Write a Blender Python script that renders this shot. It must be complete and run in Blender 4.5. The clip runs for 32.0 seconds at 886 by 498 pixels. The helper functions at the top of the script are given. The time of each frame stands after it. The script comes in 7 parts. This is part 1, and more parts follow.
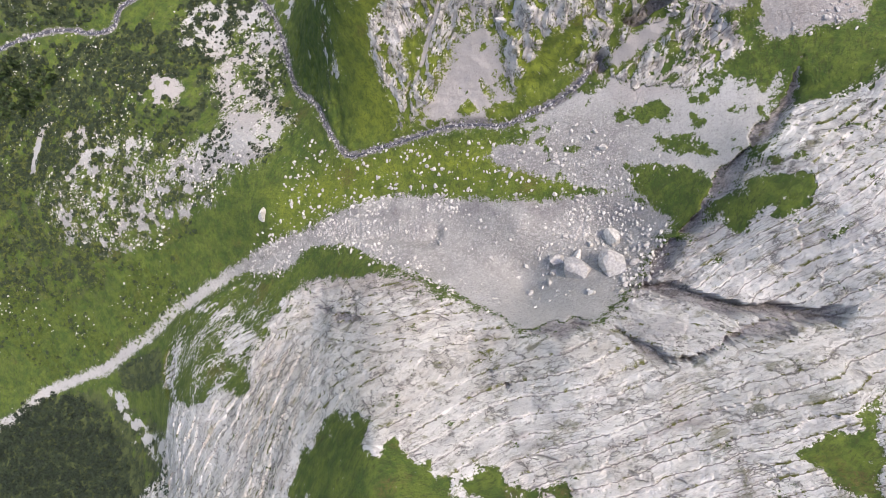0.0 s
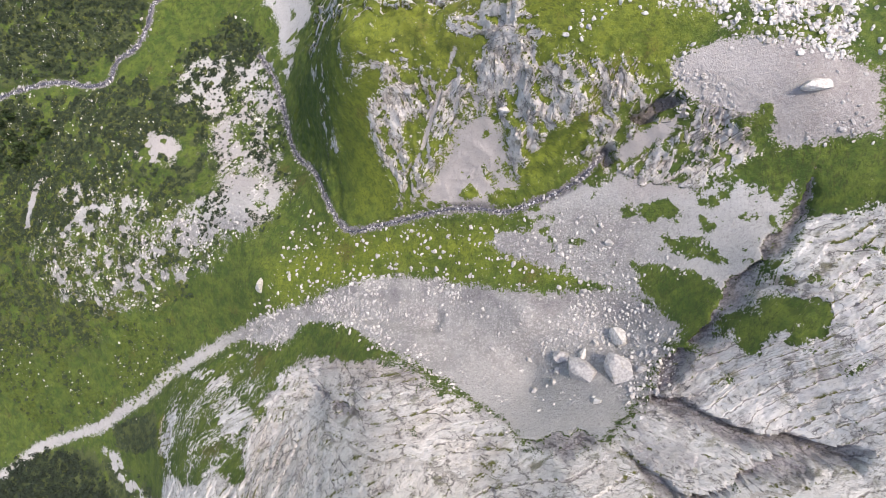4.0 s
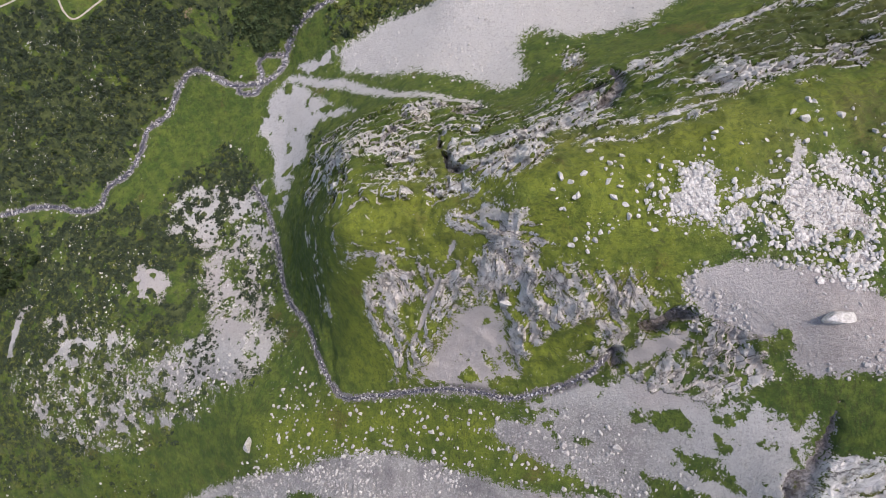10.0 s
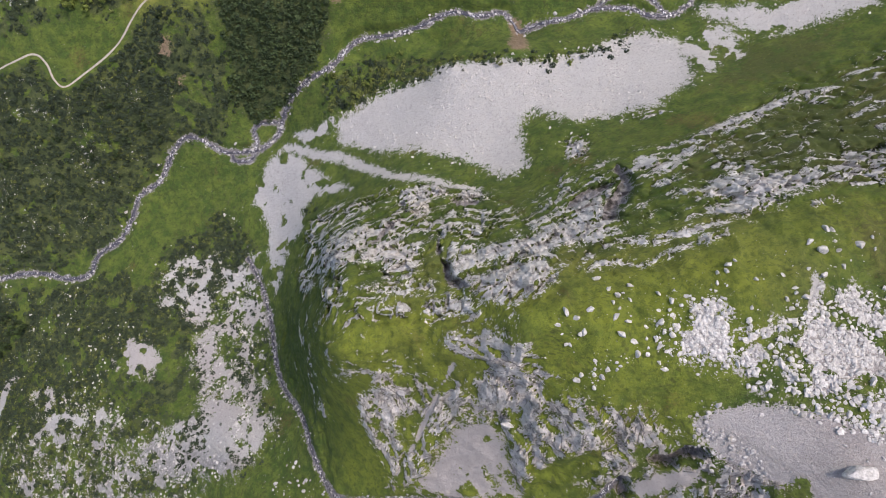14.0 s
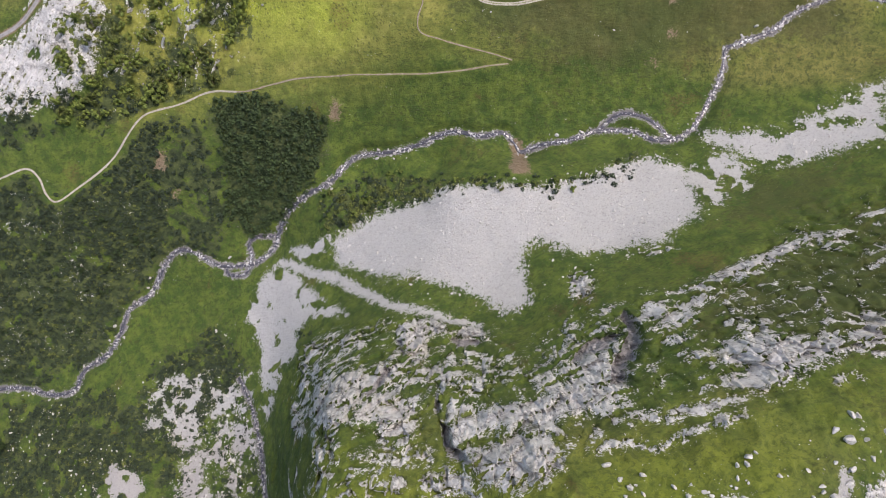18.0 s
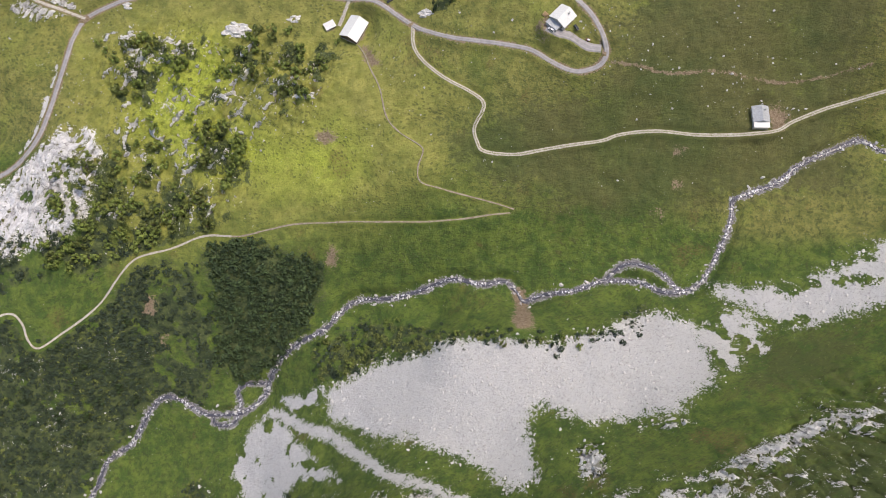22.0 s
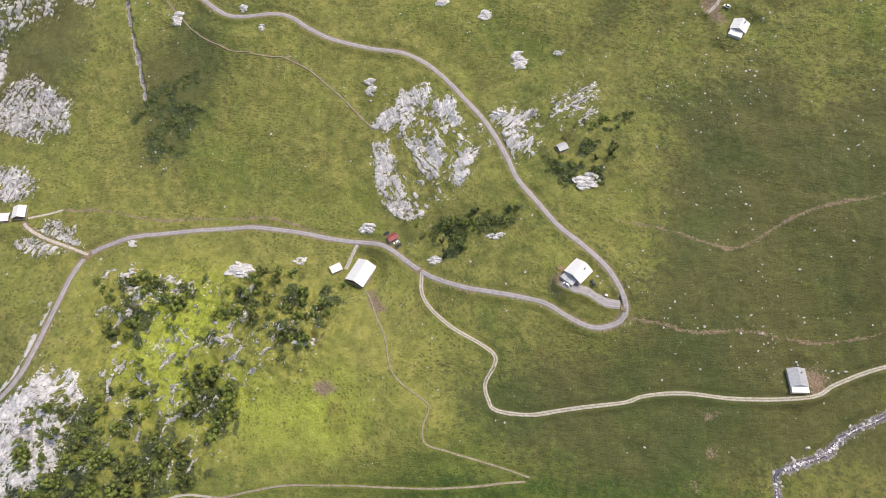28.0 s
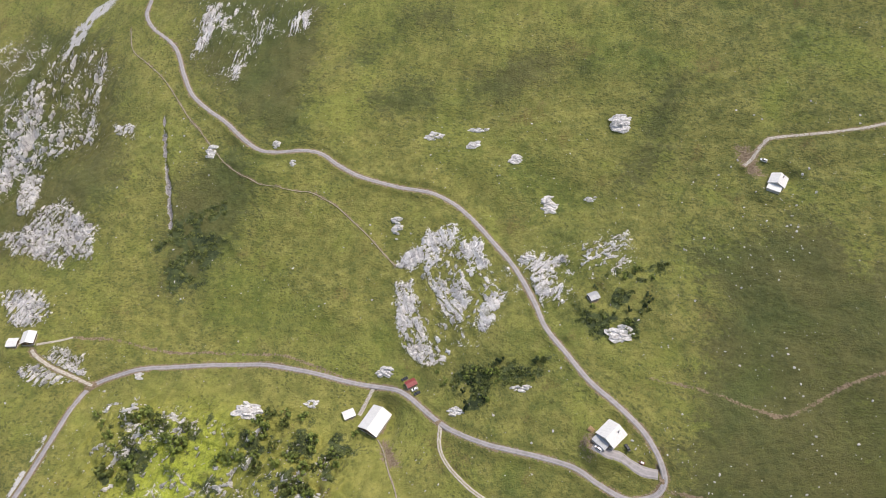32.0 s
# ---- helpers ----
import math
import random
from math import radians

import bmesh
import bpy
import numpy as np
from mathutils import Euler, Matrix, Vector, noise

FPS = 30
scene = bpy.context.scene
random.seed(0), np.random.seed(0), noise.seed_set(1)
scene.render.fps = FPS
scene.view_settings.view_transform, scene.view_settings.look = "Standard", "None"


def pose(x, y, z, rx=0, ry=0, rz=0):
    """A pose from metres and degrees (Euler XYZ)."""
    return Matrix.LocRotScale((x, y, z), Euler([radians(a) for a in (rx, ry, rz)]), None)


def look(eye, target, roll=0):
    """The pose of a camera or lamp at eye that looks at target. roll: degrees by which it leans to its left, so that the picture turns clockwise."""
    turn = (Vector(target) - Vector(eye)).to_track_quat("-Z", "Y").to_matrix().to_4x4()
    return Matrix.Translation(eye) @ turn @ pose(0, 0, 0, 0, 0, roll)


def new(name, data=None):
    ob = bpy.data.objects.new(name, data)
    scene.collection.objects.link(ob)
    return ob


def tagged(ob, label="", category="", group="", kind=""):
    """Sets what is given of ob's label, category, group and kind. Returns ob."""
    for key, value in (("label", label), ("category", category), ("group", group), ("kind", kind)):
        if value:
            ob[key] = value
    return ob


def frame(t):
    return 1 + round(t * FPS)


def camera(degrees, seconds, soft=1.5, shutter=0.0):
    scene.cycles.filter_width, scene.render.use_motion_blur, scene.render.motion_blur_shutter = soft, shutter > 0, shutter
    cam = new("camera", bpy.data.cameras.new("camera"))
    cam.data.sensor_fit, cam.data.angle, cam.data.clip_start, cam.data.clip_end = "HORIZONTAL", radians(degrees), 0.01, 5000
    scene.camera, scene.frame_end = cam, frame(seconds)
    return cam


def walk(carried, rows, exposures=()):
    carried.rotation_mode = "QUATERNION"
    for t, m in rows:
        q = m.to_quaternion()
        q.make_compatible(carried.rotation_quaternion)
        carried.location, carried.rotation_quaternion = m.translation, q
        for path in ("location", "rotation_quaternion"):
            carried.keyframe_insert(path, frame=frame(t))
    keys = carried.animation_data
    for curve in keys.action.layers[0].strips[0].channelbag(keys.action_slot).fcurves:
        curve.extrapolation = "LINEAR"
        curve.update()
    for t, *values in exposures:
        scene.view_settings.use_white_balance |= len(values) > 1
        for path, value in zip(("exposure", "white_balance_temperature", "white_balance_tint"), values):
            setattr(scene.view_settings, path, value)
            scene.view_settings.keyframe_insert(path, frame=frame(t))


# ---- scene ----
cam = camera(66.3, 32.0, soft=0.6)
METRES, EYE, TILT, LEAN, TURN = 360.0, 560.0, -90.0, 0.0, 0.0
ROWS = [
    (0.0, 0.0, 0.0, 0.0, 0.0, 0.0, -0.0),
    (0.5, -0.0004, 0.0033, 0.0142, 0.02, 0.03, -0.06),
    (1.0, -0.0003, 0.0067, 0.0296, 0.04, 0.05, -0.11),
    (1.5, -0.0005, 0.0099, 0.0457, 0.04, 0.06, -0.12),
    (2.0, -0.0007, 0.0132, 0.0617, 0.03, 0.07, -0.14),
    (2.5, -0.0008, 0.0165, 0.0781, 0.03, 0.11, -0.16),
    (3.0, -0.0008, 0.02, 0.0945, 0.04, 0.18, -0.21),
    (3.5, -0.0014, 0.023, 0.1119, 0.03, 0.19, -0.21),
    (5.5, -0.0016, 0.0363, 0.182, 0.01, 0.27, -0.24),
    (6.0, -0.0016, 0.0399, 0.1996, -0.0, 0.28, -0.26),
    (6.5, -0.0019, 0.0434, 0.2178, -0.02, 0.25, -0.26),
    (7.0, -0.0019, 0.0468, 0.2342, -0.04, 0.38, -0.31),
    (7.5, -0.0021, 0.0501, 0.2518, -0.06, 0.51, -0.33),
    (8.0, -0.0017, 0.0543, 0.2693, -0.05, 1.15, -0.39),
    (8.5, -0.002, 0.0579, 0.2875, -0.07, 1.98, -0.39),
    (9.0, -0.0022, 0.0612, 0.3057, -0.1, 2.79, -0.4),
    (9.5, -0.0024, 0.0649, 0.3232, -0.12, 3.36, -0.46),
    (10.0, -0.0027, 0.0684, 0.341, -0.14, 3.49, -0.5),
    (10.5, -0.0028, 0.0719, 0.3588, -0.15, 3.49, -0.53),
    (11.0, -0.0032, 0.0753, 0.3766, -0.18, 3.49, -0.56),
    (11.5, -0.0038, 0.0788, 0.3947, -0.22, 3.5, -0.58),
    (12.0, -0.0038, 0.0825, 0.4123, -0.23, 3.55, -0.62),
    (12.5, -0.004, 0.0861, 0.4303, -0.24, 3.59, -0.65),
    (13.0, -0.0043, 0.0896, 0.448, -0.25, 3.69, -0.68),
    (13.5, -0.0045, 0.0933, 0.4658, -0.26, 3.75, -0.71),
    (14.0, -0.0046, 0.0972, 0.484, -0.26, 4.06, -0.72),
    (14.5, -0.0049, 0.1006, 0.5006, -0.26, 4.55, -0.75),
    (16.5, -0.005, 0.1157, 0.5715, -0.24, 6.78, -0.89),
    (17.0, -0.0054, 0.1193, 0.5896, -0.27, 7.33, -0.92),
    (17.5, -0.0058, 0.1227, 0.6071, -0.3, 7.88, -0.93),
    (18.0, -0.0056, 0.1265, 0.6239, -0.31, 8.45, -0.98),
    (18.5, -0.0063, 0.1299, 0.6409, -0.36, 9.01, -1.01),
    (19.0, -0.006, 0.1337, 0.6576, -0.34, 9.57, -1.03),
    (19.5, -0.0063, 0.1373, 0.6741, -0.35, 10.13, -1.06),
    (20.0, -0.0066, 0.1409, 0.6902, -0.36, 10.75, -1.09),
    (20.5, -0.0069, 0.1448, 0.707, -0.36, 11.69, -1.12),
    (21.0, -0.0076, 0.148, 0.7239, -0.38, 12.96, -1.13),
    (21.5, -0.008, 0.1512, 0.7406, -0.39, 14.24, -1.16),
    (22.0, -0.008, 0.1547, 0.756, -0.36, 15.54, -1.17),
    (22.5, -0.009, 0.1577, 0.7718, -0.36, 16.79, -1.19),
    (23.0, -0.0097, 0.1609, 0.7868, -0.36, 18.05, -1.21),
    (23.5, -0.0097, 0.1644, 0.7998, -0.33, 19.35, -1.22),
    (24.0, -0.0099, 0.1674, 0.8141, -0.31, 20.57, -1.24),
    (24.5, -0.0109, 0.1705, 0.8278, -0.32, 21.81, -1.24),
    (25.0, -0.0107, 0.1737, 0.8407, -0.29, 23.08, -1.37),
    (25.5, -0.0112, 0.177, 0.8528, -0.29, 24.36, -1.99),
    (27.5, -0.0121, 0.1883, 0.8995, -0.2, 29.39, -2.45),
    (28.0, -0.0131, 0.1919, 0.9093, -0.21, 30.73, -2.43),
    (28.5, -0.0132, 0.1946, 0.9203, -0.18, 31.99, -2.42),
    (29.0, -0.014, 0.1979, 0.9294, -0.17, 33.31, -2.41),
    (29.5, -0.0145, 0.201, 0.9388, -0.14, 34.59, -2.94),
    (30.0, -0.0157, 0.2044, 0.9469, -0.14, 35.92, -3.73),
    (30.5, -0.0165, 0.208, 0.9543, -0.12, 37.22, -4.4),
    (31.0, -0.0171, 0.2116, 0.961, -0.11, 38.53, -4.81),
    (31.5, -0.0181, 0.2149, 0.9675, -0.1, 39.82, -5.18),
    (32.0, -0.0191, 0.218, 0.9738, -0.09, 41.11, -5.52),
]
walk(cam, [(t, pose(0, 0, EYE, TILT, LEAN, TURN) @ pose(METRES * x, METRES * y, METRES * z, 90 + pitch, roll, yaw)) for t, x, y, z, yaw, pitch, roll in ROWS],
     exposures=[(0.0, 1.24, 7350, 15), (4.0, 1.26, 7350, 15), (8.0, 0.95, 7250, 16), (12.0, 0.78, 7100, 17), (19.0, 0.86, 7250, 14), (25.0, 0.92, 7350, 13), (29.0, 1.0, 7350, 14), (32.0, 0.92, 7350, 13)])

# ---- sky and sun: bright thin cloud, a soft sun from the east ----
SUN_HEIGHT, SUN_TURN = radians(67), radians(66)   # height over the horizon; from north (+y) towards east (+x)
world = bpy.data.worlds.new("world")
scene.world = world
world.use_nodes = True
wn = world.node_tree
sky = wn.nodes.new("ShaderNodeTexSky")
sky.sky_type, sky.sun_disc, sky.sun_elevation, sky.sun_rotation = "NISHITA", False, SUN_HEIGHT, SUN_TURN
sky.altitude, sky.dust_density, sky.air_density = 1600, 6.0, 1.0
wn.links.new(sky.outputs[0], wn.nodes["Background"].inputs[0])
wn.nodes["Background"].inputs[1].default_value = 0.14
sun = new("sun", bpy.data.lights.new("sun", "SUN"))
sun.data.energy, sun.data.angle, sun.data.color = 1.5, radians(11), (1.0, 0.95, 0.88)
toward = Vector((math.sin(SUN_TURN) * math.cos(SUN_HEIGHT), math.cos(SUN_TURN) * math.cos(SUN_HEIGHT), math.sin(SUN_HEIGHT)))
sun.matrix_world = look(toward * 900, (0, 0, 0))


# ---- tools: noise, meshes, parts ----
def lattice(ix, iy, seed):
    h = (ix * 374761393 + iy * 668265263 + seed * 974634777) & 0xFFFFFFFF
    h = ((h ^ (h >> 13)) * 1274126177) & 0xFFFFFFFF
    return ((h ^ (h >> 16)) & 0xFFFF) / 65535.0


def vnoise(ax, ay, size, seed):
    """Smooth value noise from 0 to 1, with lumps of that size."""
    ax, ay = ax / size, ay / size
    ix, iy = np.floor(ax).astype(np.int64), np.floor(ay).astype(np.int64)
    fx, fy = ax - ix, ay - iy
    fx, fy = fx * fx * (3 - 2 * fx), fy * fy * (3 - 2 * fy)
    a, b = lattice(ix, iy, seed), lattice(ix + 1, iy, seed)
    c, d = lattice(ix, iy + 1, seed), lattice(ix + 1, iy + 1, seed)
    return (a + (b - a) * fx) * (1 - fy) + (c + (d - c) * fx) * fy


def fbm(ax, ay, size, seed, octaves=4, ridged=False):
    total, weight, sum_w = 0.0, 1.0, 0.0
    for k in range(octaves):
        # each octave is turned, to hide the lattice
        t = 0.6 + 1.1 * k
        c, s = math.cos(t), math.sin(t)
        v = vnoise(ax * c - ay * s, ax * s + ay * c, size / 2.03 ** k, seed + 17 * k)
        if ridged:
            v = 1 - np.abs(2 * v - 1)
        total, sum_w, weight = total + weight * v, sum_w + weight, weight * 0.52
    return total / sum_w


def smooth(a, lo, hi):
    a = np.clip((a - lo) / (hi - lo), 0, 1)
    return a * a * (3 - 2 * a)


def inside(poly, ax, ay):
    """Signed distance in metres to the outline of a patch, positive within."""
    p = np.array(poly, float)
    q = np.roll(p, -1, axis=0)
    best, odd = np.full(ax.shape, 1e9), np.zeros(ax.shape, bool)
    for (x0, y0), (x1, y1) in zip(p, q):
        dx, dy = x1 - x0, y1 - y0
        t = np.clip(((ax - x0) * dx + (ay - y0) * dy) / (dx * dx + dy * dy + 1e-9), 0, 1)
        best = np.minimum(best, (ax - x0 - t * dx) ** 2 + (ay - y0 - t * dy) ** 2)
        if y0 != y1:
            odd ^= ((y0 > ay) != (y1 > ay)) & (ax < dx * (ay - y0) / dy + x0)
    return np.where(odd, 1, -1) * np.sqrt(best)


def spline(points, step):
    """A smooth line through points, as places about a step apart."""
    p = np.array(points, float)
    p = np.vstack([2 * p[0] - p[1], p, 2 * p[-1] - p[-2]])
    out = []
    for a, b, c, d in zip(p, p[1:], p[2:], p[3:]):
        n = max(1, int(np.linalg.norm(c - b) / step))
        for t in np.arange(n) / n:
            out.append(0.5 * (2 * b + (c - a) * t + (2 * a - 5 * b + 4 * c - d) * t * t + (3 * b - a - 3 * c + d) * t ** 3))
    return np.array(out + [p[-2]])


def mesh_np(name, verts, faces, material, flat=True):
    """A mesh from arrays: faces all of one size."""
    me = bpy.data.meshes.new(name)
    verts, faces = np.ascontiguousarray(verts, np.float32), np.ascontiguousarray(faces, np.int32)
    k = faces.shape[1]
    me.vertices.add(len(verts))
    me.vertices.foreach_set("co", verts.ravel())
    me.loops.add(faces.size)
    me.loops.foreach_set("vertex_index", faces.ravel())
    me.polygons.add(len(faces))
    me.polygons.foreach_set("loop_start", np.arange(0, faces.size, k, dtype=np.int32))
    me.polygons.foreach_set("use_smooth", np.full(len(faces), not flat))
    me.update(calc_edges=True)
    me.materials.append(material)
    return me


def to_mesh(name, bm, material):
    me = bpy.data.meshes.new(name)
    bmesh.ops.recalc_face_normals(bm, faces=bm.faces)
    bm.to_mesh(me)
    bm.free()
    me.materials.append(material)
    return me


def part(name, bm, material, parent, label=""):
    """Links a bmesh as one mesh object under a thing or a part."""
    ob = new(name, to_mesh(name, bm, material))
    ob.parent = parent
    return tagged(ob, label)


def box(bm, x0, x1, y0, y1, z0, z1, bevel=0.0):
    made = bmesh.ops.create_cube(bm, size=1, matrix=Matrix.LocRotScale(((x0 + x1) / 2, (y0 + y1) / 2, (z0 + z1) / 2), None, (x1 - x0, y1 - y0, z1 - z0)))
    if bevel:
        edges = {e for v in made["verts"] for e in v.link_edges}
        bmesh.ops.bevel(bm, geom=list(edges), offset=bevel, segments=2, affect="EDGES", profile=0.6)
    return bm


def boxed(*size, bevel=0.0):
    return box(bmesh.new(), *size, bevel=bevel)


def thing(name, label, category, group="", kind=""):
    return tagged(new(name), label, category, group, kind)


# ---- materials ----
class Nodes:
    """A short way to write node trees."""

    def __init__(self, name):
        self.mat = bpy.data.materials.new(name)
        self.mat.use_nodes = True
        self.tree = self.mat.node_tree
        self.bsdf = self.tree.nodes["Principled BSDF"]
        self.geo = self.tree.nodes.new("ShaderNodeNewGeometry")
        self.coord = self.tree.nodes.new("ShaderNodeTexCoord")

    def put(self, socket, value):
        if isinstance(value, bpy.types.NodeSocket):
            self.tree.links.new(value, socket)
        else:
            socket.default_value = value

    def noise(self, scale, detail=4.0, rough=0.6, where=None, distort=0.0):
        n = self.tree.nodes.new("ShaderNodeTexNoise")
        n.inputs["Scale"].default_value, n.inputs["Detail"].default_value = scale, detail
        n.inputs["Roughness"].default_value, n.inputs["Distortion"].default_value = rough, distort
        self.tree.links.new(where or self.geo.outputs["Position"], n.inputs["Vector"])
        return n.outputs["Fac"]

    def stretch(self, angle, sx, sy, sz):
        m = self.tree.nodes.new("ShaderNodeMapping")
        m.vector_type = "TEXTURE"
        m.inputs["Rotation"].default_value = (0, 0, radians(angle))
        m.inputs["Scale"].default_value = (sx, sy, sz)
        self.tree.links.new(self.geo.outputs["Position"], m.inputs["Vector"])
        return m.outputs[0]

    def math(self, op, a, b=0.0, c=0.0):
        m = self.tree.nodes.new("ShaderNodeMath")
        m.operation = op
        for s, v in zip(m.inputs, (a, b, c)):
            self.put(s, v)
        return m.outputs[0]

    def span(self, value, lo, hi, to_lo=0.0, to_hi=1.0):
        m = self.tree.nodes.new("ShaderNodeMapRange")
        m.interpolation_type = "SMOOTHSTEP"
        for s, v in zip(m.inputs, (value, lo, hi, to_lo, to_hi)):
            self.put(s, v)
        return m.outputs[0]

    def mix(self, fac, a, b):
        m = self.tree.nodes.new("ShaderNodeMix")
        m.data_type = "RGBA"
        self.put(m.inputs["Factor"], fac)
        for s, v in ((m.inputs[6], a), (m.inputs[7], b)):
            self.put(s, (*v, 1) if isinstance(v, tuple) else v)
        return m.outputs[2]

    def attr(self, name):
        n = self.tree.nodes.new("ShaderNodeAttribute")
        n.attribute_name = name
        return n.outputs["Fac"]

    def pick(self, low, high):
        """A number from low to high, by object."""
        n = self.tree.nodes.new("ShaderNodeObjectInfo")
        return self.span(n.outputs["Random"], 0, 1, low, high)

    def island(self):
        return self.geo.outputs["Random Per Island"]

    def done(self, colour, rough=0.9, bump=None, depth=0.2, metal=0.0):
        self.put(self.bsdf.inputs["Base Color"], (*colour, 1) if isinstance(colour, tuple) else colour)
        self.put(self.bsdf.inputs["Roughness"], rough)
        self.put(self.bsdf.inputs["Metallic"], metal)
        if bump is not None:
            b = self.tree.nodes.new("ShaderNodeBump")
            b.inputs["Distance"].default_value, b.inputs["Strength"].default_value = depth, 1.0
            self.tree.links.new(bump, b.inputs["Height"])
            self.tree.links.new(b.outputs[0], self.bsdf.inputs["Normal"])
        return self.mat


def ground_material():
    n = Nodes("alpine_ground")
    big, mid, fine, tiny = n.noise(0.012, 5), n.noise(0.11, 6, 0.65), n.noise(0.9, 5, 0.7), n.noise(2.6, 3, 0.7)
    spot = n.tree.nodes.new("ShaderNodeSeparateXYZ")
    n.tree.links.new(n.geo.outputs["Position"], spot.inputs[0])
    slant = n.tree.nodes.new("ShaderNodeCombineXYZ")   # stretched along the contours
    for k, pull in enumerate((0.3, 0.3, 1.3)):
        n.put(slant.inputs[k], n.math("MULTIPLY", spot.outputs[k], pull))
    tuft = n.noise(0.85, 4, 0.68, slant.outputs[0], 0.6)
    # grass: fresh green in the hollows, straw and olive on the alp
    green = n.mix(n.span(mid, 0.36, 0.64), (0.05, 0.098, 0.015), (0.118, 0.167, 0.026))
    olive = n.mix(n.span(mid, 0.36, 0.64), (0.135, 0.146, 0.036), (0.235, 0.228, 0.062))
    olive = n.mix(n.span(n.noise(0.022, 5, 0.62), 0.5, 0.64, 0.0, 0.8), olive, (0.2, 0.235, 0.045))
    meadow = n.math("ADD", n.attr("alp"), n.math("MULTIPLY", n.math("SUBTRACT", big, 0.5), 2.0))
    grass = n.mix(n.span(meadow, 0.25, 0.75), green, olive)
    grass = n.mix(n.span(tuft, 0.55, 0.6, 0.0, 0.6), grass, (0.038, 0.058, 0.015))
    grass = n.mix(n.math("MULTIPLY", n.span(fine, 0.57, 0.63), n.span(n.attr("alp"), 0.0, 0.8, 0.15, 0.5)), grass, (0.22, 0.215, 0.075))
    grass = n.mix(n.span(tiny, 0.58, 0.68, 0.0, 0.35), grass, (0.04, 0.055, 0.014))
    drift = n.noise(0.045, 7, 0.7, None, 0.8)
    grass = n.mix(n.span(drift, 0.54, 0.68, 0.0, 0.6), grass, n.mix(n.attr("alp"), (0.15, 0.195, 0.036), (0.265, 0.262, 0.066)))
    grass = n.mix(n.span(drift, 0.33, 0.45, 0.5, 0.0), grass, (0.062, 0.095, 0.018))
    # fresh grass, brightened where sunlight is painted in
    grass = n.mix(n.math("MULTIPLY", n.attr("lush_sunlit"), n.span(mid, 0.3, 0.62, 0.3, 0.8)), grass, (0.2, 0.245, 0.026))
    turf = n.noise(0.33, 7, 0.76)
    grass = n.mix(n.math("MULTIPLY", n.span(turf, 0.52, 0.57, 0.0, 0.42), n.span(n.attr("straw"), 0.0, 1.0, 1.0, 0.3)), grass, (0.042, 0.068, 0.014))
    grass = n.mix(n.span(turf, 0.4, 0.45, 0.35, 0.0), grass, n.mix(n.attr("alp"), (0.15, 0.2, 0.026), (0.25, 0.245, 0.062)))
    grass = n.mix(n.math("MULTIPLY", n.attr("straw"), n.span(n.noise(0.05, 6, 0.7), 0.3, 0.6, 0.45, 0.95)), grass, n.mix(n.span(mid, 0.36, 0.64), (0.25, 0.26, 0.055), (0.36, 0.345, 0.085)))
    # pool of sunlight on the tree slope, painted as bright yellow-green turf
    grass = n.mix(n.math("MULTIPLY", n.attr("sun_patch"), n.span(n.noise(0.12, 6, 0.7), 0.3, 0.55, 0.5, 1.0)), grass, n.mix(n.span(fine, 0.4, 0.6), (0.26, 0.33, 0.035), (0.42, 0.48, 0.07)))
    rust = n.math("MULTIPLY", n.span(n.noise(0.035, 4), 0.6, 0.7), n.span(fine, 0.4, 0.6, 0.0, 0.6))
    grass = n.mix(rust, grass, (0.14, 0.085, 0.035))
    dwarf = n.span(n.math("ADD", n.attr("heath"), n.math("MULTIPLY", n.math("SUBTRACT", n.math("ADD", mid, tuft), 1.0), 1.6)), 0.3, 0.9, 0.0, 0.78)
    grass = n.mix(dwarf, grass, n.mix(n.span(big, 0.4, 0.6), (0.06, 0.08, 0.022), (0.09, 0.09, 0.03)))
    tussock = n.tree.nodes.new("ShaderNodeTexVoronoi")
    n.tree.links.new(slant.outputs[0], tussock.inputs["Vector"])
    tussock.inputs["Scale"].default_value = 0.9
    hags = n.math("MULTIPLY", n.span(tussock.outputs["Distance"], 0.2, 0.42, 1.0, 0.0), n.span(n.math("ADD", n.noise(0.028, 5, 0.65), n.math("MULTIPLY", n.attr("alp"), 0.06)), 0.47, 0.6, 0.0, 0.6))
    grass = n.mix(hags, grass, (0.06, 0.072, 0.018))
    blades = n.noise(0.6, 9, 0.85)
    grass = n.mix(n.math("MULTIPLY", n.span(blades, 0.42, 0.46, 1.0, 0.0), n.span(n.attr("alp"), 0.0, 0.8, 0.55, 0.3)), grass, (0.035, 0.055, 0.012))
    # low scrub on the ground between the bushes
    heath = n.mix(n.span(mid, 0.4, 0.6), (0.03, 0.048, 0.017), (0.08, 0.105, 0.034))
    heath = n.mix(n.span(fine, 0.56, 0.62, 0.0, 0.5), heath, (0.15, 0.165, 0.07))
    # limestone: beds, joints and dark streaks, laid along the bedding
    bed = n.tree.nodes.new("ShaderNodeCombineXYZ")
    up = n.tree.nodes.new("ShaderNodeSeparateXYZ")
    n.tree.links.new(n.geo.outputs["Position"], up.inputs[0])
    n.put(bed.inputs[0], n.math("MULTIPLY", n.attr("bed_u"), 0.2))
    n.put(bed.inputs[1], n.attr("bed_v"))
    n.put(bed.inputs[2], n.math("MULTIPLY", up.outputs[2], 0.35))
    block = n.tree.nodes.new("ShaderNodeCombineXYZ")
    n.put(block.inputs[0], n.math("MULTIPLY", n.attr("bed_u"), 0.42))
    n.put(block.inputs[1], n.attr("bed_v"))
    n.put(block.inputs[2], n.math("MULTIPLY", up.outputs[2], 0.4))
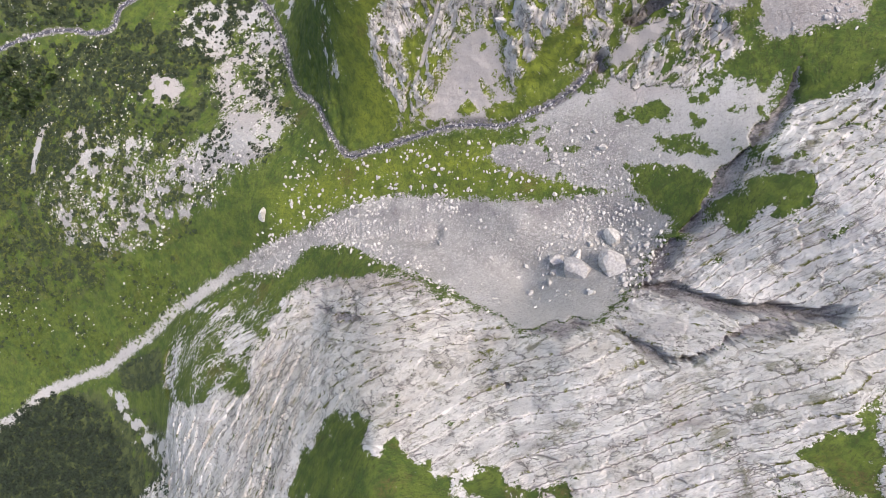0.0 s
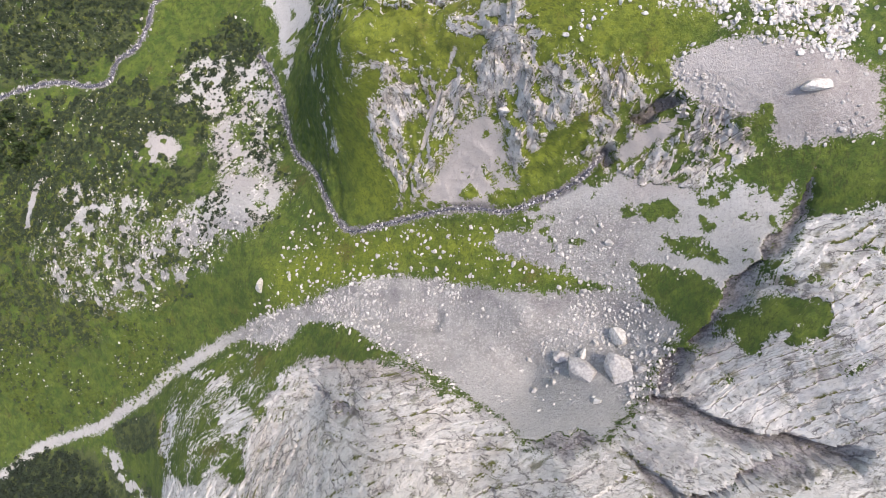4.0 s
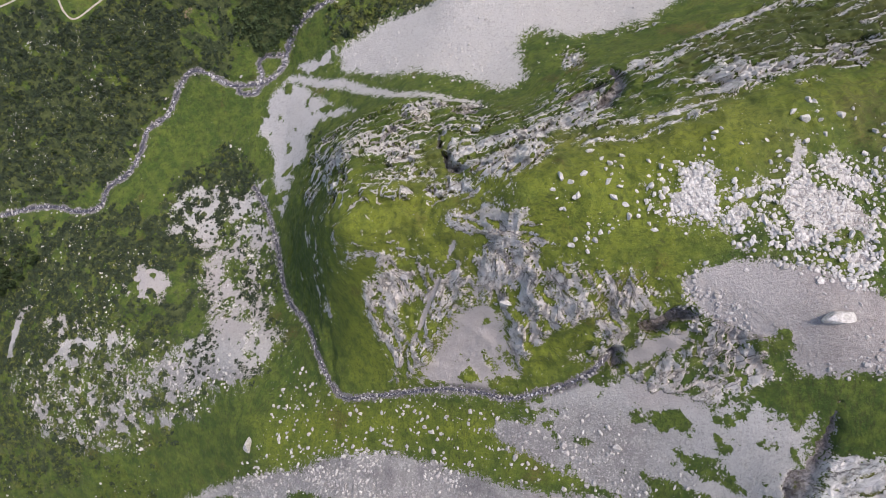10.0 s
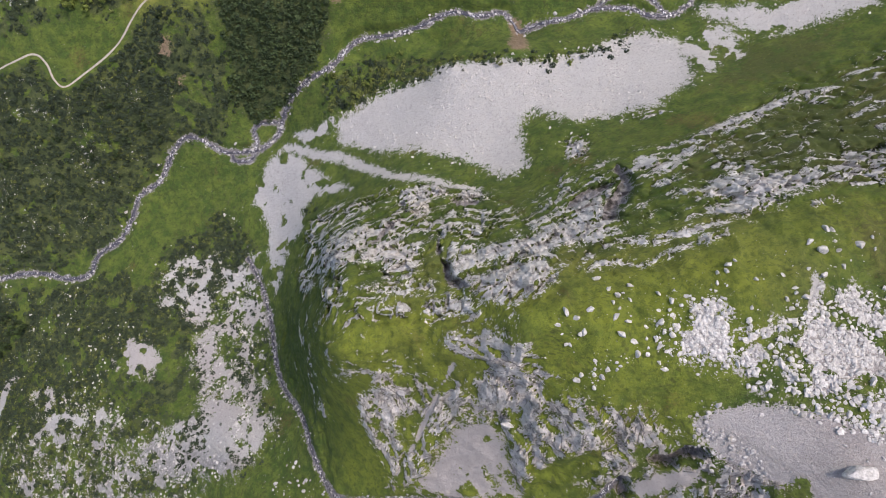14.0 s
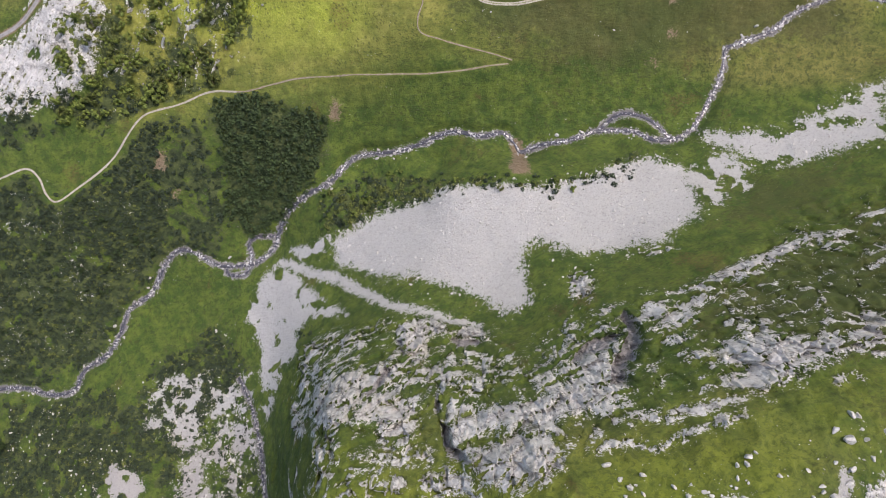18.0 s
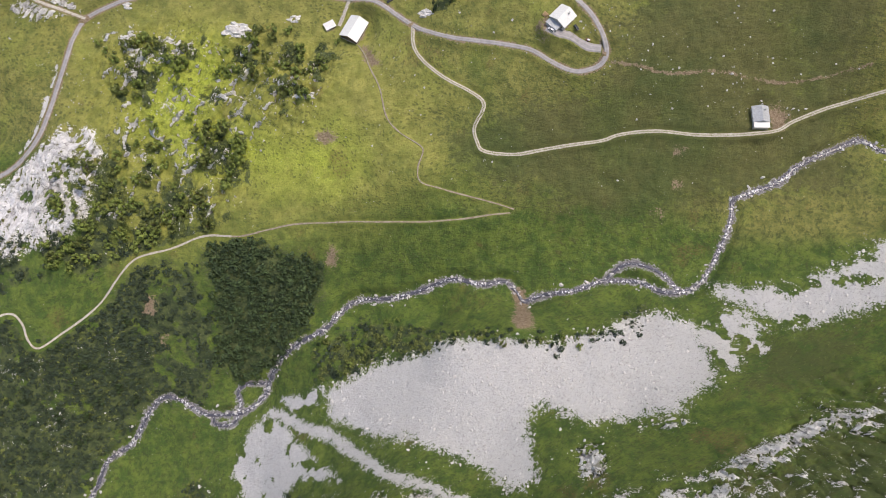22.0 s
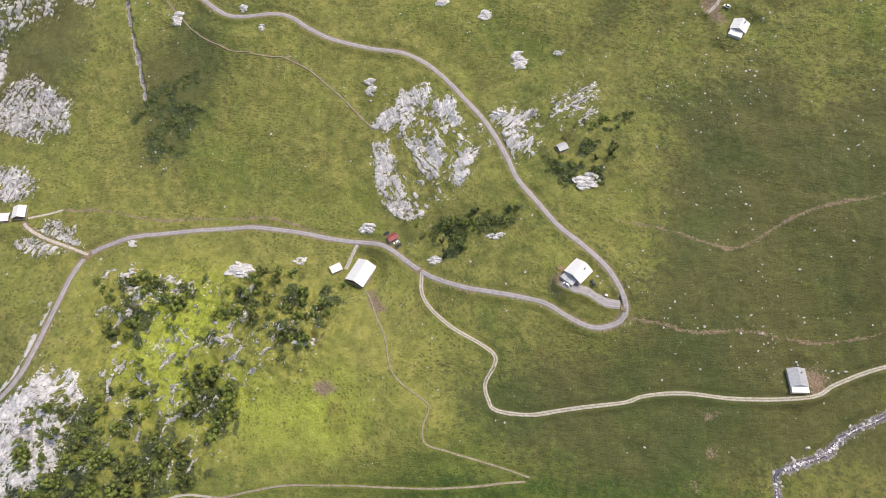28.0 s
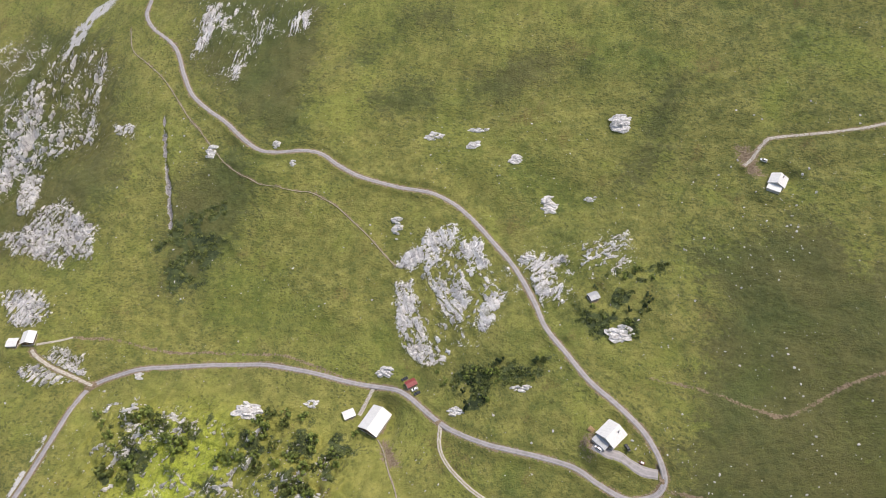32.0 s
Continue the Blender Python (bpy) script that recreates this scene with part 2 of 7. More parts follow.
    bands = n.noise(0.36, 7, 0.72, bed.outputs[0], 0.5)

    def lines(scale, along, across, width, where):
        """Thin wandering cracks: the level lines of a stretched noise."""
        v = n.tree.nodes.new("ShaderNodeCombineXYZ")
        n.put(v.inputs[0], n.math("MULTIPLY", n.attr("bed_u"), along))
        n.put(v.inputs[1], n.math("MULTIPLY", n.attr("bed_v"), across))
        n.put(v.inputs[2], n.math("MULTIPLY", up.outputs[2], 0.3 * across))
        off = n.math("ABSOLUTE", n.math("SUBTRACT", n.noise(scale, 4, 0.62, v.outputs[0]), 0.5))
        return n.math("MULTIPLY", n.span(off, 0.0, width, 1.0, 0.0), where)

    # the shade on ledge risers is painted as dark lines, broken into blocks by cross joints that step from bed to bed
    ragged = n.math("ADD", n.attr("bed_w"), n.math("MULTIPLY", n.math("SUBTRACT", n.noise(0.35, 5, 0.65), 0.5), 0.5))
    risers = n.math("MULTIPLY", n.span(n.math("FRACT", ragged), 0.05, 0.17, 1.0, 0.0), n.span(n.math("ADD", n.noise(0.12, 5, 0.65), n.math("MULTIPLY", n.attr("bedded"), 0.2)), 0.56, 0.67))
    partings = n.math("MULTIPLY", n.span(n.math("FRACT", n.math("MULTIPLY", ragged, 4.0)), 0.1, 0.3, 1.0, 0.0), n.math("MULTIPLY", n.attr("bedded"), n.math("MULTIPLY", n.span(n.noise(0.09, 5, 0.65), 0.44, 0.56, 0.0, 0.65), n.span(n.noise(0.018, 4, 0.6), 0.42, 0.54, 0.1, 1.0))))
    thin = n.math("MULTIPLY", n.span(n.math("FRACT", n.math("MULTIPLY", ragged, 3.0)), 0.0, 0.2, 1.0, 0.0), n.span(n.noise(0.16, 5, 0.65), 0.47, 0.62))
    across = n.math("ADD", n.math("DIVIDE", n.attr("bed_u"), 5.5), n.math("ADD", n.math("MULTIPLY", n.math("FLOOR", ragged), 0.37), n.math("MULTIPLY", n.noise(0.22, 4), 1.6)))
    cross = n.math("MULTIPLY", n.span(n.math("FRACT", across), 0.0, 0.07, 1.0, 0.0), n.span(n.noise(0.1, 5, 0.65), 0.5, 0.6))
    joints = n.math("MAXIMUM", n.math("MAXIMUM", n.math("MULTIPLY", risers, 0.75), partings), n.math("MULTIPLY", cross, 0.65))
    shift = n.math("MULTIPLY", n.math("SUBTRACT", n.noise(0.18, 6, 0.7), 0.5), 7.0)
    net = n.tree.nodes.new("ShaderNodeCombineXYZ")
    n.put(net.inputs[0], n.math("ADD", n.math("MULTIPLY", n.attr("bed_u"), 0.45), shift))
    n.put(net.inputs[1], n.math("SUBTRACT", n.attr("bed_v"), shift))

    def cracks(scale, width, where):
        """Joints that part the rock into blocks."""
        v = n.tree.nodes.new("ShaderNodeTexVoronoi")
        v.feature = "DISTANCE_TO_EDGE"
        v.inputs["Scale"].default_value = scale
        n.tree.links.new(net.outputs[0], v.inputs["Vector"])
        return n.math("MULTIPLY", n.span(v.outputs["Distance"], 0.0, width, 1.0, 0.0), where)

    split = n.math("MAXIMUM", n.math("MULTIPLY", cracks(0.14, 0.04, n.span(n.math("ADD", n.noise(0.07, 5, 0.65), n.math("MULTIPLY", n.attr("warm"), 0.07)), 0.5, 0.6)), 0.8), n.math("MULTIPLY", cracks(0.42, 0.085, n.span(n.math("ADD", n.noise(0.13, 5, 0.65), n.math("MULTIPLY", n.attr("warm"), 0.09)), 0.52, 0.62)), 0.75))
    joints = n.math("MAXIMUM", joints, split)
    seams = n.math("MAXIMUM", n.math("MULTIPLY", thin, 0.35), n.math("MULTIPLY", lines(0.1, 0.3, 1.0, 0.007, n.span(n.noise(0.05, 4), 0.5, 0.6)), 0.8))
    bleach = n.span(n.math("ADD", n.attr("pale"), n.math("MULTIPLY", n.math("SUBTRACT", mid, 0.5), 0.8)), 0.2, 0.8)
    low = n.mix(bleach, (0.35, 0.33, 0.35), (0.5, 0.49, 0.5))
    top = n.mix(bleach, (0.66, 0.64, 0.645), (0.86, 0.85, 0.84))
    rock = n.mix(n.span(bands, 0.41, 0.53), low, top)
    rock = n.mix(n.span(n.attr("tone"), 0.3, 0.75, 0.3, 0.0), rock, low)
    own = n.tree.nodes.new("ShaderNodeTexWhiteNoise")      # each bed has its own shade
    own.noise_dimensions = "1D"
    n.put(own.inputs["W"], n.math("FLOOR", n.math("MULTIPLY", ragged, 2.0)))
    rock = n.mix(n.span(own.outputs["Value"], 0.35, 0.9, 0.0, 0.35), rock, low)
    rock = n.mix(n.span(n.noise(0.02, 4), 0.5, 0.66, 0.0, 0.55), rock, (0.52, 0.455, 0.4))
    rock = n.mix(n.span(n.noise(0.035, 5, 0.65, None, 1.0), 0.57, 0.64, 0.0, 0.45), rock, (0.25, 0.225, 0.25))
    rock = n.mix(n.span(n.noise(0.8, 6, 0.75), 0.58, 0.63, 0.0, 0.35), rock, (0.13, 0.12, 0.13))
    rock = n.mix(n.span(tiny, 0.55, 0.7, 0.0, 0.5), rock, (0.68, 0.67, 0.65))
    grit = n.noise(0.75, 9, 0.82, bed.outputs[0], 0.3)
    rock = n.mix(n.span(grit, 0.38, 0.43, 0.45, 0.0), rock, (0.13, 0.12, 0.13))
    rock = n.mix(n.span(n.noise(0.3, 9, 0.8, bed.outputs[0], 0.8), 0.54, 0.59, 0.0, 0.45), rock, (0.8, 0.785, 0.77))
    rock = n.mix(n.math("MULTIPLY", n.attr("warm"), n.span(n.noise(0.14, 7, 0.72, bed.outputs[0], 0.6), 0.34, 0.52, 0.1, 0.9)), rock, n.mix(fine, (0.47, 0.385, 0.33), (0.8, 0.7, 0.6)))
    streak = n.noise(0.11, 6, 0.7, bed.outputs[0], 1.2)
    rock = n.mix(n.span(streak, 0.57, 0.62, 0.0, 0.5), rock, (0.22, 0.19, 0.215))
    rock = n.mix(n.math("MULTIPLY", bleach, n.span(mid, 0.35, 0.55, 0.15, 0.55)), rock, top)
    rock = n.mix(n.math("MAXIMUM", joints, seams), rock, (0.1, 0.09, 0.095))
    moss = n.math("MULTIPLY", n.span(n.noise(0.09, 6, 0.7), 0.56, 0.66), 0.6)
    rock = n.mix(moss, rock, (0.16, 0.16, 0.07))
    # shade of clefts and recesses painted into the rock colour, wet stone by the streams
    rock = n.mix(n.math("MULTIPLY", n.attr("wet_shade"), n.span(fine, 0.3, 0.6, 0.9, 0.55)), rock, (0.095, 0.075, 0.105))
    # turf sits on the ledges
    tufts = n.math("MULTIPLY", n.span(n.math("FRACT", ragged), 0.14, 0.4, 1.0, 0.0), n.span(n.math("ADD", n.noise(0.3, 6, 0.75), n.math("MULTIPLY", n.noise(0.03, 3), 0.6)), 0.84, 0.92))
    rock = n.mix(tufts, rock, n.mix(fine, (0.06, 0.08, 0.015), (0.2, 0.2, 0.05)))
    # scree: pale grey rubble, sorted in streaks
    rubble = n.tree.nodes.new("ShaderNodeTexVoronoi")
    rubble.inputs["Scale"].default_value = 1.15
    n.tree.links.new(n.geo.outputs["Position"], rubble.inputs["Vector"])
    stones = n.tree.nodes.new("ShaderNodeSeparateColor")
    n.tree.links.new(rubble.outputs["Color"], stones.inputs[0])
    scree = n.mix(n.span(mid, 0.3, 0.7), (0.28, 0.275, 0.272), (0.39, 0.386, 0.38))
    scree = n.mix(n.math("MULTIPLY", n.attr("pale"), 0.8), scree, (0.585, 0.585, 0.58))
    scree = n.mix(n.math("MULTIPLY", n.span(n.noise(0.035, 7, 0.72), 0.5, 0.62, 0.0, 0.6), n.span(n.attr("pale"), 0.0, 0.7, 1.0, 0.15)), scree, (0.25, 0.24, 0.25))
    scree = n.mix(n.span(stones.outputs[0], 0.6, 0.9, 0.0, 0.35), scree, (0.62, 0.61, 0.6))
    scree = n.mix(n.span(fine, 0.57, 0.63, 0.0, 0.45), scree, (0.2, 0.19, 0.19))
    scree = n.mix(n.span(tiny, 0.57, 0.7, 0.0, 0.5), scree, (0.16, 0.15, 0.155))
    # dark rubble: wet in the stream beds, painted shade near the clefts
    wet_shade = n.mix(n.span(fine, 0.4, 0.65), (0.1, 0.095, 0.11), (0.26, 0.25, 0.265))
    scree = n.mix(n.span(n.noise(0.5, 9, 0.85), 0.41, 0.45, 0.45, 0.0), scree, (0.19, 0.18, 0.185))
    scree = n.mix(n.math("MULTIPLY", n.attr("warm"), 0.7), scree, n.mix(fine, (0.33, 0.28, 0.275), (0.47, 0.41, 0.39)))
    scree = n.mix(n.attr("wet_shade"), scree, wet_shade)
    earth = n.mix(n.span(fine, 0.35, 0.65), (0.15, 0.105, 0.065), (0.29, 0.225, 0.155))
    # which of them shows
    edge = n.math("ADD", n.math("MULTIPLY", n.math("SUBTRACT", n.noise(0.22, 7, 0.78), 0.5), 1.5), n.math("MULTIPLY", n.math("SUBTRACT", fine, 0.5), 1.3))

    def shows(name, rise=0.06, ragged_by=1.0):
        return n.span(n.math("ADD", n.attr(name), n.math("MULTIPLY", edge, ragged_by)), 0.5 - rise, 0.5 + rise)

    speck = n.math("ADD", n.noise(0.4, 8, 0.8), n.math("MULTIPLY", n.math("SUBTRACT", n.noise(0.06, 4, 0.6), 0.5), 0.5))
    speck = n.span(n.math("ADD", speck, n.math("MULTIPLY", n.attr("stony"), 0.2)), 0.7, 0.73)
    colour = n.mix(shows("scrub", 0.15), grass, heath)
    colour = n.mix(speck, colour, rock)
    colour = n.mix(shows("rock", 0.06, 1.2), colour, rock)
    colour = n.mix(shows("scree", 0.06, 1.3), colour, scree)
    colour = n.mix(shows("earth", 0.15), colour, earth)
    relief = n.math("ADD", n.math("MULTIPLY", fine, 0.6), n.math("MULTIPLY", n.math("ADD", bands, mid), n.span(n.attr("rock"), 0.3, 0.7, 0.3, 1.1)))
    relief = n.math("ADD", relief, n.math("MULTIPLY", tuft, 0.4))
    relief = n.math("ADD", relief, n.math("MULTIPLY", n.math("ADD", grit, blades), n.span(n.attr("rock"), 0.3, 0.7, 0.25, 0.35)))
    relief = n.math("SUBTRACT", relief, n.math("MULTIPLY", n.math("MAXIMUM", joints, seams), n.span(n.attr("rock"), 0.3, 0.7, 0.0, 0.6)))
    return n.done(colour, 0.92, relief, 1.5)


def stone_material(name, dark, light, lichen=0.4):
    n = Nodes(name)
    tone = n.mix(n.span(n.noise(0.8, 5, 0.65), 0.35, 0.65), dark, light)
    tone = n.mix(n.math("MULTIPLY", n.island(), 0.35), tone, dark)
    tone = n.mix(n.span(n.noise(0.33, 4), 0.55, 0.7, 0.0, lichen), tone, (0.2, 0.19, 0.13))
    return n.done(tone, 0.9, n.noise(2.2, 6, 0.7), 0.25)


def leaf_material(name, dark, light):
    n = Nodes(name)
    n.bsdf.inputs["Subsurface Weight"].default_value = 0.0
    tone = n.mix(n.span(n.noise(0.25, 3), 0.35, 0.65), dark, light)
    tone = n.mix(n.math("MULTIPLY", n.math("POWER", n.island(), 2.0), 0.6), tone, tuple(1.5 * c for c in light))
    return n.done(tone, 0.75)


def road_material():
    n = Nodes("worn_asphalt")
    uv = n.tree.nodes.new("ShaderNodeSeparateXYZ")
    n.tree.links.new(n.coord.outputs["UV"], uv.inputs[0])
    across = n.math("ABSOLUTE", n.math("SUBTRACT", uv.outputs[0], 0.5))
    wob = n.math("ADD", across, n.math("MULTIPLY", n.math("SUBTRACT", n.noise(0.5, 4), 0.5), 0.12))
    tone = n.mix(n.span(n.noise(0.35, 5), 0.35, 0.65), (0.235, 0.225, 0.23), (0.315, 0.3, 0.305))
    tone = n.mix(n.span(n.math("ABSOLUTE", n.math("SUBTRACT", wob, 0.24)), 0.02, 0.1, 0.45, 0.0), tone, (0.4, 0.385, 0.38))
    tone = n.mix(n.span(wob, 0.4, 0.47), tone, (0.33, 0.31, 0.28))
    return n.done(tone, 0.85, n.noise(3, 4), 0.02)


def gravel_material(name, verge, rag=0.3):
    """Wheel tracks of pale gravel; verge: how green the strip between them is."""
    n = Nodes(name)
    uv = n.tree.nodes.new("ShaderNodeSeparateXYZ")
    n.tree.links.new(n.coord.outputs["UV"], uv.inputs[0])
    across = n.math("ABSOLUTE", n.math("SUBTRACT", uv.outputs[0], 0.5))
    wob = n.math("ADD", across, n.math("MULTIPLY", n.math("SUBTRACT", n.noise(0.6, 5), 0.5), rag))
    tone = n.mix(n.span(n.noise(0.8, 5), 0.35, 0.65), (0.32, 0.285, 0.24), (0.48, 0.45, 0.4))
    green = n.mix(n.noise(0.3, 3), (0.1, 0.13, 0.03), (0.19, 0.18, 0.06))
    tone = n.mix(n.span(wob, 0.05, 0.12, verge, 0.0), tone, green)
    tone = n.mix(n.span(wob, 0.4, 0.48), tone, green)
    return n.done(tone, 0.95, n.noise(3, 4), 0.03)


def path_material():
    n = Nodes("trodden_earth")
    uv = n.tree.nodes.new("ShaderNodeSeparateXYZ")
    n.tree.links.new(n.coord.outputs["UV"], uv.inputs[0])
    across = n.math("ABSOLUTE", n.math("SUBTRACT", uv.outputs[0], 0.5))
    wob = n.math("ADD", across, n.math("MULTIPLY", n.math("SUBTRACT", n.noise(0.35, 5), 0.5), 0.9))
    earth = n.mix(n.span(n.noise(0.7, 5), 0.35, 0.65), (0.2, 0.16, 0.12), (0.33, 0.29, 0.23))
    green = n.mix(n.noise(0.3, 3), (0.1, 0.13, 0.03), (0.18, 0.175, 0.05))
    return n.done(n.mix(n.span(wob, 0.2, 0.42), earth, green), 0.95, n.noise(2, 4), 0.05)


def water_material(name, low=0.71):
    """Running water: foam over dark stones."""
    n = Nodes(name)
    foam = n.span(n.math("ADD", n.noise(0.8, 6, 0.75), n.math("MULTIPLY", n.noise(0.09, 3), 0.35)), low, low + 0.08)
    tone = n.mix(foam, (0.075, 0.075, 0.095), (0.74, 0.75, 0.78))
    return n.done(tone, n.span(foam, 0, 1, 0.12, 0.6), n.noise(1.2, 5, 0.7), 0.25)


def plain(name, colour, rough=0.6, metal=0.0, wear=0.25, scale=0.9):
    n = Nodes(name)
    dark = tuple(c * (1 - wear) for c in colour)
    tone = n.mix(n.span(n.noise(scale, 5, 0.65, n.coord.outputs["Object"]), 0.35, 0.65), dark, colour)
    return n.done(tone, rough, n.noise(scale * 6, 3, 0.6, n.coord.outputs["Object"]), 0.01, metal)


GROUND = ground_material()
STONE_PALE = stone_material("pale_limestone", (0.42, 0.41, 0.4), (0.74, 0.73, 0.71), 0.2)
STONE_GREY = stone_material("grey_limestone", (0.33, 0.32, 0.325), (0.58, 0.57, 0.56))
LEAF_DARK = leaf_material("alder_leaf", (0.012, 0.025, 0.014), (0.042, 0.064, 0.034))
LEAF_WOOD = leaf_material("dark_wood_leaf", (0.006, 0.014, 0.009), (0.024, 0.04, 0.023))
LEAF_GROVE = leaf_material("grove_leaf", (0.014, 0.029, 0.011), (0.05, 0.082, 0.027))
LEAF_OLIVE = leaf_material("bush_leaf", (0.06, 0.085, 0.022), (0.15, 0.175, 0.045))
LEAF_SUNNY = leaf_material("sunny_leaf", (0.075, 0.11, 0.025), (0.19, 0.24, 0.05))
LEAF_FRESH = leaf_material("fresh_leaf", (0.05, 0.085, 0.015), (0.1, 0.14, 0.028))
BARK = plain("bark", (0.11, 0.085, 0.065), 0.9, 0, 0.4, 3)
ASPHALT, GRAVEL, TRAIL, TROD, WATER = road_material(), gravel_material("farm_track_gravel", 0.75), gravel_material("trail_gravel", 0.0, 0.7), path_material(), water_material("white_water")
BROOK_WATER = water_material("brook_water", 0.72)
ROOF_METAL = plain("weathered_sheet_roof", (0.68, 0.69, 0.68), 0.5, 0.0, 0.12)
ROOF_GREY = plain("grey_sheet_roof", (0.4, 0.42, 0.44), 0.5, 0.0, 0.2)
ROOF_RED = plain("red_sheet_roof", (0.3, 0.06, 0.06), 0.55, 0.0, 0.3)
WOOD = plain("weathered_larch", (0.16, 0.11, 0.075), 0.85, 0, 0.4, 2)
MASONRY = plain("lime_washed_masonry", (0.55, 0.52, 0.48), 0.9, 0, 0.2)
GLASS = plain("window_glass", (0.03, 0.035, 0.04), 0.08, 0, 0.1)
PAINT_WHITE = plain("white_car_paint", (0.75, 0.76, 0.77), 0.25, 0, 0.05)
PAINT_BLACK = plain("dark_car_paint", (0.03, 0.035, 0.045), 0.25, 0, 0.1)
RUBBER = plain("tyre_rubber", (0.02, 0.02, 0.02), 0.85)
TIMBER = plain("sawn_timber", (0.45, 0.3, 0.16), 0.8, 0, 0.3, 2)


# ---- the lie of the land: named lines of spot heights, metres ----
LAND = {
    "torrent": [(-520, 110, -80), (-420, 150, -52), (-330, 188, -26), (-281, 185, -17), (-224, 269, -8), (-120, 298, 11), (-60, 353, 36), (-3, 352, 52),
                (54, 358, 65), (110, 357, 79), (156, 367, 89), (182, 425, 98), (264, 461, 105), (360, 478, 116)],
    "south_bank": [(-80, 325, 42), (3, 328, 80), (47, 342, 86), (101, 340, 95)],
    "brook": [(79, 92, 223), (55, 80, 204), (25, 72, 184), (-27, 69, 152), (-59, 54, 130), (-74, 77, 113), (-92, 115, 84), (-106, 155, 58), (-115, 210, 34),
              (-119, 236, 24), (-111, 266, 28)],
    "west_slope": [(-125, 19, 95), (-137, 71, 82), (-229, 135, 18), (-278, 147, 0), (-340, 106, -19), (-198, 40, 45), (-300, 20, 0), (-420, 20, -50)],
    "dry_bed": [(84, 6, 223), (44, -22, 207), (40, 12, 203), (0, -5, 180), (-60, 5, 142), (-100, -2, 108), (-146, -25, 65), (-198, -41, 34), (-220, -71, 25), (-283, -121, -22),
                (-352, -123, -57), (-450, -150, -95)],
    "south_cliff": [(12, -45, 241), (-77, -40, 143), (-110, -79, 169), (-165, -78, 110), (-32, -69, 296), (-26, -70, 308), (49, -41, 286), (87, -44, 313),
                    (124, -40, 343), (131, -22, 302), (145, 3, 314), (126, 22, 290), (138, 38, 293), (101, -8, 264), (-230, -150, 20), (-120, -130, 215)],
    "south_top": [(-30, -130, 345), (60, -130, 375), (160, -110, 400), (260, -60, 420), (-200, -220, 90), (-100, -220, 270), (100, -220, 430), (300, -220, 480)],
    "east_ledges": [(123, 35, 264), (81, 50, 219), (98, 69, 230), (128, 90, 257), (141, 92, 265), (151, 79, 273), (150, 65, 270), (200, 60, 318), (200, 110, 288),
                    (280, 80, 360)],
    "hill_south": [(-41, 111, 176), (-20, 129, 197), (1, 113, 190), (30, 117, 212), (60, 115, 236), (16, 161, 237)],
    "hill_west": [(-48, 151, 220), (-78, 151, 150), (-54, 196, 178), (-45, 170, 212), (-80, 190, 105)],
    "plateau": [(31, 161, 259), (40, 156, 255), (49, 169, 265), (100, 159, 267), (113, 186, 264), (152, 202, 257), (159, 178, 261), (132, 134, 273),
                (149, 114, 279), (240, 190, 285), (330, 180, 330)],
    "north_face": [(-20, 191, 191), (-19, 218, 151), (19, 239, 121), (48, 240, 141), (86, 225, 194), (101, 286, 123), (134, 253, 178), (145, 223, 233),
                   (202, 276, 180), (157, 324, 116), (175, 321, 121), (228, 345, 125), (-70, 235, 75), (-50, 270, 65), (280, 300, 190)],
    "north_bank": [(-284, 319, 29), (-134, 386, 54), (-163, 405, 51), (-218, 388, 44), (-66, 410, 71), (-18, 432, 94), (40, 417, 88), (-155, 450, 61),
                   (-103, 490, 86), (-272, 457, 65), (-400, 300, 10), (-390, 420, 40)],
    "alp": [(-264, 558, 76), (-62, 542, 93), (70, 524, 134), (196, 470, 112), (93, 500, 131), (174, 534, 148), (162, 587, 164), (60, 608, 148), (31, 589, 140),
            (-34, 614, 122), (-313, 580, 90), (-160, 600, 92), (300, 520, 160)],
    "upper_alp": [(-326, 659, 108), (167, 672, 192), (36, 680, 158), (-69, 666, 139), (-119, 695, 150), (-180, 709, 150), (-248, 705, 134), (144, 729, 214),
                  (-386, 752, 112), (-300, 776, 150), (320, 680, 230)],
    "skyline": [(-460, 900, 130), (-300, 930, 200), (-150, 950, 240), (0, 950, 262), (150, 950, 300), (350, 950, 350), (0, 1250, 400), (-450, 1250, 260), (450, 1250, 480),
                (560, 300, 330), (560, 600, 300), (-620, 300, -20), (-620, 650, 60), (-620, -200, -160), (560, 0, 500), (0, -450, 470), (450, -450, 560), (-450, -450, -60)],
}
SPOT = np.array([p for line in LAND.values() for p in line], float)


def kernel(ax, ay):
    """Straight-line (r) basis between the places ax, ay and the spot heights."""
    return np.sqrt((ax[:, None] - SPOT[None, :, 0]) ** 2 + (ay[:, None] - SPOT[None, :, 1]) ** 2 + 16.0)


def solve_land():
    n = len(SPOT)
    a = np.zeros((n + 3, n + 3))
    a[:n, :n] = kernel(SPOT[:, 0], SPOT[:, 1]) - 0.3 * np.eye(n)
    a[:n, n:] = a[n:, :n].T
    a[:n, n], a[:n, n + 1], a[:n, n + 2] = 1, SPOT[:, 0], SPOT[:, 1]
    a[n:, :n] = a[:n, n:].T
    return np.linalg.solve(a, np.concatenate([SPOT[:, 2], np.zeros(3)]))


LAND_W = solve_land()


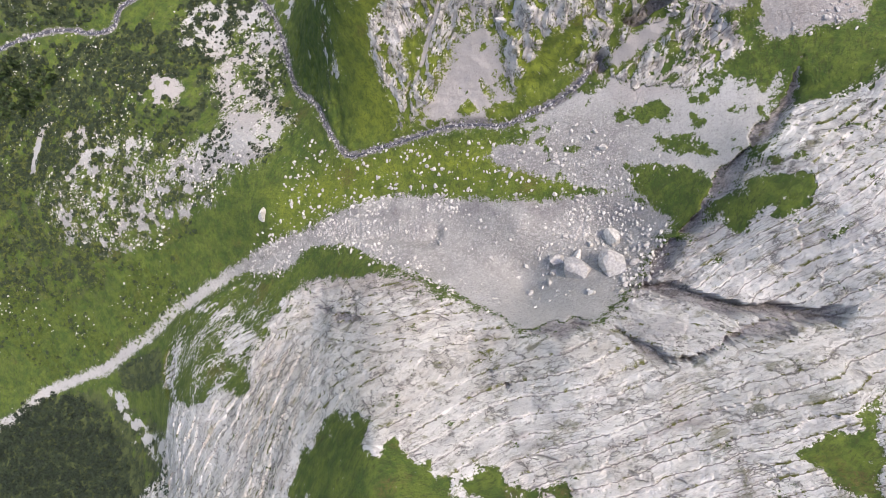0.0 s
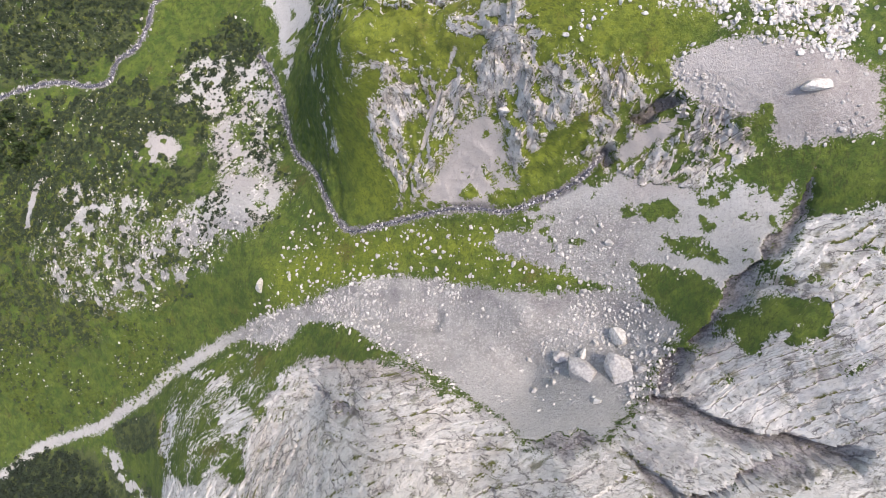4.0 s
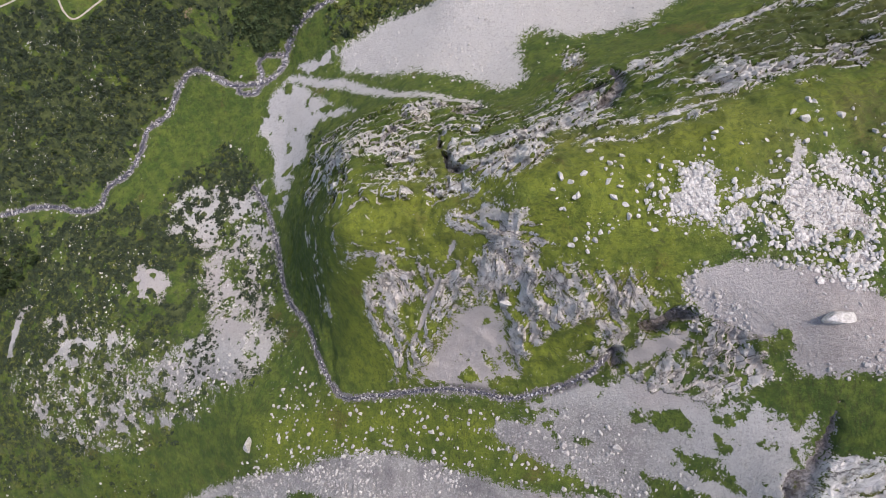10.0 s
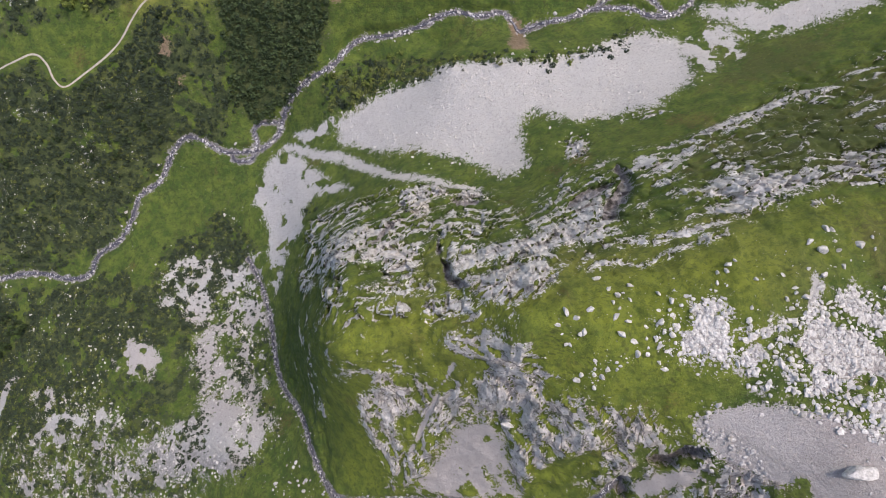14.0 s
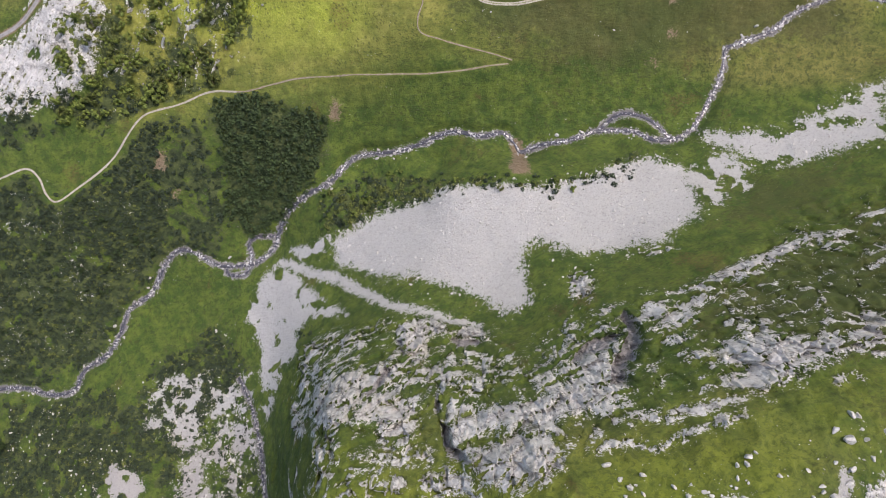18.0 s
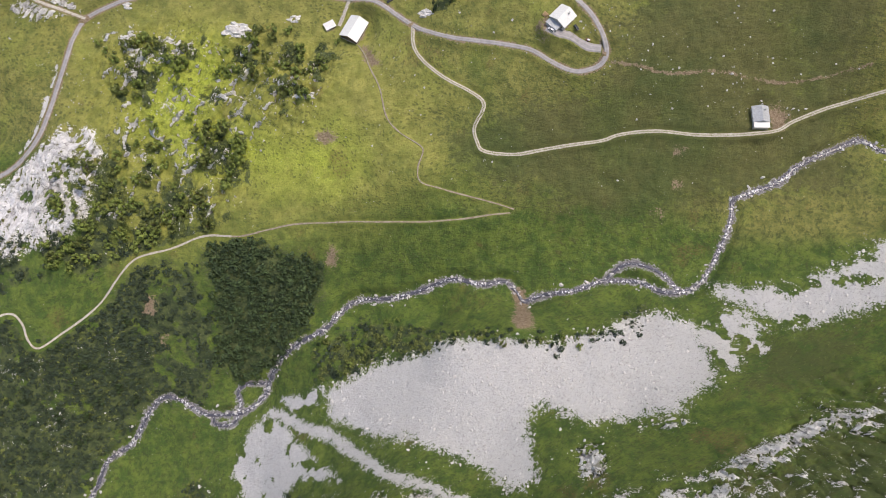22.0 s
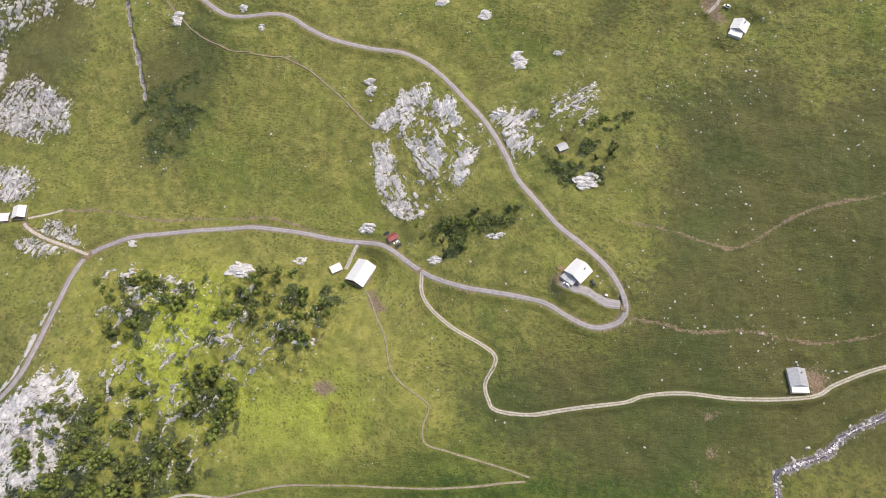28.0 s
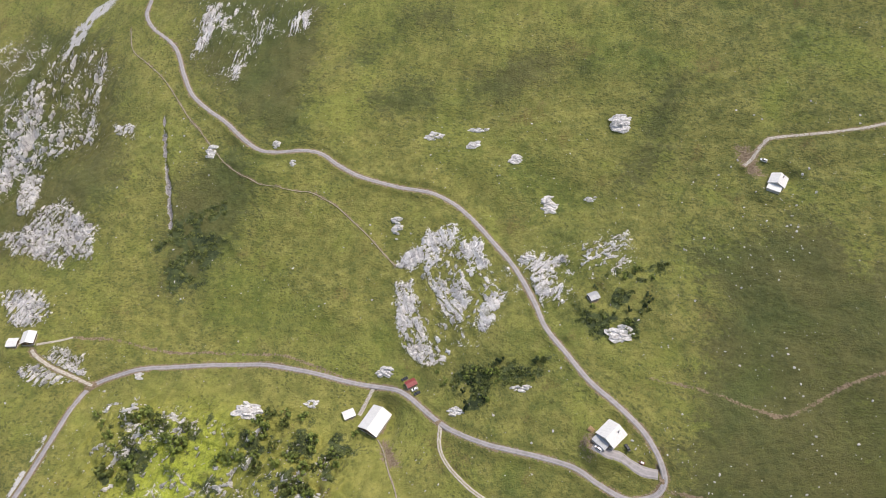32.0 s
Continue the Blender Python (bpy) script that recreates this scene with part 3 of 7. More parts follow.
def base_height(ax, ay):
    ax, ay = np.ravel(np.asarray(ax, float)), np.ravel(np.asarray(ay, float))
    out = np.empty(len(ax))
    for i in range(0, len(ax), 20000):
        s = slice(i, i + 20000)
        out[s] = kernel(ax[s], ay[s]) @ LAND_W[:-3] + LAND_W[-3] + LAND_W[-2] * ax[s] + LAND_W[-1] * ay[s]
    return out
# patches of the ground: name -> (outline, metres of soft edge, how full, bedding angle, relief in metres)
ROCK = {
    "south_cliff": ([(-198, -114), (-147, -88), (-113, -79), (-118, -60), (-112, -37), (-89, -20), (-63, -17), (-33, -12), (-17, -14), (-4, -22), (13, -30), (29, -34), (41, -38), (54, -36), (67, -31), (82, -19), (87, -14), (101, 0), (112, 11), (122, 30), (128, 38), (137, 38), (163, 40), (300, 82), (320, -260), (-230, -260)], 6, 0.97, 20, 1.4, 4.2),
    "nose": ([(-212, -70), (-188, -43), (-147, -24), (-108, -22), (-103, -43), (-116, -62), (-111, -81), (-176, -108), (-211, -106)], 5, 0.6, 30, 4.0, 4),
    "gully_face": ([(-198, -114), (-147, -88), (-112, -79), (-106, -95), (-102, -121), (-130, -200), (-240, -200), (-201, -158), (-179, -132)], 5, 0.93, 65, 5.0, 4),
    "buff_pillar": ([(-116, -68), (-116, -54), (-91, -51), (-71, -56), (-68, -70), (-72, -93), (-71, -107), (-80, -160), (-130, -160), (-101, -120), (-107, -96)], 4, 1.0, 78, 5.0, 4),
    "slab_mid": ([(-89, -54), (-41, -45), (-17, -43), (12, -47), (19, -52), (-10, -60), (-27, -68), (-46, -74), (-63, -89), (-70, -101), (-71, -90), (-66, -70)], 5, 1.0, 38, 2.6, 4),
    "slab_top": ([(-89, -22), (-33, -12), (-7, -22), (29, -34), (30, -41), (9, -47), (-17, -43), (-55, -47), (-85, -45)], 5, 1.0, 12, 3.0, 4),
    "beds_mid": ([(-29, -70), (-10, -61), (23, -51), (53, -37), (72, -41), (85, -46), (54, -63), (23, -79), (3, -82), (-9, -75)], 5, 1.0, 20, 3.2, 5),
    "beds_east": ([(86, -48), (115, -41), (149, -28), (300, 0), (300, -200), (0, -200), (89, -76), (22, -85), (23, -79), (54, -64)], 5, 0.93, 21, 3.4, 3.6),
    "gorge_rib": ([(67, -32), (81, -22), (98, -20), (113, -23), (129, -26), (114, -32), (95, -40), (81, -38)], 3, 1.0, 165, 5.0, 5),
    "fold_wall": ([(96, -14), (103, -3), (114, 10), (127, 30), (136, 34), (162, 37), (300, 90), (300, -20), (152, -19), (137, -23), (115, -19)], 5, 0.88, 38, 3.6, 4),
    "hill_south": ([(-37, 124), (-17, 140), (14, 144), (26, 164), (45, 143), (72, 135), (92, 133), (102, 122), (133, 102), (132, 88), (58, 80), (20, 70), (-24, 67), (-27, 89)], 9, 0.27, 105, 2.4, 3.4),
    "hill_west": ([(-114, 194), (-80, 192), (-51, 174), (-48, 152), (-56, 123), (-63, 63), (-76, 77), (-98, 112), (-115, 145)], 6, 0.04, 96, 4.5, 4),
    "hill_top": ([(-50, 172), (-23, 182), (-1, 178), (26, 165), (20, 157), (4, 152), (2, 141), (-4, 128), (-13, 134), (-22, 136), (-38, 140), (-49, 136), (-49, 152)], 6, 0.14, 20, 2.4, 4),
    "hill_cream": ([(-40, 127), (-25, 134), (-14, 131), (-13, 122), (-23, 113), (-17, 98), (-23, 75), (-35, 94), (-40, 112)], 3, 0.78, 112, 3.4, 3.4),
    "hill_cream_up": ([(-38, 143), (-25, 142), (-17, 131), (-28, 128)], 3, 0.6, 150, 2.4, 3),
    "hill_pink": ([(-6, 125), (4, 137), (12, 129), (5, 108), (-6, 85), (-20, 72), (-15, 95)], 4, 0.72, 62, 3.0, 3.4),
    "hill_ridge": ([(16, 152), (28, 155), (41, 141), (49, 118), (47, 90), (40, 88), (33, 102), (26, 121), (17, 137)], 4, 0.74, 100, 5.0, 3.4),
    "hill_brow": ([(1, 157), (18, 161), (40, 155), (47, 143), (35, 140), (16, 145), (1, 150)], 4, 0.66, 165, 3.5, 3.6),
    "hill_breast": ([(48, 133), (64, 132), (90, 133), (95, 123), (85, 118), (79, 107), (70, 95), (57, 85), (43, 75), (46, 101), (49, 118)], 5, 0.68, 118, 3.0, 3.4),
    "east_wall": ([(129, 38), (145, 59), (153, 64), (164, 64), (175, 74), (300, 110), (300, 60), (162, 37), (136, 34)], 5, 0.8, 40, 3.4, 4),
    "east_step": ([(105, 109), (113, 117), (132, 109), (131, 94), (116, 88), (110, 96)], 4, 0.92, 95, 5.0, 3.6),
    "east_buff": ([(84, 86), (103, 101), (125, 103), (135, 88), (125, 81), (114, 74), (89, 74)], 4, 0.8, 60, 2.6, 3.4),
    "pavement": ([(-55, 659), (-31, 666), (-11, 655), (10, 612), (1, 594), (-22, 576), (-44, 574), (-62, 601), (-66, 637)], 8, 0.22, 125, 3.0, 5),
    "pavement_a": ([(-67, 640), (-53, 659), (-35, 668), (-25, 665), (-29, 651), (-44, 646), (-55, 637)], 3, 0.8, 125, 2.5, 4),
    "pavement_b": ([(-48, 633), (-27, 629), (-14, 615), (-17, 599), (-29, 604), (-40, 623)], 3, 0.8, 125, 2.5, 4),
    "pavement_c": ([(-65, 630), (-54, 632), (-50, 614), (-39, 593), (-26, 577), (-40, 575), (-54, 586), (-62, 604)], 3, 0.8, 125, 2.5, 4),
    "pavement_d": ([(-26, 657), (-11, 659), (-2, 637), (-16, 634)], 3, 0.8, 125, 2.5, 4),
    "pavement_e": ([(-10, 602), (3, 621), (10, 616), (7, 599), (-6, 589)], 3, 0.8, 125, 2.5, 4),
    "crag_a": ([(-93, 226), (-82, 230), (-64, 228), (-46, 241), (-32, 244), (-28, 239), (-43, 230), (-46, 224), (-63, 226), (-79, 220), (-84, 207), (-97, 210)], 4, 0.60, 20, 8.0, 4.5),
    "crag_b": ([(-26, 237), (-15, 242), (2, 241), (5, 234), (-8, 230), (-7, 218), (-12, 220), (-22, 224), (-26, 230)], 4, 0.88, 15, 8.0, 4.5),
    "crag_c": ([(5, 234), (12, 242), (21, 237), (22, 231), (11, 229)], 4, 0.88, 10, 8.0, 4.5),
    "crag_d": ([(-70, 201), (-56, 211), (-37, 215), (-28, 218), (-19, 215), (-23, 207), (-34, 202), (-39, 197), (-47, 188), (-58, 187), (-72, 192)], 4, 0.82, 30, 8.0, 4.5),
    "crag_e": ([(-34, 202), (-23, 205), (-17, 200), (-11, 198), (-11, 193), (-16, 184), (-28, 183), (-29, 192), (-42, 192)], 4, 0.88, 5, 8.0, 4.5),
    "crag_f": ([(-44, 218), (-1, 218), (28, 219), (45, 217), (31, 207), (5, 203), (-4, 205), (-18, 210)], 4, 0.50, 0, 8.0, 4.5),
    "crag_g": ([(2, 189), (7, 196), (25, 199), (34, 202), (52, 208), (67, 213), (82, 211), (65, 202), (50, 198), (41, 191), (28, 191), (19, 190), (4, 185)], 4, 0.93, 22, 8.0, 4.5),
    "crag_h": ([(9, 180), (20, 184), (32, 189), (43, 191), (47, 186), (46, 181), (35, 175), (25, 170), (17, 172), (11, 176)], 4, 0.88, 40, 8.0, 4.5),
    "crag_i": ([(-38, 179), (-23, 182), (-6, 182), (-4, 178), (-20, 179), (-35, 176)], 4, 0.85, 5, 8.0, 4.5),
    "crag_k": ([(-43, 169), (-29, 172), (-15, 170), (-19, 166), (-43, 163)], 4, 0.45, 5, 8.0, 4.5),
    "crag_l": ([(-8, 174), (4, 176), (11, 173), (11, 167), (-10, 164)], 4, 0.82, 0, 8.0, 4.5),
    "crag_m": ([(-99, 194), (-80, 190), (-69, 180), (-89, 176)], 4, 0.80, 80, 8.0, 4.5),
    "crag_n": ([(-61, 180), (-50, 187), (-46, 179), (-48, 162), (-60, 161)], 4, 0.50, 75, 8.0, 4.5),
    "crag_o": ([(65, 223), (75, 228), (85, 231), (84, 221), (82, 213), (65, 209), (54, 208), (60, 218)], 4, 0.72, 35, 8.0, 4.5),
    "crag_p": ([(68, 234), (79, 241), (87, 240), (77, 234)], 4, 0.60, 30, 8.0, 4.5),
    "crag_q": ([(72, 267), (84, 271), (86, 263), (80, 252), (72, 253)], 4, 0.78, 5, 8.0, 4.5),
    "crag_r": ([(113, 222), (128, 232), (141, 234), (159, 234), (171, 236), (168, 227), (150, 222), (143, 214), (125, 210), (115, 211), (115, 215), (130, 220)], 4, 0.88, 12, 8.0, 4.5),
    "crag_s": ([(177, 242), (187, 246), (199, 249), (207, 248), (190, 223), (168, 227)], 4, 0.65, 12, 8.0, 4.5),
    "crag_t": ([(154, 216), (168, 218), (168, 215), (153, 211)], 4, 0.70, 20, 8.0, 4.5),
    "rib_a": ([(121, 258), (132, 261), (165, 277), (192, 286), (210, 291), (210, 287), (186, 279), (156, 266), (134, 257), (114, 255)], 3, 0.82, 24, 4.5, 4.5),
    "rib_b": ([(94, 243), (106, 249), (134, 255), (142, 258), (133, 251), (116, 246), (102, 242), (92, 239)], 3, 0.78, 15, 4.5, 4.5),
    "rib_c": ([(104, 280), (120, 285), (133, 283), (115, 279)], 3, 0.60, 15, 4.5, 4.5),
    "rib_d": ([(74, 202), (86, 201), (107, 206), (116, 209), (118, 207), (106, 203), (90, 198), (75, 199)], 3, 0.88, 5, 4.5, 4.5),
    "rib_e": ([(59, 188), (71, 193), (80, 189), (102, 199), (116, 204), (116, 200), (101, 196), (81, 187), (71, 189), (60, 186)], 3, 0.85, 18, 4.5, 4.5),
    "rib_w_a": ([(-376, 666), (-346, 668), (-309, 671), (-295, 668), (-293, 649), (-287, 639), (-315, 636), (-355, 645)], 6, 0.75, 62, 3.0, 4.5),
    "rib_w_b": ([(-351, 615), (-317, 619), (-302, 599), (-313, 587), (-335, 591)], 4, 0.65, 62, 3.0, 4.5),
    "rib_w_c": ([(-295, 580), (-275, 579), (-270, 563), (-298, 549), (-319, 559), (-305, 567)], 4, 0.6, 62, 3.0, 4.5),
    "rib_w_d": ([(-379, 717), (-356, 716), (-353, 685), (-365, 677)], 3, 0.8, 62, 3.0, 4.5),
    "rib_w_e": ([(-448, 811), (-409, 820), (-391, 787), (-393, 747), (-404, 725)], 6, 0.5, 62, 3.0, 4.5),
    "rib_w_f": ([(-310, 755), (-290, 754), (-285, 739), (-305, 746)], 3, 0.7, 62, 3.0, 4.5),
    "north_crags": ([(-101, 207), (-82, 233), (-28, 244), (24, 241), (39, 224), (67, 245), (98, 254), (128, 260), (148, 269), (202, 302), (239, 318), (330, 330), (330, 250), (221, 235),
                     (183, 222), (139, 212), (114, 205), (85, 200), (61, 186), (26, 176), (-44, 174), (-88, 186)], 9, 0.2, 20, 5.0, 7),
    "pavement_east": ([(9, 640), (44, 649), (82, 652), (83, 629), (58, 616), (31, 598), (20, 619)], 12, 0.4, 30, 2.5, 5),
    "upper_ribs": ([(-271, 867), (-138, 847), (-162, 823), (-203, 796), (-227, 778), (-256, 813)], 10, 0.12, 60, 3.0, 7),
    "far_west": ([(-532, 903), (-423, 878), (-338, 833), (-312, 744), (-350, 721), (-405, 663), (-520, 663)], 16, 0.14, 65, 6.0, 8),
    "tree_slope": ([(-257, 521), (-192, 552), (-130, 545), (-80, 520), (-77, 496), (-140, 456), (-145, 425), (-194, 405), (-261, 405), (-253, 432), (-238, 479)], 12, 0.07, 60, 6.0, 6),
    "knoll": ([(-248, 550), (-191, 551), (-180, 531), (-198, 523), (-239, 530)], 6, 0.3, 10, 2.0, 4),
    "white_slab": ([(-345, 438), (-311, 438), (-279, 467), (-268, 482), (-249, 476), (-243, 454), (-249, 433), (-253, 412), (-275, 395), (-299, 388), (-345, 380)], 6, 0.85, 60, 3.0, 6),
    "rib_w": ([(-388, 789), (-386, 762), (-386, 727), (-387, 688), (-406, 695), (-406, 723), (-395, 758), (-398, 791)], 4, 0.85, 90, 6.0, 5),
    "rib_w_thin": ([(-341, 834), (-330, 780), (-327, 742), (-334, 746), (-339, 782), (-348, 836)], 3, 0.6, 88, 3.0, 4),
    "rib_w_low": ([(-358, 651), (-365, 707), (-362, 718), (-351, 705), (-355, 685), (-333, 693), (-296, 672), (-294, 637), (-335, 641)], 9, 0.55, 62, 3.5, 5),
    "rib_n": ([(-256, 813), (-257, 853), (-238, 860), (-240, 827), (-248, 801)], 4, 0.6, 75, 3.0, 4),
    "rib_n_mid": ([(-221, 792), (-210, 807), (-198, 838), (-187, 831), (-204, 801), (-211, 778)], 4, 0.55, 60, 2.5, 4),
    "rib_n_east": ([(-176, 814), (-173, 834), (-160, 838), (-159, 820)], 4, 0.55, 60, 2.5, 4),
}
LAWN = {   # turf ledges within the rock
    "island": [(-89, 0), (-65, 4), (-49, -1), (-36, -9), (-51, -14), (-67, -16), (-85, -12)],
    "ledge_top": [(-45, -71), (-28, -67), (-30, -75), (-19, -71), (-8, -78), (2, -82), (2, -86), (-67, -105), (-62, -90), (-54, -84)],
    "ledge_mid": [(6, -81), (15, -79), (27, -80), (41, -80), (40, -83), (5, -87)],
    "ledge_east": [(110, -62), (117, -56), (128, -48), (135, -45), (125, -71), (115, -68)],
    "nose_a": [(-194, -51), (-173, -43), (-150, -61), (-136, -74), (-138, -86), (-163, -102), (-189, -103), (-195, -71)],
    "nose_b": [(-156, -31), (-122, -25), (-108, -39), (-123, -51), (-142, -50)],
    "nose_c": [(-141, -75), (-119, -69), (-111, -81), (-129, -86)],
    "east_a": [(93, 40), (116, 36), (115, 23), (107, 18), (98, 26)],
    "east_b": [(90, 68), (100, 72), (108, 67), (109, 62), (100, 64)],
    "east_c": [(131, 81), (145, 87), (156, 92), (178, 92), (178, 87), (160, 82), (151, 76), (138, 73)],
    "east_d": [(152, 78), (164, 82), (174, 81), (164, 67), (153, 65)],
    "east_e": [(117, 12), (122, 24), (129, 30), (132, 27), (125, 14), (118, 5)],
    "east_f": [(100, 57), (114, 53), (118, 43), (102, 47)],
    "east_g": [(134, 24), (139, 26), (140, 21), (135, 19)],
    "breast": [(51, 102), (68, 109), (72, 101), (57, 85), (41, 75), (38, 82)],
    "step": [(125, 101), (132, 108), (136, 106), (132, 99)],
    "hill_low": [(-51, 124), (-46, 111), (-40, 92), (-28, 75), (-42, 62), (-59, 64), (-63, 94)],
}
SCREE = {
    "fan": ([(30, 56), (64, 71), (78, 82), (93, 74), (91, 67), (110, 60), (121, 41), (116, 36), (93, 41), (94, 28), (101, 16), (88, 27), (73, 30), (64, 35), (36, 43), (24, 51)], 4, 0.93),
    "fan_up": ([(91, 74), (116, 77), (131, 74), (146, 79), (141, 60), (126, 37), (117, 23), (113, 18), (105, 44), (96, 66)], 6, 0.85),
    "hollow": ([(-123, 0), (-108, 7), (-82, 16), (-58, 28), (-29, 32), (5, 29), (35, 27), (63, 28), (90, 27), (104, 13), (98, -2), (86, -15), (68, -30), (54, -36), (41, -37), (31, -35), (13, -26), (-7, -15), (-27, -9), (-45, -3), (-65, 3), (-91, 0), (-99, -11), (-113, -16), (-140, -15)], 4, 1.0),
    "rill": ([(-290, -122), (-273, -120), (-239, -146), (-144, -131), (-183, -160), (-252, -159)], 5, 0.55),
    "hill_chute": ([(11, 126), (23, 121), (32, 104), (38, 82), (25, 72), (0, 68), (-21, 69), (-6, 84), (5, 100)], 7, 0.8),
    "hill_runnel": ([(4, 146), (6, 145), (-1, 128), (-11, 101), (-23, 79), (-28, 70), (-30, 71), (-14, 101), (-4, 128)], 1.2, 0.7),
    "east": ([(97, 130), (116, 136), (138, 134), (158, 127), (172, 119), (171, 95), (151, 93), (141, 90), (134, 102), (122, 107), (105, 112)], 4, 0.96),
    "east_low": ([(81, 93), (88, 103), (103, 107), (101, 101), (86, 89)], 3, 0.97),
    "east_shelf": ([(34, 65), (65, 80), (81, 87), (93, 82), (105, 79), (116, 74), (102, 69), (85, 66), (63, 66)], 4, 0.9),
    "west": ([(-168, 151), (-156, 129), (-136, 121), (-114, 100), (-102, 87), (-120, 68), (-149, 56), (-189, 47), (-218, 53), (-206, 68), (-183, 81), (-163, 90), (-169, 112), (-189, 134)], 9, 0.8),
    "west_spot": ([(-246, 123), (-234, 140), (-215, 140), (-206, 125), (-213, 113), (-234, 110)], 7, 0.7),
    "west_foot": ([(-221, 30), (-171, 36), (-167, 31), (-210, 18), (-227, 21)], 6, 0.6),
    "west_up": ([(-215, 197), (-188, 211), (-158, 206), (-136, 179), (-122, 145), (-114, 107), (-136, 121), (-159, 145), (-188, 153), (-214, 166)], 8, 0.5),
    "west_low": ([(-273, 102), (-213, 84), (-157, 58), (-162, 41), (-212, 27), (-220, 5), (-271, -4), (-329, 10), (-352, 54), (-314, 95)], 14, 0.22),
    "boulder_alp": ([(90, 174), (102, 176), (110, 162), (135, 171), (161, 181), (173, 178), (162, 124), (147, 132), (131, 138), (118, 144), (106, 153), (92, 155), (81, 159)], 9, 0.5),
    "alp_gravel": ([(94, 173), (101, 172), (107, 160), (105, 153), (98, 157)], 3, 1.0),
    "alp_gravel_up": ([(142, 185), (147, 185), (143, 171), (137, 166)], 3, 1.0),
    "white": ([(-76, 302), (-55, 314), (1, 330), (32, 330), (59, 330), (93, 335), (130, 353), (148, 342), (148, 310), (123, 291), (91, 283), (80, 281), (68, 285), (60, 290), (50, 288), (50, 275), (49, 252), (35, 248), (21, 259), (-8, 267), (-29, 272), (-52, 276), (-74, 283)], 7, 0.97),
    "white_east": ([(163, 369), (176, 361), (207, 364), (230, 371), (248, 390), (268, 393), (255, 352), (227, 343), (203, 337), (184, 345), (166, 357)], 7, 0.8),
    "fan_west": ([(-145, 248), (-137, 275), (-123, 285), (-107, 276), (-92, 265), (-73, 254), (-63, 246), (-90, 246), (-99, 236), (-95, 227), (-106, 211), (-113, 191), (-120, 175), (-126, 192), (-129, 226)], 5, 0.88),
    "fan_upper": ([(-124, 290), (-75, 276), (-32, 256), (-9, 248), (22, 239), (21, 236), (-12, 244), (-35, 250), (-74, 268), (-123, 283)], 4, 0.97),
    "brookside": ([(-163, 203), (-136, 205), (-128, 175), (-111, 130), (-121, 129), (-140, 159)], 9, 0.45),
    "white_tip": ([(-115, 296), (-76, 304), (-76, 294), (-104, 287)], 4, 0.8),
    "west_strip": ([(-329, 109), (-334, 110), (-346, 100), (-352, 84), (-356, 64), (-350, 64), (-345, 84), (-338, 98)], 2, 0.95),
    "road_cut": ([(-280, 522), (-273, 514), (-283, 474), (-294, 459), (-302, 459), (-289, 482)], 3, 0.75),
    "slip": ([(146, 347), (172, 348), (190, 337), (179, 322), (162, 312), (146, 312)], 6, 0.5),
    "far_gravel": ([(-394, 831), (-394, 868), (-378, 894), (-348, 896), (-375, 868), (-377, 850)], 5, 0.9),
}
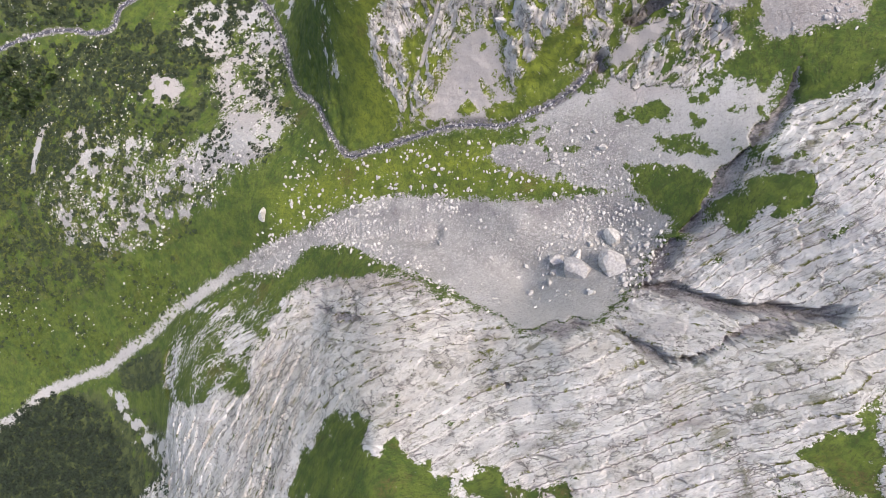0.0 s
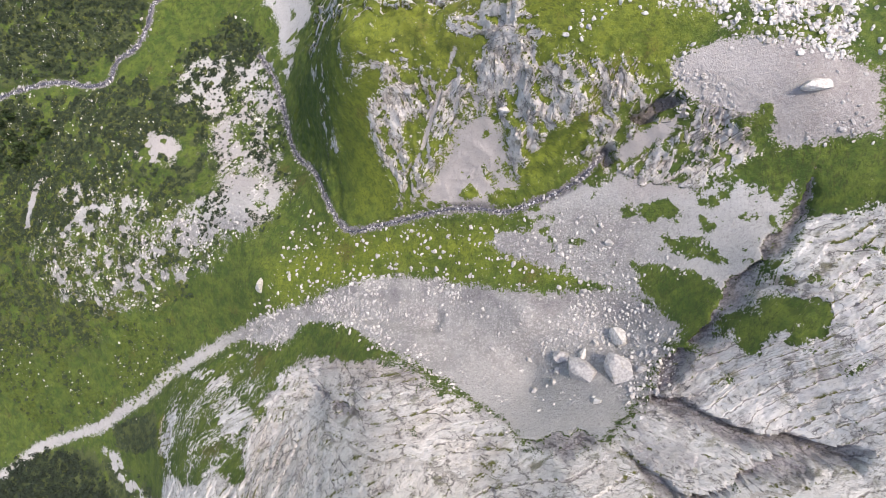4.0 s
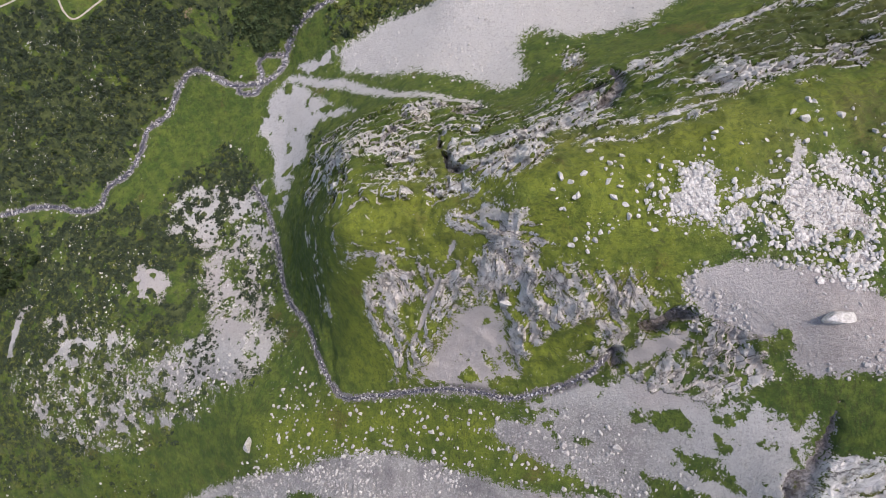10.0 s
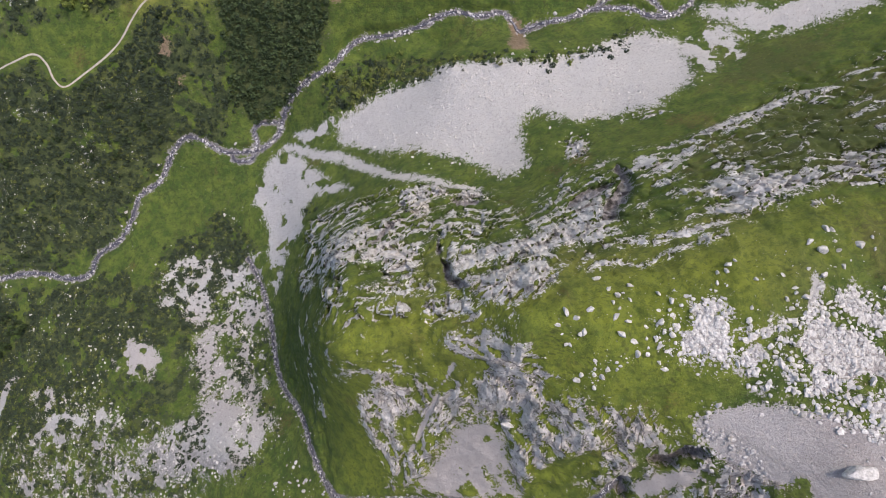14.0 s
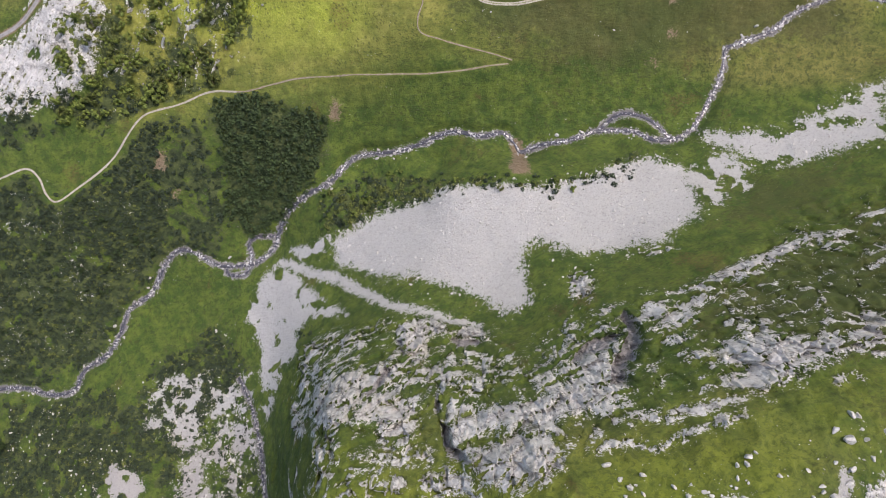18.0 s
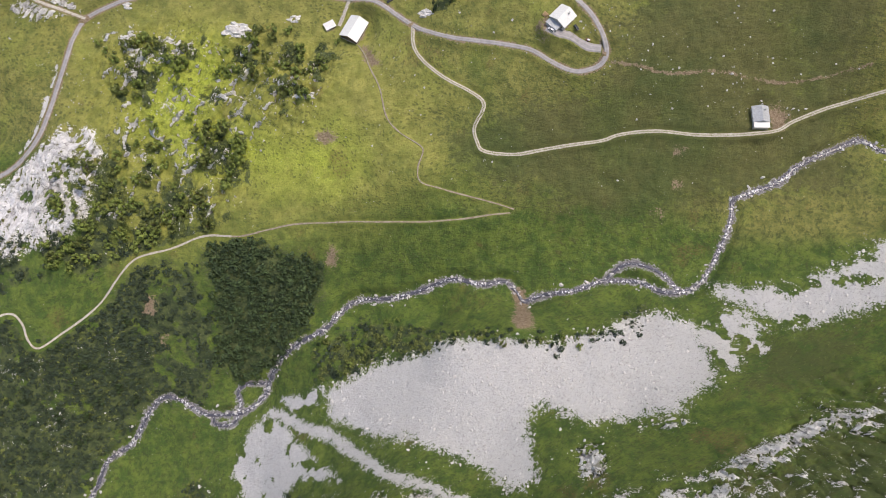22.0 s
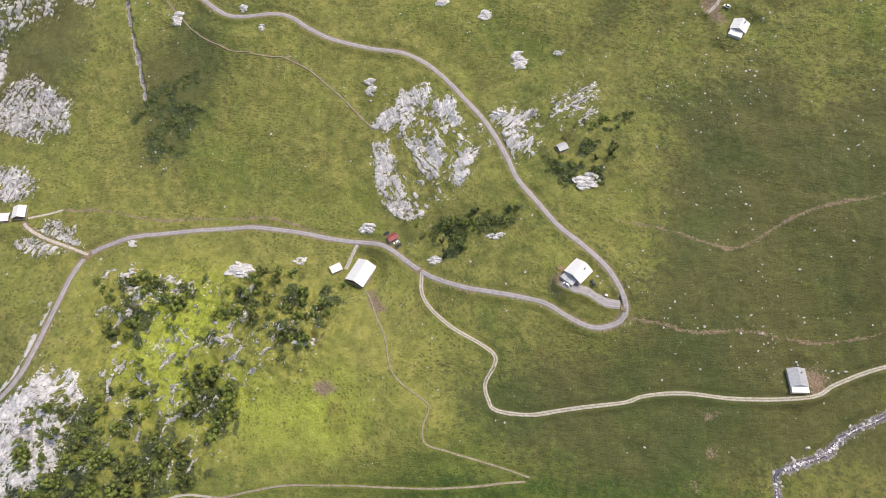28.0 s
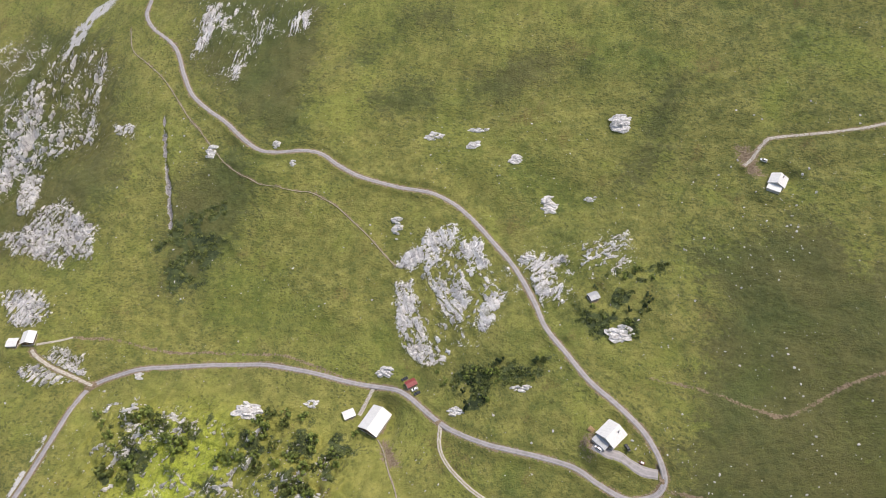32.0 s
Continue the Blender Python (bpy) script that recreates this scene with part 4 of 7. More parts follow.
SCRUB = {
    "west_mid": ([(-258, 149), (-210, 153), (-175, 136), (-170, 103), (-183, 83), (-223, 85), (-251, 109)], 10, 0.45),
    "trail_scrub": ([(-285, 323), (-234, 360), (-219, 382), (-173, 394), (-169, 358), (-157, 323), (-177, 293), (-299, 290), (-297, 319)], 10, 0.72),
    "dark_slope": ([(-421, -177), (-378, -141), (-331, -132), (-281, -153), (-262, -176), (-247, -197), (-413, -232)], 6, 0.97),
    "dark_clump": ([(-276, -101), (-227, -78), (-212, -102), (-247, -116), (-270, -119)], 4, 0.95),
    "trees_a": ([(-268, 447), (-233, 468), (-223, 422), (-181, 444), (-150, 415), (-190, 398), (-227, 388), (-263, 377), (-283, 377)], 8, 0.6),
    "trees_b": ([(-257, 542), (-221, 543), (-182, 537), (-194, 513), (-205, 490), (-219, 491)], 7, 0.3),
    "trees_c": ([(-158, 533), (-119, 547), (-68, 532), (-80, 509), (-101, 486), (-123, 503), (-158, 514)], 7, 0.35),
    "trees_d": ([(-178, 471), (-154, 479), (-138, 468), (-140, 438), (-159, 437), (-173, 450)], 6, 0.6),
    "north_west": ([(-420, 322), (-304, 341), (-280, 322), (-240, 355), (-215, 382), (-195, 385), (-222, 352), (-200, 332), (-228, 312), (-208, 300), (-220, 289), (-237, 255), (-270, 208), (-311, 194),
                    (-440, 190)], 16, 0.93),
    "grove": ([(-167, 398), (-143, 402), (-83, 382), (-86, 371), (-94, 348), (-118, 322), (-145, 306), (-158, 318), (-161, 349)], 10, 1.0),
    "west": ([(-460, 175), (-296, 180), (-237, 193), (-170, 242), (-138, 210), (-154, 176), (-180, 142), (-224, 137), (-254, 107), (-293, 63), (-470, 36)], 16, 0.78),
    "west_low": ([(-440, 120), (-300, 112), (-205, 92), (-165, 45), (-190, 10), (-260, 0), (-300, -40), (-440, -50)], 20, 0.62),
    "south_west": ([(-500, -192), (-378, -151), (-330, -131), (-283, -126), (-192, -143), (-178, -180), (-300, -300), (-500, -300)], 10, 0.92),
    "tree_slope": ([(-257, 521), (-192, 555), (-130, 550), (-73, 528), (-77, 496), (-140, 456), (-170, 429), (-194, 402), (-261, 399), (-253, 432), (-238, 479)], 14, 0.08),
    "trail_side": ([(-330, 360), (-250, 372), (-215, 395), (-200, 420), (-260, 400), (-330, 410)], 12, 0.6),
    "bank": ([(-91, 328), (-60, 347), (5, 338), (55, 335), (97, 336), (126, 356), (127, 347), (96, 328), (54, 325), (5, 329), (-49, 318), (-91, 304)], 6, 0.6),
    "pavement_foot": ([(-42, 571), (-1, 573), (41, 572), (38, 566), (3, 555), (-9, 536), (-20, 555)], 6, 0.6),
    "little_hut": ([(48, 613), (78, 626), (104, 627), (86, 581), (70, 578), (48, 597)], 8, 0.5),
    "north_strip": ([(-247, 655), (-234, 675), (-198, 690), (-185, 667), (-201, 622), (-216, 614), (-238, 636)], 10, 0.55),
}
HEATH = {   # dark dwarf-shrub turf on the upper alp
    "slope": [(185, 331), (232, 339), (209, 300), (146, 299)], 
    "a": [(-105, 746), (-104, 769), (-75, 778), (-48, 768), (-46, 746), (-79, 740)], "b": [(-36, 748), (-35, 776), (-1, 794), (36, 787), (41, 760), (2, 748)],
    "c": [(40, 782), (63, 776), (58, 756), (41, 760)], "d": [(-88, 812), (-82, 837), (-47, 839), (-40, 809)], "e": [(-202, 751), (-204, 780), (-143, 771), (-140, 724), (-174, 723)],
    "f": [(-129, 790), (-115, 814), (-92, 807), (-102, 788)], "g": [(79, 710), (100, 754), (121, 753), (113, 727), (96, 681), (72, 681)], "k": [(-280, 880), (-140, 860), (-150, 730), (-190, 735), (-250, 790)], "l": [(-440, 640), (-300, 640), (-285, 700), (-300, 780), (-350, 860), (-450, 900), (-520, 760)],
    "h": [(-250, 690), (-200, 735), (-170, 690), (-200, 625), (-240, 620)],
    # m: browner turf, darkened further to stand in for shade over the meadow
    "m": [(70, 405), (260, 425), (262, 640), (120, 600), (100, 500), (70, 470)], "n": [(130, 258), (230, 300), (330, 320), (330, 240), (180, 222), (115, 235)], "o": [(170, 205), (330, 245), (330, 160), (200, 140)],
    "i": [(110, 640), (200, 650), (230, 560), (150, 555)], "j": [(-20, 470), (40, 480), (120, 490), (200, 440), (100, 400), (0, 440)],
}
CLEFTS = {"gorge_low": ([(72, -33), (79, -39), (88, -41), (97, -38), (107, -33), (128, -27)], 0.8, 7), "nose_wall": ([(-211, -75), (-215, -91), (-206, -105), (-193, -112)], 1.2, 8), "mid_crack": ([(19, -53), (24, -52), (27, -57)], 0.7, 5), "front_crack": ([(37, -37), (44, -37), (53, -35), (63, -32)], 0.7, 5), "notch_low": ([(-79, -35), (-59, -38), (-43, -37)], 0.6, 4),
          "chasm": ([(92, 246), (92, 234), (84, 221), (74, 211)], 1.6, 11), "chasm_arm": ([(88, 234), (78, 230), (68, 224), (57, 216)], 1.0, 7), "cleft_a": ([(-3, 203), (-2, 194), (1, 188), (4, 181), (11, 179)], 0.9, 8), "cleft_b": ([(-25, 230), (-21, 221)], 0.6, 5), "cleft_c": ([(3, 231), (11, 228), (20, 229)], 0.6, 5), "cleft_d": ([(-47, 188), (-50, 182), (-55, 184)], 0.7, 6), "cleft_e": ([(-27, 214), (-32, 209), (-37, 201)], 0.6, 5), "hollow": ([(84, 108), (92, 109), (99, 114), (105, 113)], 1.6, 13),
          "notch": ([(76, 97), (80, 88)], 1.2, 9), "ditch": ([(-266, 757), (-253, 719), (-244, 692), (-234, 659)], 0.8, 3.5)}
SOIL = {   # bare brown earth in the pasture
    "scrape": [(-96, 469), (-84, 473), (-74, 466), (-86, 462)], "by_trail": [(-79, 397), (-74, 391), (-75, 381), (-84, 384)], "ford": [(43, 370), (51, 367), (58, 339), (44, 339)], "a": [(143, 455), (151, 452), (149, 447), (142, 449)],
    "b": [(143, 435), (151, 433), (149, 428), (142, 430)], "c": [(130, 419), (141, 415), (140, 411), (131, 414)], "west_a": [(-212, 364), (-204, 364), (-205, 352), (-212, 352)], "west_b": [(-204, 340), (-197, 340), (-198, 330), (-204, 332)],
    "track_yard": [(201, 478), (209, 481), (216, 474), (210, 464), (202, 464)], "upper_yard": [(148, 700), (156, 698), (160, 684), (168, 682), (158, 676), (150, 686)], "farm_yard": [(52, 523), (60, 529), (66, 516), (58, 513)],
    "barn": [(-62, 532), (-52, 528), (-46, 512), (-54, 512), (-60, 520)],
}
# lines on the plan
ROAD = [(-338, 923), (-323, 896), (-313, 878), (-312, 860), (-299, 842), (-273, 819), (-258, 792), (-241, 767), (-209, 742), (-182, 720), (-164, 716), (-134, 717), (-116, 707), (-98, 698),
        (-65, 691), (-36, 684), (-20, 673), (-3, 655), (13, 634), (26, 608), (33, 590), (45, 574), (60, 555), (75, 540), (88, 525), (96, 508), (94, 499), (86, 495),
        (76, 495), (62, 502), (49, 510), (29, 516), (5, 522), (-13, 530), (-27, 539)]
ROAD += [(-49, 557), (-64, 563), (-84, 566), (-117, 572), (-151, 577), (-183, 576), (-219, 572), (-247, 566), (-264, 558), (-270, 543), (-273, 524), (-278, 506), (-282, 488), (-288, 469),
         (-301, 453), (-318, 442), (-345, 430), (-400, 415)]
TRACK = [(-26, 537), (-25, 523), (-18, 511), (-5, 499), (12, 489), (21, 482), (21, 476), (16, 466), (18, 457), (23, 451), (43, 449), (63, 452), (95, 456), (108, 460), (128, 462), (160, 460),
         (193, 461), (208, 464), (220, 471), (248, 481), (300, 492)]
TRAIL_LOW = [(-390, 325), (-340, 337), (-322, 343), (-304, 349), (-295, 343), (-289, 331), (-281, 326), (-268, 336), (-252, 348), (-240, 360), (-229, 376), (-216, 389), (-194, 395), (-169, 404),
             (-143, 403), (-122, 407), (-102, 410), (-66, 410), (-27, 409), (3, 410), (41, 414)]
TRAIL_UP = [(43, 416), (18, 423), (-5, 428), (-18, 431), (-20, 440), (-17, 451), (-20, 456), (-34, 466), (-42, 476), (-47, 495), (-54, 510), (-59, 523), (-64, 531)]
HUT_DRIVE = [(-264, 558), (-289, 564), (-304, 570), (-309, 574)]
HUT_PATH = [(-307, 578), (-299, 581), (-285, 586)]
MEADOW_PATH = [(-285, 586), (-258, 588), (-216, 583), (-177, 585), (-137, 583), (-112, 576), (-88, 568)]
NORTH_PATH = [(-325, 849), (-312, 822), (-274, 789), (-246, 755), (-226, 734), (-202, 710), (-177, 696), (-155, 690), (-134, 688), (-111, 677), (-89, 660), (-71, 644), (-67, 640)]
UPPER_TRACK = [(300, 712), (247, 705), (231, 703), (210, 701), (172, 704), (162, 699), (156, 691), (151, 687)]
EAST_PATH = [(97, 499), (120, 496), (137, 493), (163, 495), (193, 493), (219, 493), (260, 500)]
EAST_PATH_UP = [(92, 558), (121, 550), (156, 540), (172, 545), (192, 556), (215, 563), (250, 570)]
BARN_DRIVE = [(-71, 564), (-74, 557), (-78, 546)]
YARD = [(93, 507), (86, 508), (79, 511), (73, 514), (66, 515), (59, 519)]
TORRENT = [(-470, 150), (-383, 179), (-358, 185), (-339, 189), (-320, 189), (-300, 185), (-282, 189), (-274, 204), (-256, 217), (-247, 234), (-241, 251), (-225, 264), (-213, 285), (-202, 296),
           (-189, 294), (-171, 285), (-154, 285), (-141, 287), (-128, 298), (-124, 308), (-116, 322), (-100, 334), (-84, 342), (-72, 355), (-60, 363), (-35, 364), (-19, 368), (4, 375), (24, 371),
           (39, 373), (47, 366), (52, 360), (64, 364), (83, 366), (102, 372)]
TORRENT += [(124, 371), (137, 364), (154, 365), (165, 376), (174, 393), (181, 411), (182, 422), (189, 425), (211, 434), (225, 445), (251, 457), (265, 462), (280, 452), (310, 452), (380, 470)]
SIDE_ARM = [(-165, 285), (-162, 278), (-149, 279), (-145, 292), (-147, 300), (-141, 306), (-127, 307)]
SIDE_ARM_UP = [(102, 372), (117, 383), (134, 378), (147, 365)]
BROOK = [(78, 95), (65, 81), (48, 73), (33, 68), (20, 70), (0, 70), (-24, 65), (-44, 61), (-58, 59), (-68, 67), (-77, 81), (-87, 99), (-104, 114), (-115, 136), (-123, 159), (-132, 180),
         (-147, 202)]
DRY_BED = [(-8, 9), (-35, 12), (-65, 12), (-91, 8), (-118, 0), (-139, -10), (-161, -21), (-187, -36), (-210, -48), (-235, -68), (-261, -84), (-289, -102), (-330, -118), (-365, -132), (-392, -152), (-420, -168), (-457, -183), (-520, -210)]
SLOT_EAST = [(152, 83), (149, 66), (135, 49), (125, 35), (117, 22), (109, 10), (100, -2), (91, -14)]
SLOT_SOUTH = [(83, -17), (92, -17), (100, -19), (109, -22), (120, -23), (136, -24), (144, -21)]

# the grid: about a metre over the valley, wider and wider out to the horizon
def axis(lo, hi, step, far, grow=1.13):
    core = list(np.arange(lo, hi, step))
    for end, way in ((0, -1), (-1, 1)):
        s, p = step, core[end]
        while abs(p) < far:
            s *= grow
            p += way * s
            core.insert(0, p) if way < 0 else core.append(p)
    return np.array(core)


GX, GY = axis(-405, 262, 0.9, 3200), axis(-165, 740, 0.92, 3400, 1.035)
MX, MY = np.meshgrid(GX, GY)
px, py = MX.ravel(), MY.ravel()
cx, cy = np.clip(px, -640, 580), np.clip(py, -470, 1270)
out_x, out_y = np.abs(px - cx), np.abs(py - cy)
z = base_height(cx, cy) + np.where(px < cx, 0.12, 0.3) * out_x + 0.3 * out_y
far = smooth(out_x + out_y, 0, 900)
z += far * (fbm(px, py, 700, 3, 5, True) - 0.35) * 420

bend_x, bend_y = (fbm(px, py, 28, 5) - 0.5) * 18 + (fbm(px, py, 6, 7, 2) - 0.5) * 5, (fbm(px, py, 28, 9) - 0.5) * 18 + (fbm(px, py, 6, 8, 2) - 0.5) * 5
warp_x, warp_y = (fbm(px, py, 46, 11) - 0.5) * 34, (fbm(px, py, 46, 13) - 0.5) * 34
lump, grain, mottle = fbm(px, py, 16, 21, 4), fbm(px, py, 5, 31, 3), fbm(px, py, 9, 41, 4)
fields = {k: np.zeros(len(px)) for k in ("rock", "scree", "scrub", "earth")}
fields["bed_u"], fields["bed_v"], fields["bed_w"] = px.copy(), py.copy(), (py - 0.4 * px) / 5 + 3 * lump
relief = np.zeros(len(px))


def lay(poly, soft):
    """The points near a patch, and how far in they are (0.5 on its ragged outline)."""
    p = np.array(poly)
    near = np.flatnonzero((px > p[:, 0].min() - 25) & (px < p[:, 0].max() + 25) & (py > p[:, 1].min() - 25) & (py < p[:, 1].max() + 25))
    bend = min(1.0, 0.09 * soft)
    return near, np.clip(0.5 + inside(poly, px[near] + bend * bend_x[near], py[near] + bend * bend_y[near]) / (2 * soft), 0, 1)


def share(m, score, full, width):
    """Keeps that share of a patch, where the score is highest."""
    if full >= 0.95:
        return m
    core = score[m > 0.5]
    edge = np.quantile(core, 1 - full)
    return m * smooth(score, edge - width * core.std(), edge + width * core.std())


def cells(u, v, size, seed):
    """Split rock: for each place its block's own number (0 to 1), where it lies within the block, and how near the joint is."""
    u, v = u / size, v / size
    iu, iv = np.floor(u).astype(np.int64), np.floor(v).astype(np.int64)
    first, second = np.full(len(u), 9.0), np.full(len(u), 9.0)
    number, du, dv = np.zeros(len(u)), np.zeros(len(u)), np.zeros(len(u))
    for a in (-1, 0, 1):
        for b in (-1, 0, 1):
            ou = iu + a + 0.1 + 0.8 * lattice(iu + a, iv + b, seed) - u
            ov = iv + b + 0.1 + 0.8 * lattice(iu + a, iv + b, seed + 5) - v
            d = np.hypot(ou, ov)
            nearer = d < first
            second = np.where(nearer, first, np.minimum(second, d))
            number = np.where(nearer, lattice(iu + a, iv + b, seed + 11), number)
            du, dv, first = np.where(nearer, ou, du), np.where(nearer, ov, dv), np.where(nearer, d, first)
    return number, du, dv, second - first


laid = []
SOUTH = {"south_cliff": 0.2, "nose": 0.2, "slab_top": 0.3, "beds_mid": 0.75, "beds_east": 1.0, "gorge_rib": 0.15, "fold_wall": 0.7}     # how clearly bedded
fields["tone"], fields["bedded"] = np.full(len(px), 0.5), np.zeros(len(px))
for k, (name, (poly, soft, full, angle, high, step)) in enumerate(ROCK.items()):
    hill, crag = name.startswith("hill_") or name in ("gully_face", "buff_pillar", "east_buff", "slab_mid"), name.startswith(("crag_", "rib_", "north", "far"))
    near, m = lay(poly, soft)
    c, s = math.cos(radians(angle)), math.sin(radians(angle))
    karst = name.startswith("pavement_") or name in ("pavement", "pavement_east", "white_slab", "tree_slope", "knoll", "rib_w_low", "hill_top", "far_west", "upper_ribs")
    bend = 0.22 if name.startswith("beds_") else 0.5 if name in SOUTH else 1.0      # the southern beds run straighter
    wx, wy = px[near] + warp_x[near] * 0.35 * bend, py[near] + warp_y[near] * 0.35 * bend
    u, v = wx * c + wy * s + (mottle[near] - 0.5) * 5 * bend, -wx * s + wy * c + (grain[near] - 0.5) * 2.0 * bend
    if karst or crag:
        u = u * 1.6
    swell = fbm(u / 1.5, v, 34, 90 + k, 4, True)
    beds = v / step + (2.4 if crag else 1.2 * bend) * fbm(u / (1.6 if crag else 3), v, 26, 70 + k, 3)
    frac = beds - np.floor(beds)
    ledge = smooth(frac, 0.0, 0.25) - frac
    n1, a1, b1, gap1 = cells(u / 1.5, v, 2.1 * step, 300 + k)
    n2, a2, b2, gap2 = cells(u / 1.8, v, 0.85 * step, 400 + k)
    n3, a3, b3, gap3 = cells(u / 1.3, v, 0.42 * step, 500 + k)
    big = (n1 - 0.5) + 0.9 * b1 + (n1 - 0.5) * 0.9 * a1 - 0.45 * (1 - smooth(gap1, 0.0, 0.14))
    small = (n2 - 0.5) + 0.7 * b2 + (n2 - 0.5) * a2 - 0.5 * (1 - smooth(gap2, 0.0, 0.16))
    chips = (n3 - 0.5) - 0.3 * (1 - smooth(gap3, 0.0, 0.2))
    if hill and py[near].mean() < -20:      # worn broad gullies
        crest = fbm(u / 2.2, v, 17, 600 + k, 2, True)
        shape = high * (0.7 * (swell - 0.55) + 1.2 * (crest - 0.6) + 0.3 * big + 0.07 * small + 0.02 * chips)
    elif hill:      # fluted by water, along the fall line
        crest = fbm(u / 3.2, v, 9, 600 + k, 5, True) + 0.4 * fbm(u / 1.3, v, 5, 650 + k, 3, True)
        shape = high * (0.5 * (swell - 0.55) + 1.9 * (crest - 0.75) + 0.1 * big + 0.1 * small + 0.05 * chips)
    elif crag:    # rounded by ice, parted by grooves
        crest = 1.1 - fbm(u / 1.15, v, 17, 600 + k, 5, True)
        shape = high * (0.8 * (swell - 0.55) + 1.1 * (crest - 0.55) + 0.34 * big + 0.2 * small + 0.05 * chips - 0.3 * (1 - smooth(gap1, 0.0, 0.12))) + 0.55 * step * ledge
    else:
        crest = fbm(u / 1.7, v, 15, 600 + k, 3 if name in SOUTH else 6, True)
        shape = high * (0.55 * (swell - 0.55) + (0.7 if name in SOUTH else 1.1) * (crest - 0.55) + 0.28 * big + (0.09 if name in SOUTH else 0.17) * small + (0.02 if name in SOUTH else 0.06) * chips) + (0.15 if karst else 0.7 * SOUTH.get(name, 0.6)) * step * ledge
    if name == "south_cliff":      # broad buttresses and hollows
        shape = shape + 7 * (fbm(wx, wy, 46, 5, 4, True) - 0.55)
    relief[near] += m * shape
    inner = m > 0.25
    at = near[inner]
    fields["bedded"][at] = SOUTH.get(name, 0.15 if crag else 0.0)
    fields["bed_u"][at] = u[inner] * (2.2 if karst or name in ("gully_face", "buff_pillar", "slab_mid") else 1.3 if crag else 1.0)
    fields["bed_v"][at], fields["bed_w"][at], fields["tone"][at] = v[inner], beds[inner], (0.45 * n1 + 0.55 * n2)[inner]
    score = 0.3 * n1 + 0.3 * n2 - 0.2 * b2 + 0.25 * n3 + (0.3 if crag else 1.1) * (crest - 0.55) + (0.0 if hill else (0.1 if karst else 0.15 if crag else 0.4) * (1 - smooth(frac, 0.2, 0.55)))
    laid.append((near, m, full, score, 0.8 if crag else 0.5))
# fallen rock and turf lie more evenly
calm = np.zeros(len(px))
for table in (LAWN, {k: p[0] for k, p in SCREE.items() if p[2] > 0.68}):
    for poly in table.values():
        near, m = lay(poly, 6)
        calm[near] = np.maximum(calm[near], m)
relief *= 1 - 0.85 * smooth(calm, 0.3, 0.7)
z += relief
rise = np.gradient(z.reshape(MX.shape), GY, GX)
steep = np.hypot(*rise).ravel()
for near, m, full, blocks, face in laid:
    score = face * np.clip(steep[near], 0, 2.2) + 0.75 * blocks + 0.6 * fbm(px[near], py[near], 17, 44, 4) + 0.4 * grain[near]
    fields["rock"][near] = np.maximum(fields["rock"][near], share(m, score, full, 1.2))
for poly in LAWN.values():
    near, m = lay(poly, 4)
    fields["rock"][near] *= 1 - smooth(m + 1.0 * (mottle[near] - 0.5) + 0.9 * (grain[near] - 0.5), 0.0, 1.0)
for name, table in (("scree", SCREE), ("scrub", SCRUB)):
    for k, (poly, soft, full) in enumerate(table.values()):
        near, m = lay(poly, soft)
        score = fbm(px[near], py[near], 8, 140 + 7 * k, 5) + 0.7 * mottle[near] + 0.45 * grain[near]
        fields[name][near] = np.maximum(fields[name][near], share(m, score, full, 1.2))
for poly in LAWN.values():
    near, m = lay(poly, 4)
    fields["scree"][near] *= 1 - smooth(m + 0.8 * (mottle[near] - 0.5) + 0.8 * (grain[near] - 0.5), 0.2, 0.9)
# the old slip: turf torn into curved pale rents
turn_d = np.hypot(px - (168), (py - (334)) * 1.25) + 5 * (lump - 0.5)
rents = np.cos(turn_d / 1.1 + 9 * mottle + 6 * lump + 0.09 * (px - 168)) * smooth(turn_d, 4, 9) * (1 - smooth(turn_d, 17, 23))
fields["scree"] = np.maximum(fields["scree"], 0.72 * smooth(rents, 0.0, 0.8) * smooth(mottle + grain, 0.75, 1.1))
fields["scrub"] *= 1 - smooth(fields["scree"], 0.4, 0.6)
fields["rock"] *= 1 - smooth(fields["scree"], 0.45, 0.75)
rough = np.zeros(len(px))
for poly in (*(ROCK[k][0] for k in ("hill_south", "hill_top", "hill_west", "north_crags", "tree_slope", "knoll")), SCREE["boulder_alp"][0], [(-40, 165), (55, 190), (100, 205), (260, 235), (260, 200), (80, 155), (20, 170)]):
    near, m = lay(poly, 10)
    rough[near] = np.maximum(rough[near], m)
hummock = rough * (fbm(px, py, 9, 209, 4, True) - 0.55) * 6 + (lump - 0.5) * 4.2 + (grain - 0.5) * 1.3 + (fbm(px, py, 55, 207, 4) - 0.5) * 10 * smooth(py, 380, 440)
# cattle steps and hummocks on the turf
tread = z / 1.25 + 1.8 * fbm(px, py, 18, 203, 3)
tread = np.abs(2 * (tread - np.floor(tread)) - 1) * smooth(fbm(px, py, 34, 205, 3), 0.4, 0.62) * smooth(steep, 0.15, 0.35) * (1 - smooth(steep, 0.9, 1.4))
steps = fbm(px / 2, py, 3.4, 201, 2, True) * 0.2 + 0.25 * tread
z += hummock * (1 - 0.6 * smooth(fields["scree"], 0.3, 0.6)) + steps * (1 - smooth(fields["rock"] + fields["scree"], 0.3, 0.6))



